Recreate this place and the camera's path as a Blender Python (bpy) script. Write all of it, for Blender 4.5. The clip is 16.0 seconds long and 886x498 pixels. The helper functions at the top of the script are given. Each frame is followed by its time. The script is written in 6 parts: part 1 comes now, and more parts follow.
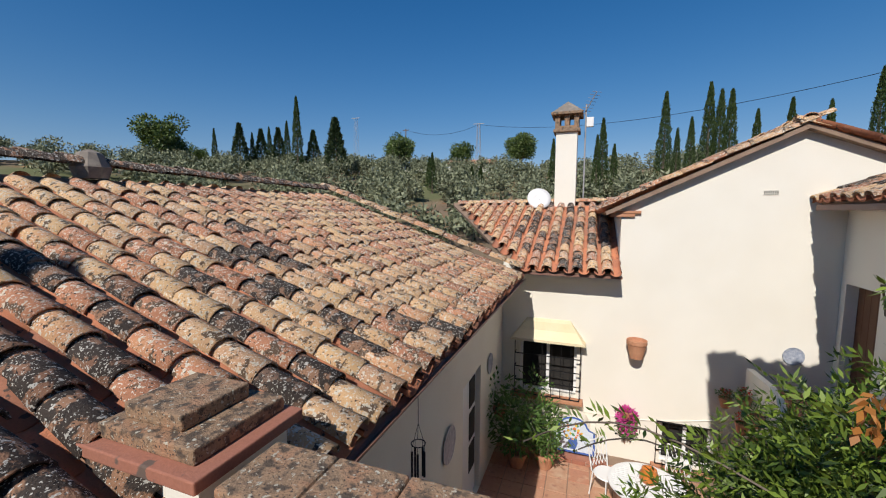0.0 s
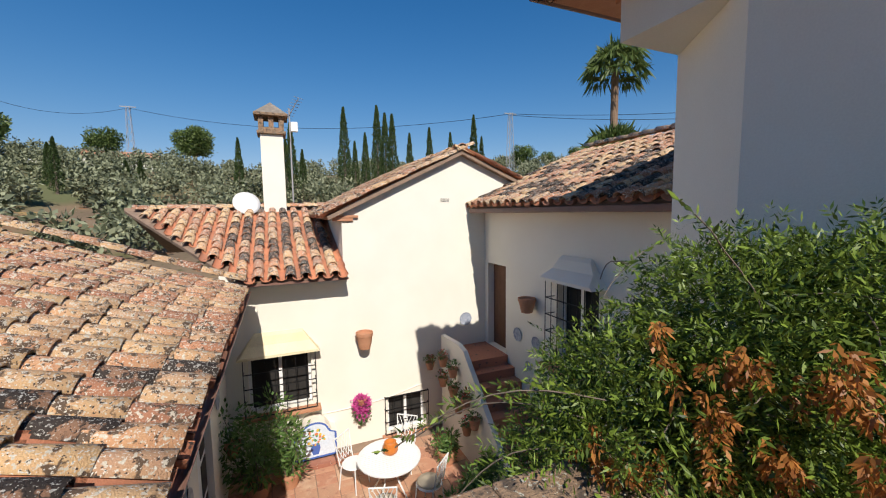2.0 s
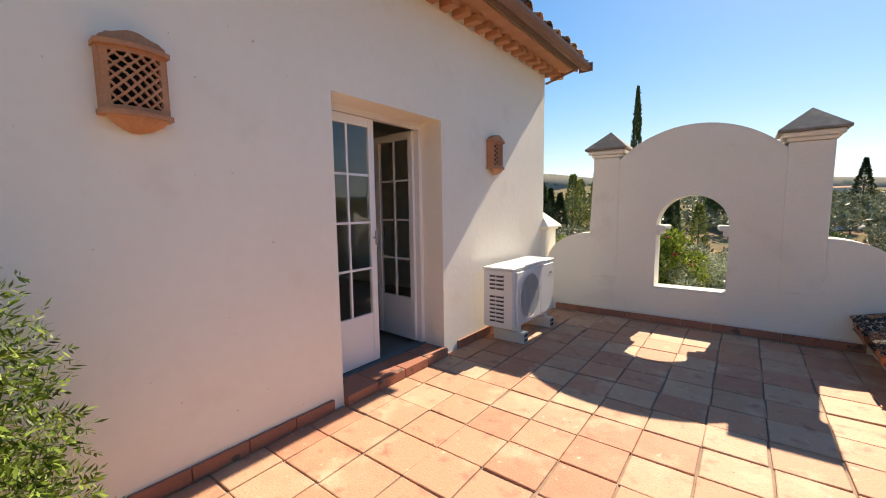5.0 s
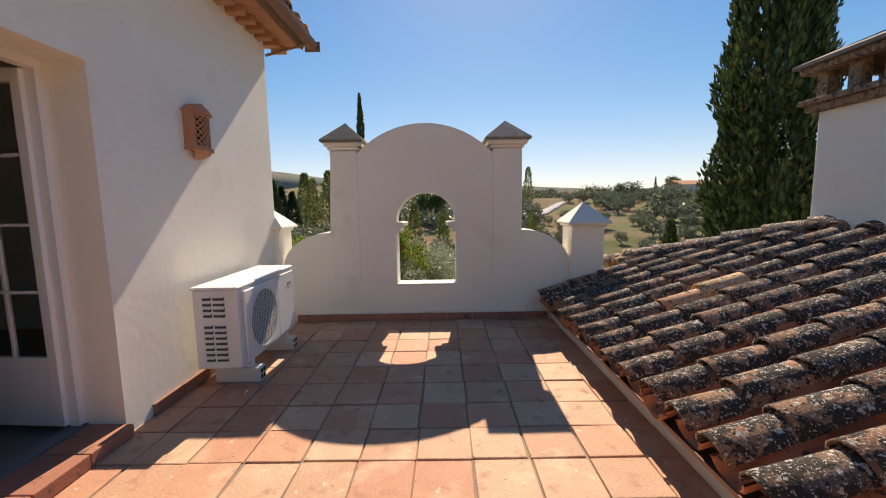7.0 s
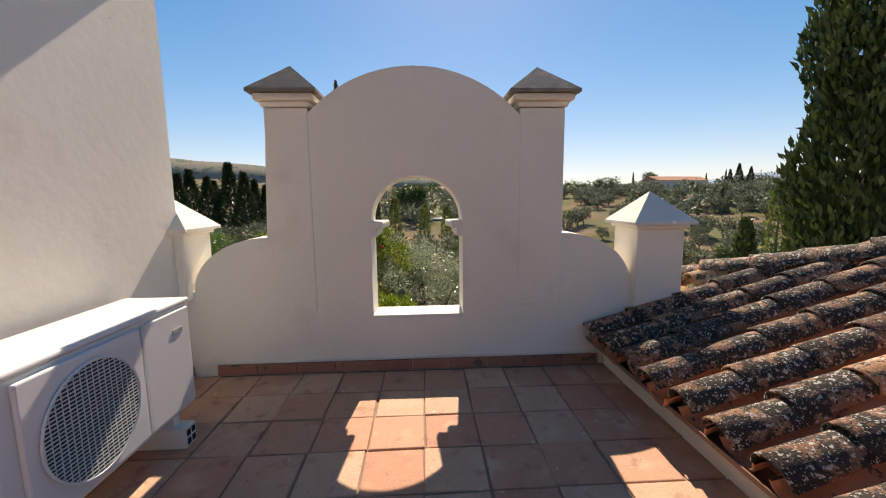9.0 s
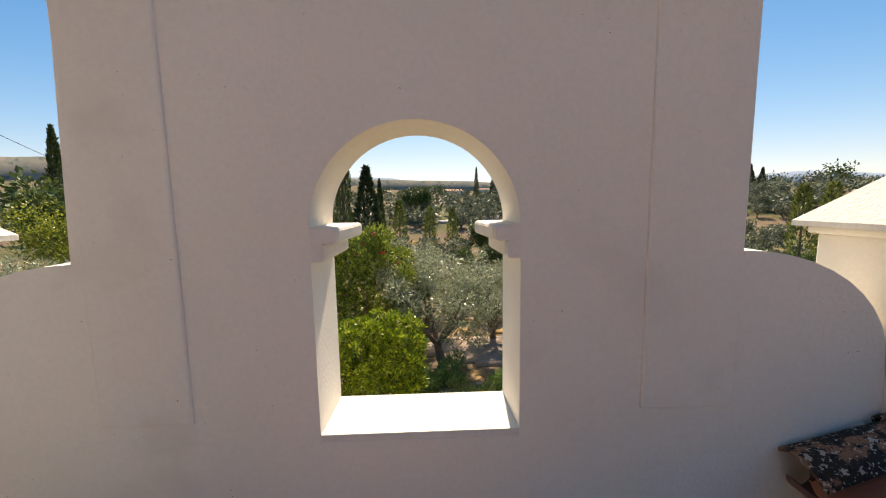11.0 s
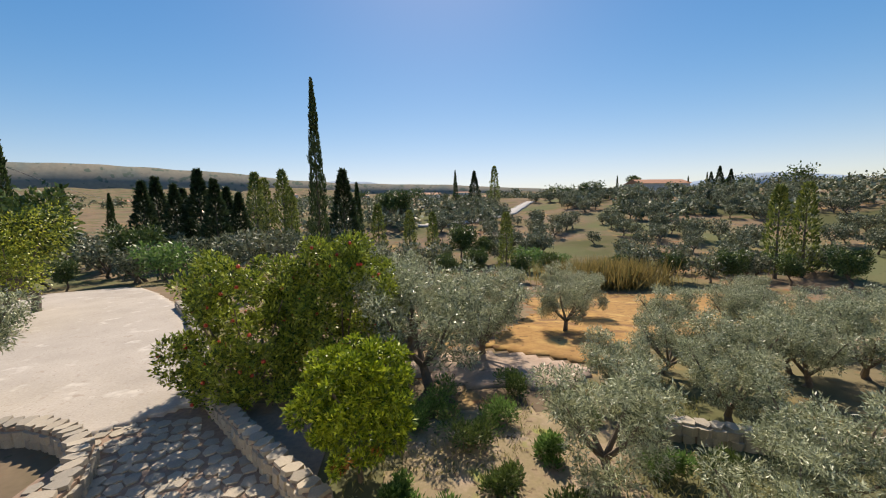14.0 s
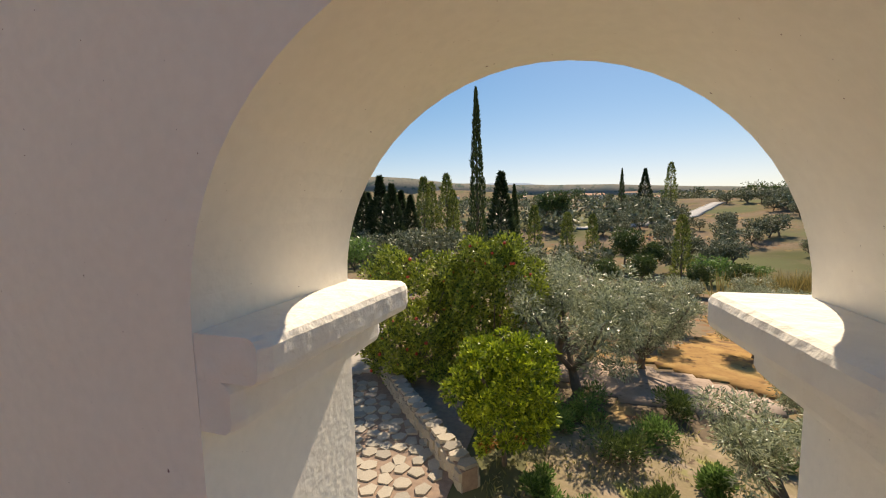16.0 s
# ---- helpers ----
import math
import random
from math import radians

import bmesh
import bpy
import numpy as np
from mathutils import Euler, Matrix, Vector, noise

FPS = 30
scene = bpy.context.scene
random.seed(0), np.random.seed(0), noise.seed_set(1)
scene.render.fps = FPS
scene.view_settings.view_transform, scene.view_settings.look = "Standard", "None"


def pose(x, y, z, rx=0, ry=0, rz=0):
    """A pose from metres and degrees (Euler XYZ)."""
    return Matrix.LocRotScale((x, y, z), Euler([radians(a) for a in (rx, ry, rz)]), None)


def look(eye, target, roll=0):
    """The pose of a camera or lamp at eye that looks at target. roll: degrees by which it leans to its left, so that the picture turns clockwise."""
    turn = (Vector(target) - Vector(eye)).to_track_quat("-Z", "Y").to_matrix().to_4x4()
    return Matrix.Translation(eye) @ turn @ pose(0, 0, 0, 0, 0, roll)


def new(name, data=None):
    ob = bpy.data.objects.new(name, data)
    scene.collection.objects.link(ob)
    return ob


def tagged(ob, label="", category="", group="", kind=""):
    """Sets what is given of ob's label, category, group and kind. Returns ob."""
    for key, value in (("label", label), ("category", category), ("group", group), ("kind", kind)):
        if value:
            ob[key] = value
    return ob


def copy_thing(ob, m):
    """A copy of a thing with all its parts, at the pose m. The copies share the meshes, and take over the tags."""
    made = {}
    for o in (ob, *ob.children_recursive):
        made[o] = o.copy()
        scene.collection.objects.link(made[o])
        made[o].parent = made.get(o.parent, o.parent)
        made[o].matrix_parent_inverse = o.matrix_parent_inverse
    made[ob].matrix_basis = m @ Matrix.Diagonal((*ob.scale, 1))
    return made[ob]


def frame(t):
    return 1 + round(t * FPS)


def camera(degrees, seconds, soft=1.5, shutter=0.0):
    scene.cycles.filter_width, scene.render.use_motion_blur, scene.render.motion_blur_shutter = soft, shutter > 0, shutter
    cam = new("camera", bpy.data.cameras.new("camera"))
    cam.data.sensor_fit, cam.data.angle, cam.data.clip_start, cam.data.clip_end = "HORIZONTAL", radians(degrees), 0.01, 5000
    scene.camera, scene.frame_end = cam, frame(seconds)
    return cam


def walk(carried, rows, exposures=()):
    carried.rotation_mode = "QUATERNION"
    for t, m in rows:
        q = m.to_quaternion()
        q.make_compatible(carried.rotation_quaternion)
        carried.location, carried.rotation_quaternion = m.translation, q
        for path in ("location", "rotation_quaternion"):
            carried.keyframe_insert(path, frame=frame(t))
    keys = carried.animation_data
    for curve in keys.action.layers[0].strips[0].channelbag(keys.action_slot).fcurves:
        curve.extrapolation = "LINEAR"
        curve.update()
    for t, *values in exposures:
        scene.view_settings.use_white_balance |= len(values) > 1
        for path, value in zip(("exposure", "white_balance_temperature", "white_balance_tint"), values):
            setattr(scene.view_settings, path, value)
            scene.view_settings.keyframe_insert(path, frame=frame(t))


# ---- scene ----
cam = camera(97.2, 16.0, soft=1.1)
PATH = [
    (0, (0.156, -0.222, 1.352), (-0.536, 1.644, 1.155), 0.1),
    (0.5, (-0.043, -0.213, 1.411), (-0.361, 1.752, 1.208), -0.1),
    (1, (-0.226, -0.251, 1.4), (-0.183, 1.739, 1.205), -0.3),
    (1.5, (-0.4, -0.209, 1.384), (-0.001, 1.742, 1.194), -0.5),
    (2, (-0.44, -0.198, 1.388), (0.335, 1.636, 1.2), -0.8),
    (2.5, (-0.409, -0.159, 1.399), (0.804, 1.42, 1.209), -1.1),
    (3, (-0.385, -0.084, 1.404), (1.261, 1.034, 1.206), -1.5),
    (3.5, (-0.388, -0.004, 1.4), (1.567, 0.37, 1.206), -0.5),
    (4, (-0.217, 0.105, 1.395), (1.71, -0.391, 1.195), -0.8),
    (4.5, (-0.103, 0.066, 1.385), (1.53, -1.071, 1.188), -0.9),
    (5, (-0.034, 0.04, 1.394), (1.18, -1.536, 1.189), -0.8),
    (5.2, (0.006, 0.045, 1.402), (1.038, -1.656, 1.193), -0.8),
    (7.3, (0.274, -0.794, 1.351), (0.236, -2.782, 1.135), -0.8),
    (7.5, (0.304, -0.941, 1.325), (0.257, -2.931, 1.124), -0.7),
    (8, (0.332, -1.316, 1.318), (0.274, -3.302, 1.09), -0.8),
    (8.5, (0.378, -1.733, 1.303), (0.289, -3.718, 1.076), -0.7),
    (9, (0.384, -2.176, 1.333), (0.286, -4.157, 1.077), -0.7),
    (9.5, (0.357, -2.6, 1.349), (0.268, -4.578, 1.066), -0.5),
    (10, (0.357, -3.028, 1.298), (0.28, -5.01, 1.037), -0.7),
    (12.5, (0.462, -4.871, 1.229), (0.38, -6.856, 0.994), -1.4),
    (13, (0.465, -5.108, 1.238), (0.355, -7.091, 1.007), -1.5),
    (13.5, (0.49, -5.228, 1.253), (0.342, -7.209, 1.023), -1.5),
    (14, (0.504, -5.338, 1.267), (0.328, -7.317, 1.04), -1.5),
    (14.5, (0.495, -5.39, 1.264), (0.344, -7.372, 1.042), -1.6),
    (15, (0.477, -5.297, 1.281), (0.447, -7.286, 1.065), -1.7),
    (15.5, (0.448, -5.099, 1.266), (0.665, -7.076, 1.059), -1.6),
    (16, (0.396, -4.826, 1.29), (0.995, -6.724, 1.089), -1.4),
]
walk(cam, [(t, look(eye, target, roll)) for t, eye, target, roll in PATH], exposures=[(0, 0.0, 6450, 12), (2, 0.22, 6650, 12), (2.6, 0.5, 7300, 13), (3.0, 0.82, 7700, 12), (3.6, 1.32, 7500, 10), (4.2, 1.3, 7700, 11), (5, 1.15, 8200, 13), (7.5, 0.72, 8100, 15), (10, 0.84, 8200, 16), (12.3, 0.96, 8500, 14), (13.2, 0.56, 7600, 14), (15, 0.56, 7600, 14), (16, 0.65, 8400, 14)])

# ---- light ----
SUN_EL, SUN_SIDE = radians(42.8), radians(6.0)
world = bpy.data.worlds.new("sky")
scene.world = world
world.use_nodes = True
wn = world.node_tree
sky = wn.nodes.new("ShaderNodeTexSky")
sky.sky_type, sky.sun_disc = "NISHITA", False
sky.sun_elevation, sky.sun_rotation = SUN_EL, math.pi + SUN_SIDE
sky.altitude, sky.air_density, sky.dust_density, sky.ozone_density = 600, 1.0, 0.25, 3.0
wn.nodes["Background"].inputs["Strength"].default_value = 0.125
tone = wn.nodes.new("ShaderNodeHueSaturation")
tone.inputs["Hue"].default_value = 0.506
tone.inputs["Saturation"].default_value = 1.36
wn.links.new(sky.outputs["Color"], tone.inputs["Color"])
# soft roll-off worked into the sky colour: its bright rim levels off
rim = wn.nodes.new("ShaderNodeVectorMath")
rim.operation = "MULTIPLY_ADD"
rim.inputs[1].default_value, rim.inputs[2].default_value = (1 / 8.5, 1 / 9.5, 1 / 13), (1, 1, 1)
even = wn.nodes.new("ShaderNodeVectorMath")
even.operation = "DIVIDE"
wn.links.new(tone.outputs["Color"], rim.inputs[0])
wn.links.new(tone.outputs["Color"], even.inputs[0])
wn.links.new(rim.outputs["Vector"], even.inputs[1])
wn.links.new(even.outputs["Vector"], wn.nodes["Background"].inputs["Color"])
sun = new("sun", bpy.data.lights.new("sun", "SUN"))
sun.data.energy, sun.data.angle, sun.data.color = 4.5, radians(0.5), (1.0, 0.95, 0.87)
SUN_FROM = Vector((-math.sin(SUN_SIDE) * math.cos(SUN_EL), -math.cos(SUN_SIDE) * math.cos(SUN_EL), math.sin(SUN_EL)))
sun.matrix_world = look(SUN_FROM * 50, (0, 0, 0))

# ---- materials ----


def shader(name, base, second, third=None, scale=6.0, fine=60.0, rough=0.85, bump=0.25, island="", spots=None, metal=0.0, spread=0.5, spec=0.3, grain_lo=0.55):
    """A procedural surface: two or three colours mixed by noise at two scales, grain and bump.
    island: 'object' or 'island' varies the base from piece to piece; spots: (colour, scale, threshold) of lichen or dirt."""
    m = bpy.data.materials.new(name)
    m.use_nodes = True
    n, l = m.node_tree.nodes, m.node_tree.links
    bsdf = n["Principled BSDF"]
    co = n.new("ShaderNodeTexCoord").outputs["Object"]
    geo = n.new("ShaderNodeNewGeometry")
    pos = geo.outputs["Position"]

    def noise_at(sc, detail=4.0, vec=pos):
        t = n.new("ShaderNodeTexNoise")
        t.inputs["Scale"].default_value, t.inputs["Detail"].default_value = sc, detail
        l.new(vec, t.inputs["Vector"])
        return t.outputs["Fac"]

    def ramp(fac, stops):
        r = n.new("ShaderNodeValToRGB")
        while len(r.color_ramp.elements) < len(stops):
            r.color_ramp.elements.new(0.5)
        for e, (p, c) in zip(r.color_ramp.elements, stops):
            e.position, e.color = p, (*c, 1)
        l.new(fac, r.inputs["Fac"])
        return r.outputs["Color"]

    def mix(fac, a, b, how="MIX"):
        x = n.new("ShaderNodeMix")
        x.data_type, x.blend_type = "RGBA", how
        if isinstance(fac, float):
            x.inputs["Factor"].default_value = fac
        else:
            l.new(fac, x.inputs["Factor"])
        for s, v in ((6, a), (7, b)):
            if isinstance(v, tuple):
                x.inputs[s].default_value = (*v, 1)
            else:
                l.new(v, x.inputs[s])
        return x.outputs[2]
    big = noise_at(scale)
    cols = [base, second] + (list(third) if third and isinstance(third[0], tuple) else [third] if third else [])
    if island:
        rnd = n.new("ShaderNodeObjectInfo").outputs["Random"] if island == "object" else geo.outputs["Random Per Island"]
        add = n.new("ShaderNodeMath")
        add.operation = "MULTIPLY_ADD"
        l.new(big, add.inputs[0])
        add.inputs[1].default_value = 0.35
        sc = n.new("ShaderNodeMath")
        sc.operation = "MULTIPLY"
        l.new(rnd, sc.inputs[0])
        sc.inputs[1].default_value = 0.8
        l.new(sc.outputs[0], add.inputs[2])
        fac = add.outputs[0]
        stops = [(0.1 + 0.9 * i / (len(cols) - 1) * 1.0, c) for i, c in enumerate(cols)]
    else:
        fac = big
        lo, hi = 0.5 - spread / 2, 0.5 + spread / 2
        stops = [(lo + (hi - lo) * i / (len(cols) - 1), c) for i, c in enumerate(cols)]
    col = ramp(fac, stops)
    grain = noise_at(fine, 6.0)
    col = mix(0.35, col, ramp(grain, [(0.3, (grain_lo,) * 3), (0.7, (1, 1, 1))]), "MULTIPLY")
    for colour, sc_, thr, *soft_ in spots or ():
        s = noise_at(sc_, 4.0)
        sharp = ramp(s, [(thr, (0, 0, 0)), (thr + (soft_[0] if soft_ else 0.05), (1, 1, 1))])
        col = mix(sharp, col, colour)
    l.new(col, bsdf.inputs["Base Color"])
    bsdf.inputs["Roughness"].default_value, bsdf.inputs["Metallic"].default_value = rough, metal
    bsdf.inputs["Specular IOR Level"].default_value = spec
    if bump:
        b = n.new("ShaderNodeBump")
        b.inputs["Strength"].default_value, b.inputs["Distance"].default_value = bump, 0.01
        l.new(grain, b.inputs["Height"])
        l.new(b.outputs["Normal"], bsdf.inputs["Normal"])
    return m


def leafy(name, dark, light, dry=None, gloss=0.45, through_=0.35):
    """Foliage: colour varies from leaf to leaf, and some light passes through."""
    m = bpy.data.materials.new(name)
    m.use_nodes = True
    n, l = m.node_tree.nodes, m.node_tree.links
    bsdf = n["Principled BSDF"]
    rnd = n.new("ShaderNodeNewGeometry").outputs["Random Per Island"]
    r = n.new("ShaderNodeValToRGB")
    r.color_ramp.elements[0].color, r.color_ramp.elements[1].color = (*dark, 1), (*light, 1)
    if dry:
        e = r.color_ramp.elements.new(0.93)
        e.color = (*dry, 1)
        r.color_ramp.elements[1].position = 0.9
        r.color_ramp.elements[2].color = (*dry, 1)
        r.color_ramp.elements[1].color = (*light, 1)
    l.new(rnd, r.inputs["Fac"])
    l.new(r.outputs["Color"], bsdf.inputs["Base Color"])
    bsdf.inputs["Roughness"].default_value = gloss
    bsdf.inputs["Specular IOR Level"].default_value = 0.35
    tr = n.new("ShaderNodeBsdfTranslucent")
    l.new(r.outputs["Color"], tr.inputs["Color"])
    mx = n.new("ShaderNodeMixShader")
    mx.inputs[0].default_value = through_
    l.new(bsdf.outputs[0], mx.inputs[1])
    l.new(tr.outputs[0], mx.inputs[2])
    l.new(mx.outputs[0], n["Material Output"].inputs["Surface"])
    return m


def plain(name, colour, rough=0.5, metal=0.0, spec=0.5):
    m = bpy.data.materials.new(name)
    m.use_nodes = True
    b = m.node_tree.nodes["Principled BSDF"]
    b.inputs["Base Color"].default_value = (*colour, 1)
    b.inputs["Roughness"].default_value, b.inputs["Metallic"].default_value = rough, metal
    b.inputs["Specular IOR Level"].default_value = spec
    return m


LICHEN = [((0.13, 0.085, 0.055), 14, 0.555), ((0.60, 0.54, 0.43), 32, 0.58, 0.03), ((0.70, 0.66, 0.57), 85, 0.595, 0.03), ((0.07, 0.05, 0.04), 50, 0.62, 0.03)]
# old lichen crust, darkened further to hold the shade of the tiles' north sides
OLD_LICHEN_SHADE = [((0.052, 0.040, 0.033), 11, 0.44), ((0.50, 0.48, 0.43), 38, 0.61, 0.025), ((0.56, 0.54, 0.48), 95, 0.615, 0.025), ((0.03, 0.025, 0.022), 60, 0.60, 0.03)]
TILE_COLS = ((0.33, 0.155, 0.095), (0.58, 0.265, 0.145), (0.70, 0.46, 0.235), (0.54, 0.32, 0.19))
M_TILE = shader("clay_tile", *TILE_COLS[:2], TILE_COLS[2:], scale=9, fine=110, bump=0.6, island="object", spots=LICHEN)
M_TILE_REST = shader("clay_tile_rest", *TILE_COLS[:2], TILE_COLS[2:], scale=9, fine=110, bump=0.6, island="island", spots=LICHEN)
M_TILE_OLD = shader("mossy_shaded_tile", (0.20, 0.10, 0.065), (0.36, 0.20, 0.12), (0.15, 0.10, 0.075), scale=9, fine=110, bump=0.6, island="object", spots=OLD_LICHEN_SHADE)
M_CHANNEL = shader("channel_tile", (0.62, 0.25, 0.13), (0.50, 0.20, 0.11), (0.36, 0.17, 0.11), scale=9, fine=110, bump=0.5, island="island", spots=[((0.09, 0.07, 0.06), 20, 0.62)])
M_WALL = shader("painted_render", (0.80, 0.755, 0.65), (0.83, 0.79, 0.69), scale=1.3, fine=80, bump=0.12, rough=0.9, grain_lo=0.85, spread=0.3)
M_WALL_PINK = shader("terrace_render", (0.84, 0.79, 0.69), (0.87, 0.825, 0.735), scale=0.9, fine=16, bump=0.16, rough=0.92, grain_lo=0.93, spread=0.3, spots=[((0.76, 0.69, 0.58), 2.2, 0.60, 0.25), ((0.62, 0.54, 0.44), 26, 0.735, 0.02)])
M_ARCH = shader("arch_render", (0.83, 0.775, 0.665), (0.865, 0.815, 0.715), scale=1.1, fine=60, bump=0.2, rough=0.9, grain_lo=0.87, spread=0.3, spots=[((0.73, 0.67, 0.58), 2.6, 0.60, 0.2), ((0.24, 0.16, 0.14), 75, 0.745, 0.02), ((0.34, 0.25, 0.21), 160, 0.745, 0.02)])
M_CREAM = shader("cream_paint", (0.82, 0.70, 0.44), (0.85, 0.75, 0.52), scale=3, fine=60, bump=0.15)
M_FLOOR = shader("terracotta_paver", (0.45, 0.20, 0.125), (0.56, 0.295, 0.185), ((0.50, 0.29, 0.185), (0.60, 0.39, 0.26)), scale=7, fine=80, bump=0.3, rough=0.72, island="object", spots=[((0.58, 0.41, 0.28), 3.4, 0.56, 0.2), ((0.34, 0.16, 0.11), 8, 0.58, 0.16), ((0.62, 0.47, 0.34), 17, 0.66, 0.08), ((0.16, 0.10, 0.08), 42, 0.70, 0.03)])
M_JOINT = shader("mortar_joint", (0.34, 0.24, 0.17), (0.24, 0.165, 0.12), scale=8, fine=90)
M_SKIRT = shader("skirting_tile", (0.36, 0.15, 0.10), (0.44, 0.20, 0.13), scale=9, fine=90, island="object", spots=[((0.14, 0.10, 0.08), 10, 0.62)])
M_BRICK = shader("old_brick", (0.40, 0.21, 0.12), (0.33, 0.22, 0.135), (0.24, 0.16, 0.105), scale=8, fine=90, bump=0.8, spots=[((0.10, 0.075, 0.055), 22, 0.50, 0.12), ((0.46, 0.43, 0.34), 50, 0.61), ((0.08, 0.06, 0.05), 95, 0.60)])
M_CAP = shader("weathered_cap", (0.30, 0.25, 0.20), (0.22, 0.19, 0.16), (0.36, 0.31, 0.25), scale=8, fine=90, bump=0.4)
M_CAP_WHITE = shader("whitewashed_cap", (0.82, 0.78, 0.69), (0.76, 0.72, 0.63), scale=6, fine=55, bump=0.5, grain_lo=0.8)
M_IMPOST = shader("rough_whitewash", (0.84, 0.80, 0.71), (0.80, 0.75, 0.66), scale=6, fine=38, bump=0.6, grain_lo=0.85, rough=0.95)
M_TERRA = shader("terracotta", (0.48, 0.22, 0.12), (0.56, 0.29, 0.17), scale=8, fine=80, bump=0.2)
M_GUTTER = shader("brown_metal", (0.22, 0.12, 0.09), (0.28, 0.16, 0.12), scale=5, fine=60, rough=0.5, bump=0.05)
M_IRON = plain("black_iron", (0.02, 0.02, 0.022), 0.5, 0.6)
M_WHITE = plain("white_lacquer", (0.80, 0.80, 0.79), 0.35)
M_AC = plain("white_steel", (0.74, 0.74, 0.72), 0.42)
M_AC_DARK = plain("dark_opening", (0.05, 0.05, 0.055), 0.6)
M_GREY = plain("grey_plastic", (0.35, 0.35, 0.36), 0.55)
# even near-black, stands for the shade inside rooms, holes and lanterns
M_DARK = plain("shade_inside", (0.02, 0.018, 0.016), 0.9)
M_WOOD = shader("stained_wood", (0.12, 0.055, 0.03), (0.17, 0.08, 0.045), scale=4, fine=60, rough=0.6)
M_BARK = shader("bark", (0.13, 0.10, 0.08), (0.20, 0.16, 0.12), scale=6, fine=40, bump=0.8)
M_GLASS = bpy.data.materials.new("window_glass")
M_GLASS.use_nodes = True
gb = M_GLASS.node_tree.nodes["Principled BSDF"]
gb.inputs["Base Color"].default_value, gb.inputs["Roughness"].default_value = (0.9, 0.95, 0.95, 1), 0.02
gb.inputs["Transmission Weight"].default_value, gb.inputs["IOR"].default_value = 1.0, 1.45

# ---- builders ----


def box(bm, x0, x1, y0, y1, z0, z1, bevel=0.0):
    r = bmesh.ops.create_cube(bm, size=1.0, matrix=Matrix.Translation(((x0 + x1) / 2, (y0 + y1) / 2, (z0 + z1) / 2)) @ Matrix.Diagonal((x1 - x0, y1 - y0, z1 - z0, 1)))
    if bevel:
        es = list({e for v in r["verts"] for e in v.link_edges})
        bmesh.ops.bevel(bm, geom=es, offset=bevel, segments=2, affect="EDGES", profile=0.5)
    return bm


def boxes(*dims, bevel=0.0):
    bm = bmesh.new()
    for d in dims:
        box(bm, *d, bevel=bevel)
    return bm


def tube(bm, a, b, r0, r1=None, seg=8, caps=True):
    a, b = Vector(a), Vector(b)
    r1 = r0 if r1 is None else r1
    m = Matrix.Translation((a + b) / 2) @ (b - a).to_track_quat("Z", "Y").to_matrix().to_4x4()
    bmesh.ops.create_cone(bm, cap_ends=caps, segments=seg, radius1=r0, radius2=r1, depth=(b - a).length, matrix=m)
    return bm


def tubes(*runs, seg=8):
    bm = bmesh.new()
    for a, b, r in runs:
        tube(bm, a, b, r, seg=seg)
    return bm


def lathe(bm, prof, seg=24, centre=(0, 0)):
    """A turned body: rings of (radius, z), closed at both ends."""
    rings = [[bm.verts.new((centre[0] + r * math.cos(2 * math.pi * i / seg), centre[1] + r * math.sin(2 * math.pi * i / seg), z)) for i in range(seg)] for r, z in prof]
    for a, b in zip(rings, rings[1:]):
        for i in range(seg):
            bm.faces.new((a[i], a[(i + 1) % seg], b[(i + 1) % seg], b[i]))
    bm.faces.new(list(reversed(rings[0])))
    bm.faces.new(rings[-1])
    return bm


def prism(bm, outline, axis, a, b):
    """Extrudes an outline of 2D points along an axis from a to b."""
    def at(p, q):
        return {"x": (q, p[0], p[1]), "y": (p[0], q, p[1]), "z": (p[0], p[1], q)}[axis]
    va, vb = [bm.verts.new(at(p, a)) for p in outline], [bm.verts.new(at(p, b)) for p in outline]
    n = len(outline)
    for i in range(n):
        bm.faces.new((va[i], va[(i + 1) % n], vb[(i + 1) % n], vb[i]))
    bm.faces.new(list(reversed(va)))
    bm.faces.new(vb)
    return bm


def pyramid(bm, x0, x1, y0, y1, z0, z1, lip=0.0):
    if lip:
        box(bm, x0, x1, y0, y1, z0, z0 + lip)
    base = [bm.verts.new(p) for p in ((x0, y0, z0 + lip), (x1, y0, z0 + lip), (x1, y1, z0 + lip), (x0, y1, z0 + lip))]
    tip = bm.verts.new(((x0 + x1) / 2, (y0 + y1) / 2, z1))
    for i in range(4):
        bm.faces.new((base[i], base[(i + 1) % 4], tip))
    return bm


def mesh_of(name, bm, mat, smooth=False):
    bmesh.ops.recalc_face_normals(bm, faces=bm.faces)
    me = bpy.data.meshes.new(name)
    bm.to_mesh(me)
    bm.free()
    for m in mat if isinstance(mat, (list, tuple)) else (mat,):
        me.materials.append(m)
    if smooth:
        for p in me.polygons:
            p.use_smooth = True
    return me


def part(name, bm, material, parent, label="", smooth=False):
    ob = new(name, mesh_of(name, bm, material, smooth))
    ob.parent = parent
    return tagged(ob, label)


def solid(name, bm, material, label, category, kind="", smooth=False, group=""):
    return tagged(new(name, mesh_of(name, bm, material, smooth)), label, category, group, kind)


def thing(name, m, label, category, group="", kind=""):
    ob = new(name)
    ob.empty_display_size = 0.1
    ob.matrix_world = m
    return tagged(ob, label, category, group, kind)


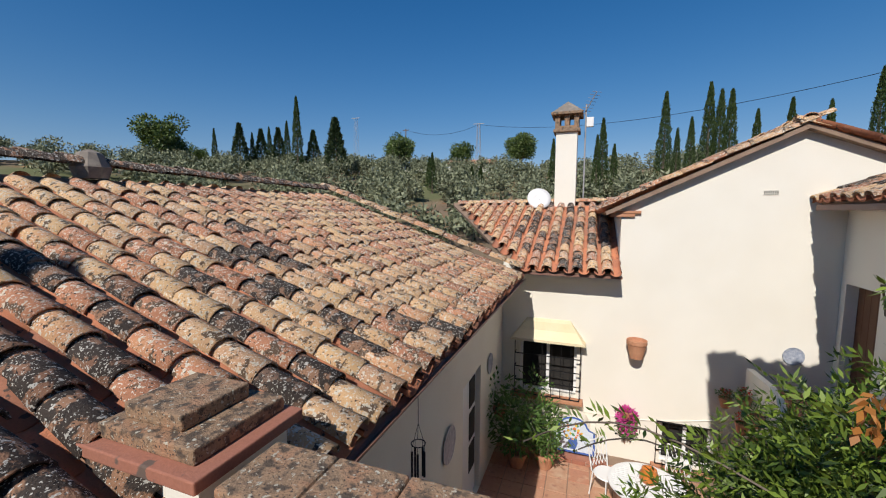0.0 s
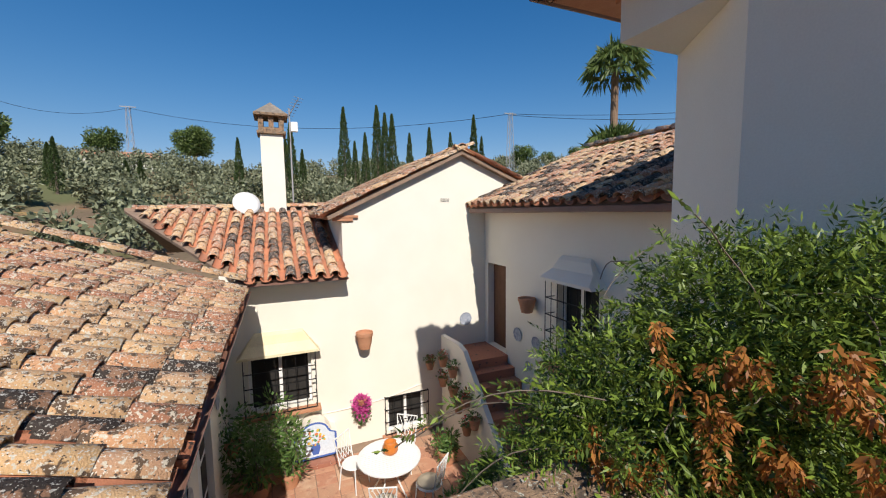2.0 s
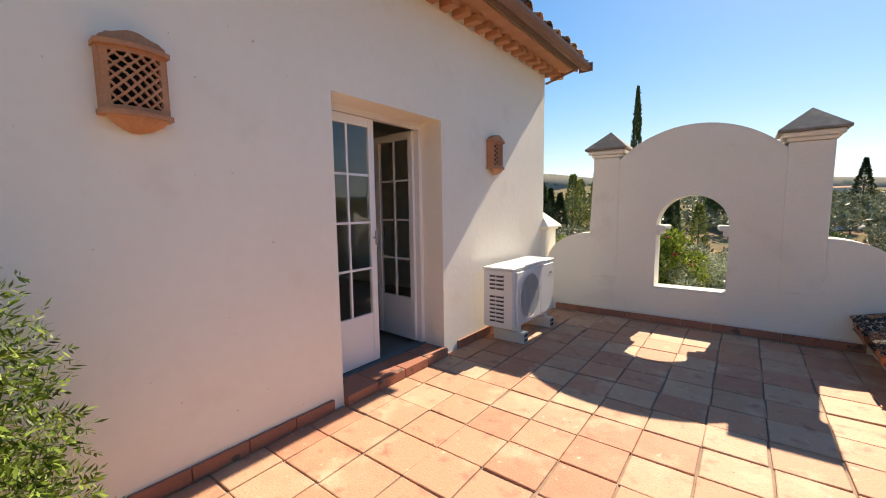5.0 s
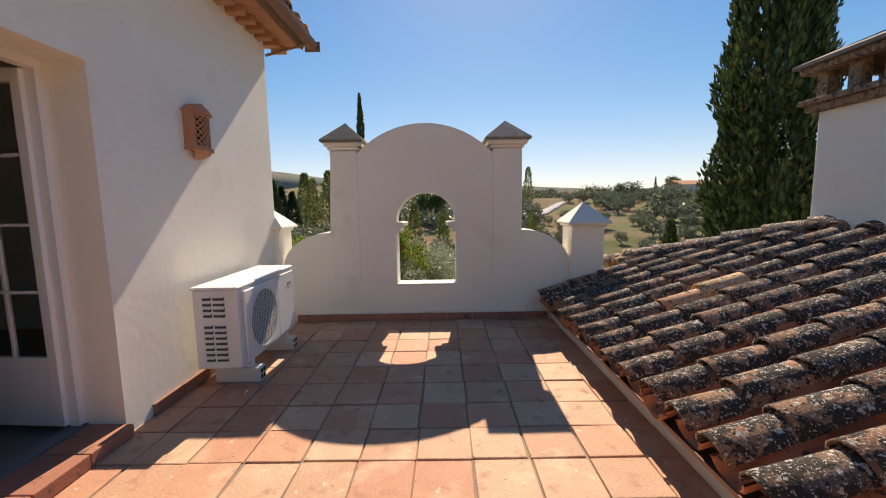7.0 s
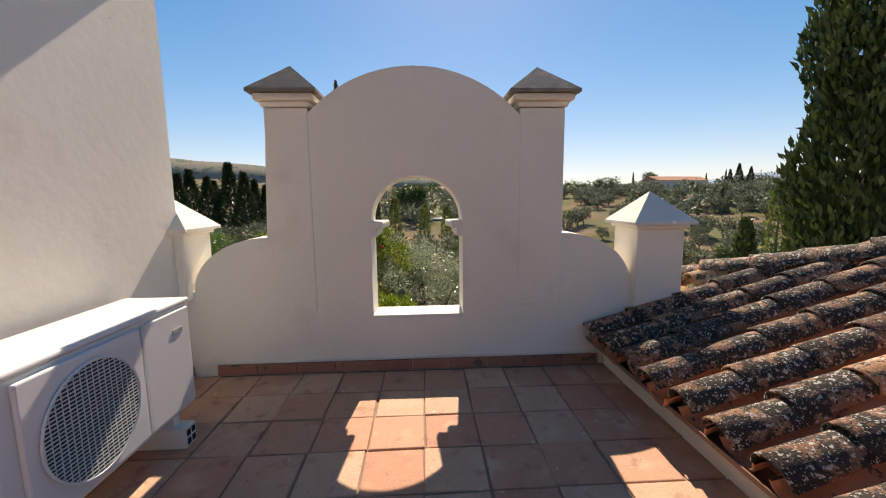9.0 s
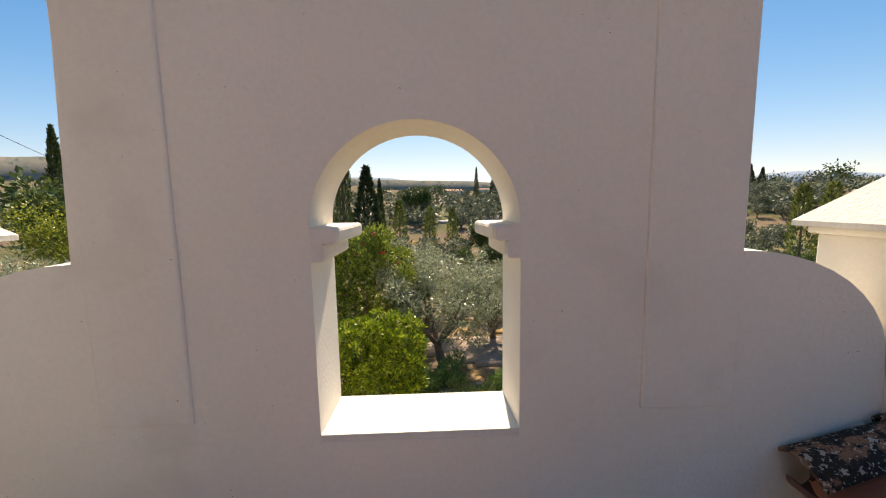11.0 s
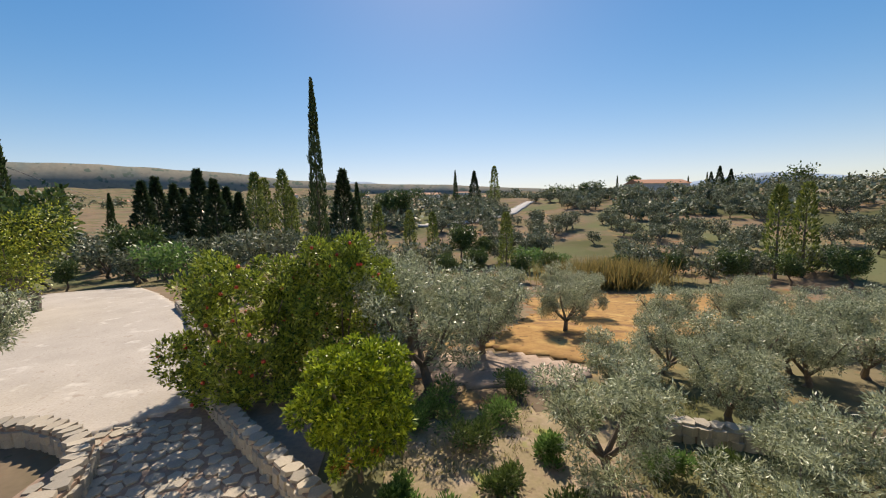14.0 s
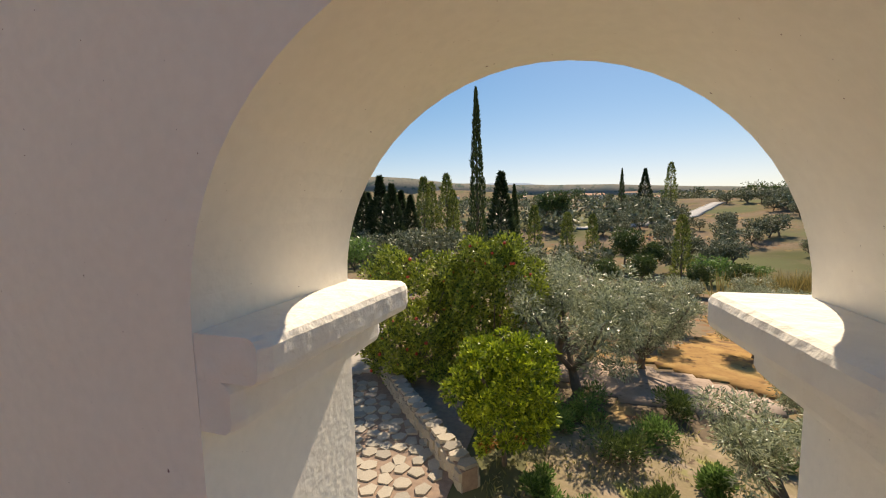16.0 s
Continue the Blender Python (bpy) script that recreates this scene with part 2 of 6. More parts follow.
def cut(ob, *bms):
    """Cuts openings through a wall, and keeps the result as the wall's own mesh."""
    for bm in bms:
        bmesh.ops.recalc_face_normals(bm, faces=bm.faces)
        me = bpy.data.meshes.new("opening")
        bm.to_mesh(me)
        bm.free()
        tool = new("opening", me)
        mod = ob.modifiers.new("opening", "BOOLEAN")
        mod.operation, mod.object, mod.solver = "DIFFERENCE", tool, "EXACT"
        dg = bpy.context.evaluated_depsgraph_get()
        done = bpy.data.meshes.new_from_object(ob.evaluated_get(dg))
        ob.modifiers.clear()
        ob.data = done
        bpy.data.objects.remove(tool)
    return ob


def arch_outline(x0, x1, z0, zs, n=20):
    c, r = (x0 + x1) / 2, (x1 - x0) / 2
    return [(x0, z0), (x1, z0)] + [(c + r * math.cos(math.pi * i / n), zs + 0.985 * r * math.sin(math.pi * i / n)) for i in range(n + 1)]


# ---- roofs of barrel tiles ----


def tile_bm(length=0.46, r0=0.098, r1=0.080, thick=0.013, seg=7, up=True):
    """One half-round tile, wide end at v = 0, along +y, bulging up (cover) or down (channel)."""
    bm = bmesh.new()
    s = 1 if up else -1
    rows = []
    for y, r in ((0, r0), (length, r1)):
        out = [bm.verts.new((r * math.cos(math.pi * i / seg), y, s * r * 0.86 * math.sin(math.pi * i / seg))) for i in range(seg + 1)]
        inn = [bm.verts.new(((r - thick) * math.cos(math.pi * i / seg), y, s * (r - thick) * 0.86 * math.sin(math.pi * i / seg))) for i in range(seg + 1)]
        rows.append((out, inn))
    (o0, i0), (o1, i1) = rows
    for i in range(seg):
        bm.faces.new((o0[i], o0[i + 1], o1[i + 1], o1[i]))
        bm.faces.new((i0[i + 1], i0[i], i1[i], i1[i + 1]))
        bm.faces.new((o0[i + 1], o0[i], i0[i], i0[i + 1]))
    return bm


TILE_MESH = {}


def tile_mesh(mat, k):
    if (mat.name, k) not in TILE_MESH:
        rnd = random.Random(k)
        TILE_MESH[mat.name, k] = mesh_of("roof_tile", tile_bm(0.45 + 0.02 * rnd.random(), 0.096 + 0.006 * rnd.random(), 0.079), mat, True)
    return TILE_MESH[mat.name, k]


def join_tiles(name, mats, mat, parent, up, label=""):
    """Many tiles as one mesh."""
    src = tile_bm(up=up, seg=6)
    src.verts.ensure_lookup_table()
    vs = np.array([v.co for v in src.verts] )
    fs = [[v.index for v in f.verts] for f in src.faces]
    src.verts.index_update()
    fs = [[v.index for v in f.verts] for f in src.faces]
    src.free()
    verts, faces = [], []
    for m in mats:
        a = np.array(m)
        k = len(verts)
        verts.extend(map(tuple, vs @ a[:3, :3].T + a[:3, 3]))
        faces.extend([[k + i for i in f] for f in fs])
    me = bpy.data.meshes.new(name)
    me.from_pydata(verts, [], faces)
    me.materials.append(mat)
    for p in me.polygons:
        p.use_smooth = True
    ob = new(name, me)
    ob.parent = parent
    return tagged(ob, label, kind="stuff")


def tile_roof(name, origin, u, v, width, length, label, near, keep=None, mat=None, pitch=0.262, step=0.345, seed=1, thick=0.1, deck=None, old=0.45, old_at=None, lift=None):
    """A pitched roof. origin: eave corner; u: along the eave; v: up the slope. near(a, b): which covers are pieces of their own;
    keep(a, b): where the roof has tiles at all."""
    rnd = random.Random(seed)
    u, v = Vector(u).normalized(), Vector(v).normalized()
    n = u.cross(v).normalized()
    frame_m = Matrix((( u.x, v.x, n.x, origin[0]), (u.y, v.y, n.y, origin[1]), (u.z, v.z, n.z, origin[2]), (0, 0, 0, 1)))
    roof = thing(name, frame_m, label, "roof", kind="structure")
    bm = bmesh.new()
    if deck:
        prism(bm, deck, "z", -thick - 0.03, -0.06)
    else:
        box(bm, 0, width, 0.06, length, -thick - 0.03, -0.06)
    part("roof_deck", bm, M_JOINT, roof)
    nu, nv = int(width / pitch), int(length / step)
    mat = mat or M_TILE
    covers, channels = [], []
    for i in range(nu + 1):
        for j in range(nv):
            a, b = (i + 0.5) * pitch, j * step - 0.03
            sag = 0.012 * math.sin(a * 1.7 + b * 0.9) + 0.008 * math.sin(a * 0.6 - b * 2.1) + (lift(a) if lift else 0.0)
            if i < nu and (keep is None or keep(a, b)):
                m = Matrix.Translation((a + rnd.uniform(-0.012, 0.012), b + rnd.uniform(-0.025, 0.02), sag + rnd.uniform(0, 0.012))) @ pose(0, 0, 0, -2.2 + rnd.uniform(-0.8, 0.8), rnd.uniform(-3, 3), rnd.uniform(-2.2, 2.2))
                if near(a, b):
                    t = new("roof_tile", tile_mesh(M_TILE_OLD if rnd.random() < (old_at(a, b) if old_at else old) else mat, rnd.randrange(5)))
                    t.parent, t.matrix_local = roof, m
                else:
                    covers.append(m)
            c = i * pitch
            if keep is None or keep(c, b):
                channels.append(Matrix.Translation((c + rnd.uniform(-0.008, 0.008), b + rnd.uniform(-0.02, 0.02) - 0.02, 0.028 + sag)) @ pose(0, 0, 0, -2.2, rnd.uniform(-2, 2), rnd.uniform(-1.5, 1.5)))
    if covers:
        join_tiles("roof_tiles", covers, M_TILE_REST, roof, True)
    join_tiles("channel_tiles", channels, M_CHANNEL, roof, False)
    return roof


def tile_line(name, a, b, mat, label, step=0.34, r=1.15, seed=3, parent=None):
    """A ridge, hip or verge of half-round tiles laid end over end from a to b."""
    rnd = random.Random(seed)
    a, b = Vector(a), Vector(b)
    d = (b - a).normalized()
    side = d.cross(Vector((0, 0, 1))).normalized()
    n = side.cross(d)
    line = thing(name, Matrix(((side.x, d.x, n.x, a.x), (side.y, d.y, n.y, a.y), (side.z, d.z, n.z, a.z), (0, 0, 0, 1))), label, "ridge", kind="structure")
    for j in range(int((b - a).length / step) + 1):
        t = new("ridge_tile", tile_mesh(mat, rnd.randrange(5)))
        t.parent = line
        t.matrix_local = Matrix.Translation((rnd.uniform(-0.012, 0.012), j * step, rnd.uniform(0, 0.015))) @ pose(0, 0, 0, -2.2, rnd.uniform(-3, 3), rnd.uniform(-2, 2)) @ Matrix.Diagonal((r, 1, r, 1))
    return line

# ---- terrace ----
WX, AY, AB = 2.178, -5.137, -5.455   # door wall's face, arch wall's inner and outer face
floor = solid("floor_terrace", boxes((-1.25, 2.9, -5.14, 0.85, -0.3, -0.012)), M_JOINT, "sandy mortar bed under terracotta terrace pavers", "floor", "structure")
PITCH = 0.31
PAVER = [mesh_of("paver", boxes((-0.1505, 0.1505, -0.1505, 0.1505, -0.03, 0), bevel=0.006), M_FLOOR) for _ in range(1)]
rnd = random.Random(11)
for i in range(-5, 7):
    for j in range(-7, 13):
        row = 0.325 if j < 0 else 0.303   # the courses by the arch wall are a little deeper
        x, y = 0.40 + (i + 0.5) * PITCH, -3.16 + (j + 0.5) * row
        if x > WX - 0.02 or x < -1.1 or y > 0.75 or y < AY + 0.04:
            continue
        p = new("paver", PAVER[0])
        p.parent = floor
        p.matrix_local = pose(x + rnd.uniform(-0.006, 0.006), y + rnd.uniform(-0.006, 0.006), rnd.uniform(-0.004, 0.001), rnd.uniform(-0.5, 0.5), rnd.uniform(-0.5, 0.5), rnd.uniform(-1.2, 1.2)) @ Matrix.Diagonal((1 + rnd.uniform(-0.012, 0.012), row / PITCH + rnd.uniform(-0.012, 0.012), 1, 1))

# main building with the terrace door: wall, chamfered corner under a square upper storey
DY0, DY1, DZ0, DZ1 = -2.83, -1.64, 0.07, 2.185
wall = solid("wall_terrace", boxes((WX, WX + 0.30, AY + 0.02, 0.53, -4.4, 3.2)), M_WALL_PINK, "pale render wall of the upper storey beside the terrace", "wall", "structure")
cut(wall, boxes((WX - 0.2, WX + 0.6, DY0, DY1, DZ0, DZ1)))
bm = bmesh.new()
prism(bm, [(WX + 0.035, 0.53), (WX + 0.035, 1.345), (2.90, 2.30), (3.5, 2.30), (3.5, 0.53)], "z", -4.4, 2.74)
solid("wall_chamfer", bm, M_WALL, "cream render wall with a chamfered corner under the upper storey", "wall", "structure")
cut(bpy.data.objects["wall_chamfer"], prism(bmesh.new(), [(2.62, 1.72), (2.74, 1.89), (2.94, 1.75), (2.82, 1.58)], "z", 1.05, 1.32))
solid("wall_upper", boxes((WX + 0.035, 3.5, 0.53, 2.30, 2.742, 3.2)), M_WALL, "cream render of the upper storey overhanging the chamfered corner", "wall", "structure")
solid("wall_south", boxes((WX + 0.302, 8.0, AY + 0.02, AY + 0.32, -4.4, 3.2)), M_WALL_PINK, "pale render end wall of the upper storey", "wall", "structure")
east = solid("wall_east", boxes((7.7, 8.0, AY + 0.322, 2.30, -4.4, 3.2)), M_WALL, "cream render wall with a wide window on the far side of the room", "wall", "structure")
cut(east, boxes((7.5, 8.2, -1.3, 0.1, 0.5, 2.3)))
solid("wall_north_room", boxes((3.502, 7.698, 2.0, 2.30, -4.4, 3.2)), M_WALL, "cream render wall closing the upper storey", "wall", "structure")

# skirting tiles along the wall and the arch wall
skirt = tagged(new("baseboard"), "dark terracotta skirting tiles at the foot of the walls", "baseboard", kind="structure")
SK = mesh_of("skirting_tile", boxes((-0.012, 0.012, -0.147, 0.147, 0, 0.082), bevel=0.004), M_SKIRT)
y = AY + 0.16
k = 0
while y < 0.7:
    if not (DY0 - 0.12 < y < DY1 + 0.1):
        s = new("skirting_tile", SK)
        s.parent, s.matrix_local = skirt, pose(WX - 0.012, y, 0, 0, rnd.uniform(-1, 1), rnd.uniform(-0.6, 0.6))
    y += 0.298
x = -0.85
while x < WX - 0.1:
    s = new("skirting_tile", SK)
    s.parent, s.matrix_local = skirt, pose(x, AY + 0.012, 0, 0, 0, 90 + rnd.uniform(-0.5, 0.5))
    x += 0.298
step_ = tagged(new("door_step"), "terracotta tiled threshold step of the terrace door", "step", kind="structure")
for k in range(4):
    part("step_tile", boxes((WX - 0.05, WX + 0.22, DY0 + 0.006 + k * 0.297, DY0 + 0.296 + k * 0.297, 0.0, 0.078), bevel=0.005), M_SKIRT, step_)
part("sill_strip", boxes((WX + 0.222, WX + 0.32, DY0 + 0.004, DY1 - 0.004, 0.0, 0.085)), plain("grey_sill", (0.16, 0.16, 0.165), 0.6), step_, "grey metal door sill")

# eave over the terrace: brick corbels, gutter, tiles
part_eave = thing("eave", pose(0, 0, 0), "stepped terracotta eave with corbel tiles under the upper roof", "eave", kind="structure")
part("eave_board", boxes((WX - 0.30, WX + 0.30, AY - 0.25, 2.40, 3.202, 3.25)), M_TERRA, part_eave)
CORB = mesh_of("corbel", boxes((-0.16, 0.0, -0.045, 0.045, -0.07, 0.0), bevel=0.01), M_TERRA)
y = AY - 0.2
while y < 2.3:
    c = new("corbel", CORB)
    c.parent, c.matrix_local = part_eave, pose(WX, y, 3.20)
    y += 0.19
part("north_board", boxes((WX - 0.30, 6.0, 2.402, 2.74, 3.202, 3.25)), M_TERRA, part_eave)
x = WX - 0.2
while x < 3.6:
    c = new("corbel", CORB)
    c.parent, c.matrix_local = part_eave, pose(x, 2.30, 3.20, 0, 0, -90)
    x += 0.19
gut_n = thing("north_gutter", pose(0, 0, 0), "brown metal gutter along the north eave", "gutter")
part("trough", prism(bmesh.new(), [(2.81 + 0.07 * math.cos(a), 3.29 + 0.07 * math.sin(a)) for a in [math.pi + math.pi * i / 8 for i in range(9)]] + [(2.81 + 0.06 * math.cos(a), 3.29 + 0.06 * math.sin(a)) for a in [2 * math.pi - math.pi * i / 8 for i in range(9)]], "x", WX - 0.46, 6.0), M_GUTTER, gut_n)
gut = thing("gutter", pose(0, 0, 0), "brown metal gutter along the upper eave", "gutter")
bm = bmesh.new()
prism(bm, [(WX - 0.43 + 0.07 * math.cos(a), 3.27 + 0.07 * math.sin(a)) for a in [math.pi + math.pi * i / 8 for i in range(9)]] + [(WX - 0.43 + 0.06 * math.cos(a), 3.27 + 0.06 * math.sin(a)) for a in [2 * math.pi - math.pi * i / 8 for i in range(9)]], "y", AY - 0.32, 2.45)
part("trough", bm, M_GUTTER, gut)
bm = boxes((WX - 0.52, WX - 0.34, AY - 0.335, AY - 0.32, 3.19, 3.30))
part("end_cap", bm, M_GUTTER, gut)
part("bracket", tubes(((WX - 0.43, AY - 0.12, 3.20), (WX + 0.02, AY - 0.06, 3.06), 0.016)), M_GUTTER, gut)
tile_roof("roof_upper", (WX - 0.42, 2.78, 3.31), (0, -1, 0), (0.94, 0, 0.34), 8.23, 3.2, "old barrel tile roof over the upper storey", lambda a, b: b < 0.3, keep=lambda a, b: a > 0.94 * b - 0.1, seed=5, deck=[(0, 0.06), (8.23, 0.06), (8.23, 3.2), (3.0, 3.2)])
tile_roof("roof_upper_north", (6.0, 2.78, 3.31), (-1, 0, 0), (0, -0.94, 0.34), 4.24, 3.2, "old barrel tile roof over the north eave", lambda a, b: b < 0.3, keep=lambda a, b: 4.24 - a > 0.94 * b - 0.1, seed=6, deck=[(0, 0.06), (4.24, 0.06), (1.24, 3.2), (0, 3.2)])
tile_line("upper_hip", (WX - 0.40, 2.76, 3.36), (WX + 2.5, -0.14, 4.42), M_TILE_OLD, "hip tiles on the corner of the upper roof")
bm = boxes((WX + 0.3, 7.7, AY + 0.32, 2.0, 3.1, 3.15))
solid("ceiling_room", bm, M_WALL, "plain white ceiling of the room behind the terrace door", "ceiling", "structure")

# arch wall: curved top, shoulders, pillars, window with imposts
CX = 0.434
OX0, OX1, ZS, ZSP = 0.085, 0.782, 0.414, 1.163
bm = bmesh.new()
top = [(-0.345 + (1.215 + 0.345) * i / 24, 0) for i in range(25)]
R_ = 1.06
zc = 2.285 - R_
arc = [(x, zc + math.sqrt(max(0, R_ * R_ - (x - CX) ** 2))) for x, _ in top]
sh_r = [(-0.68 - 0.56 * math.sin(a), 0.66 + 0.40 * math.cos(a)) for a in [math.pi / 2 * i / 10 for i in range(11)]]
sh_l = [(2 * CX - x, z) for x, z in sh_r]
out = [(-1.75, -4.4), (2.45, -4.4), (2.45, 0.66)] + list(reversed(sh_l)) + [(1.51, 1.90), (1.215, 1.90)] + list(reversed(arc)) + [(-0.345, 1.90), (-0.68, 1.90)] + sh_r + [(-1.28, 0.30), (-1.75, 0.10)]
prism(bm, out, "y", AB, AY)
arch = solid("wall_arch", bm, M_ARCH, "cream render terrace wall with curved top and an arched window", "wall", "structure")
cut(arch, prism(bmesh.new(), arch_outline(OX0, OX1, ZS, ZSP, 28), "y", AB - 0.2, AY + 0.2))
for s, x0, x1 in ((1, 1.205, 1.512), (-1, -0.682, -0.345)):
    pil = thing("pillar", pose((x0 + x1) / 2, (AB + AY) / 2, 0), "cream render pillar with a weathered pyramid cap on the terrace wall", "pillar", "pillars of the arch wall", "structure")
    hx, hy = (x1 - x0) / 2, (AY - AB) / 2
    part("shaft", boxes((-hx, hx, -hy - 0.03, hy + 0.010, 0.5, 1.99), bevel=0.008), M_ARCH, pil)
    part("moulding", boxes((-hx - 0.022, hx + 0.022, -hy - 0.05, hy + 0.03, 1.995, 2.035), (-hx - 0.058, hx + 0.058, -hy - 0.068, hy + 0.06, 2.0352, 2.085), bevel=0.016), M_ARCH, pil)
    bm = pyramid(bmesh.new(), -hx - 0.09, hx + 0.09, -hy - 0.095, hy + 0.09, 2.086, 2.330, 0.022)
    part("cap", bm, M_CAP, pil, "grey weathered pyramid cap")
    part("back_ledge", boxes((-hx - 0.03, hx + 0.03, -hy - 0.08, -hy + 0.02, 1.11, 1.15)), M_ARCH, pil)
for cx in (-1.434, 2.302):
    pil = thing("small_pillar", pose(cx, -5.25, 0), "low cream pillar with a whitewashed pyramid cap", "pillar", "low end pillars", "structure")
    part("shaft", boxes((-0.185, 0.185, -0.185, 0.185, -0.4 if cx < 0 else 0.60, 1.085), bevel=0.01), M_ARCH, pil)
    part("moulding", boxes((-0.21, 0.21, -0.21, 0.21, 1.085, 1.115), bevel=0.01), M_ARCH, pil)
    part("cap", pyramid(bmesh.new(), -0.245, 0.245, -0.245, 0.245, 1.116, 1.372, 0.022), M_CAP_WHITE, pil)


def impost_block(parent, name, near_w, far_w, z0, z1, rough):
    """A hand-rendered block, wider at its outer end, with softened corners and an uneven face."""
    bm = bmesh.new()
    n, g = 22, random.Random(int(z0 * 1000))
    rows = []
    for k in range(n + 1):
        f = k / n
        y = AY - 0.001 + (AB - 0.014 - AY) * f
        w = near_w + (far_w - near_w) * f
        end = 0.006 if k in (0, n) else 0.0
        prof = [(-0.01, z0), (w - 0.010 - end, z0), (w - 0.003 - end, z0 + 0.005), (w - end, z0 + 0.014), (w - end, (z0 + z1) / 2), (w - end, z1 - 0.012), (w - 0.004 - end, z1 - 0.004), (w - 0.012 - end, z1), (-0.01, z1)]
        rows.append([bm.verts.new((a + (g.uniform(-rough, rough) if 0 < i < 8 else 0), y, b + (g.uniform(-rough, rough) * 0.5 if 0 < i < 8 else 0))) for i, (a, b) in enumerate(prof)])
    for p, q in zip(rows, rows[1:]):
        for i in range(len(p)):
            j = (i + 1) % len(p)
            bm.faces.new((p[i], p[j], q[j], q[i]))
    bm.faces.new(rows[0])
    bm.faces.new(list(reversed(rows[-1])))
    return part(name, bm, M_IMPOST, parent)


for sx, x in ((1, OX0), (-1, OX1)):
    imp = thing("impost", pose(x, 0, 0) @ Matrix.Diagonal((sx, 1, 1, 1)), "rough white impost block in the arched window", "impost", "imposts of the arched window", "structure")
    impost_block(imp, "upper_block", 0.090, 0.119, ZSP - 0.052, ZSP, 0.0007)
    impost_block(imp, "lower_block", 0.050, 0.060, ZSP - 0.112, ZSP - 0.0522, 0.0006)
solid("window_sill", prism(bmesh.new(), [(AB + 0.002, ZS), (AY - 0.002, ZS), (AY - 0.002, ZS + 0.026), (AB + 0.002, ZS + 0.006)], "x", OX0 + 0.001, OX1 - 0.001), M_CAP_WHITE, "whitewashed sill of the arched window", "sill", "structure")

# thin conduit along the skirting, rising to the end pillar
run = [Vector((2.12 - 0.30 * k, AY + 0.008, 0.096 + 0.003 * math.sin(k * 2.1))) for k in range(11)] + [Vector((-1.02, AY + 0.008, 0.13)), Vector((-1.10, AY + 0.008, 0.26)), Vector((-1.17, AY + 0.008, 0.42))]
bm = bmesh.new()
for a, b in zip(run, run[1:]):
    tube(bm, a, b, 0.007, seg=6, caps=False)
bmesh.ops.remove_doubles(bm, verts=bm.verts, dist=0.008)
solid("wall_conduit", bm, M_CAP_WHITE, "thin white conduit run above the skirting tiles", "cable")

# parapet towards the courtyard with a brick cap, and the stepped brick cap of a chimney stub
par = thing("parapet", pose(0, 0, 0), "low parapet with a lichened brick coping above the courtyard", "parapet", kind="structure")
part("parapet_wall", boxes((-0.92, 2.2, 0.68, 0.88, -4.0, 0.36)), M_WALL, par)
for k in range(6):
    part("coping_brick", boxes((-0.96 + k * 0.29, -0.675 + k * 0.29, 0.63, 0.92, 0.362, 0.45), bevel=0.012), M_BRICK, par)
stub = thing("chimney_stub", pose(-1.37, 0.875, -0.04), "white pier with a stepped brick cap standing in the tiled roof", "pier", kind="structure")
part("pier", boxes((-0.21, 0.30, -0.21, 0.21, 0.0, 0.46)), M_WALL, stub)
part("lower_course", boxes((-0.27, 0.36, -0.27, 0.25, 0.462, 0.512), bevel=0.006), M_SKIRT, stub, "red clay slab course")
part("middle_course", boxes((-0.23, 0.29, -0.215, 0.215, 0.513, 0.575), bevel=0.008), M_BRICK, stub)
part("top_slab", boxes((-0.165, 0.155, -0.155, 0.155, 0.576, 0.64), bevel=0.008), M_BRICK, stub)

# ---- long tiled roof beside terrace and courtyard ----
SL = Vector((-0.943, 0, 0.333))
# mostly dark lichened tiles at the south end, also for the arch wall's shadow
lroof = tile_roof("roof_long", (-0.99, -6.50, 0.135), (0, 1, 0), SL, 13.8, 4.75, "old lichened barrel tile roof beside the terrace", lambda a, b: 1.25 < a < 9.9 and b < 3.0,
                  keep=lambda a, b: a > -0.02 + 0.943 * b and (a > 1.42 or b > 0.72), seed=7, deck=[(1.40, 0.06), (13.75, 0.06), (13.75, 4.75), (4.6, 4.75), (1.40, 1.5)], old=0.62, old_at=lambda a, b: 0.96 if a < 7.4 else 0.16, lift=lambda a: 0.14 * (1 - max(0.0, min(1.0, (a - 5.6) / 2.6))))

# ---- courtyard ----
CZ, HY = -3.42, 7.70
tile_line("end_verge", (-1.56, -5.86, 0.50), (-5.26, -2.2, 1.84), M_TILE_OLD, "lichened verge tiles at the skewed end of the long roof")
tile_line("long_ridge", (-5.40, -2.0, 1.94), (-5.42, 7.3, 1.82), M_TILE_OLD, "lichened ridge tiles of the long roof")
tile_line("roof_verge", (-1.0, 7.28, 0.26), (-5.4, 7.28, 1.84), M_TILE, "verge tiles at the end of the long roof")
solid("ridge_end", lathe(bmesh.new(), [(0.16, 1.72), (0.2, 1.85), (0.12, 2.02), (0.03, 2.06)], 10, (-5.42, 2.75)), M_CAP, "grey mortar end block on the long ridge", "ridge block", "structure")
solid("wall_left", boxes((-1.75, -1.45, 0.9, 7.698, -4.4, 0.10)), M_WALL, "cream render courtyard wall under the long roof", "wall", "structure")
cut(bpy.data.objects["wall_left"], boxes((-1.6, -1.2, 4.95, 5.95, CZ, -1.22)))
solid("wall_left_low", boxes((-1.75, -1.30, -5.3, 0.9, -4.4, -0.02)), M_WALL, "cream render wall under the long roof beside the terrace", "wall", "structure")
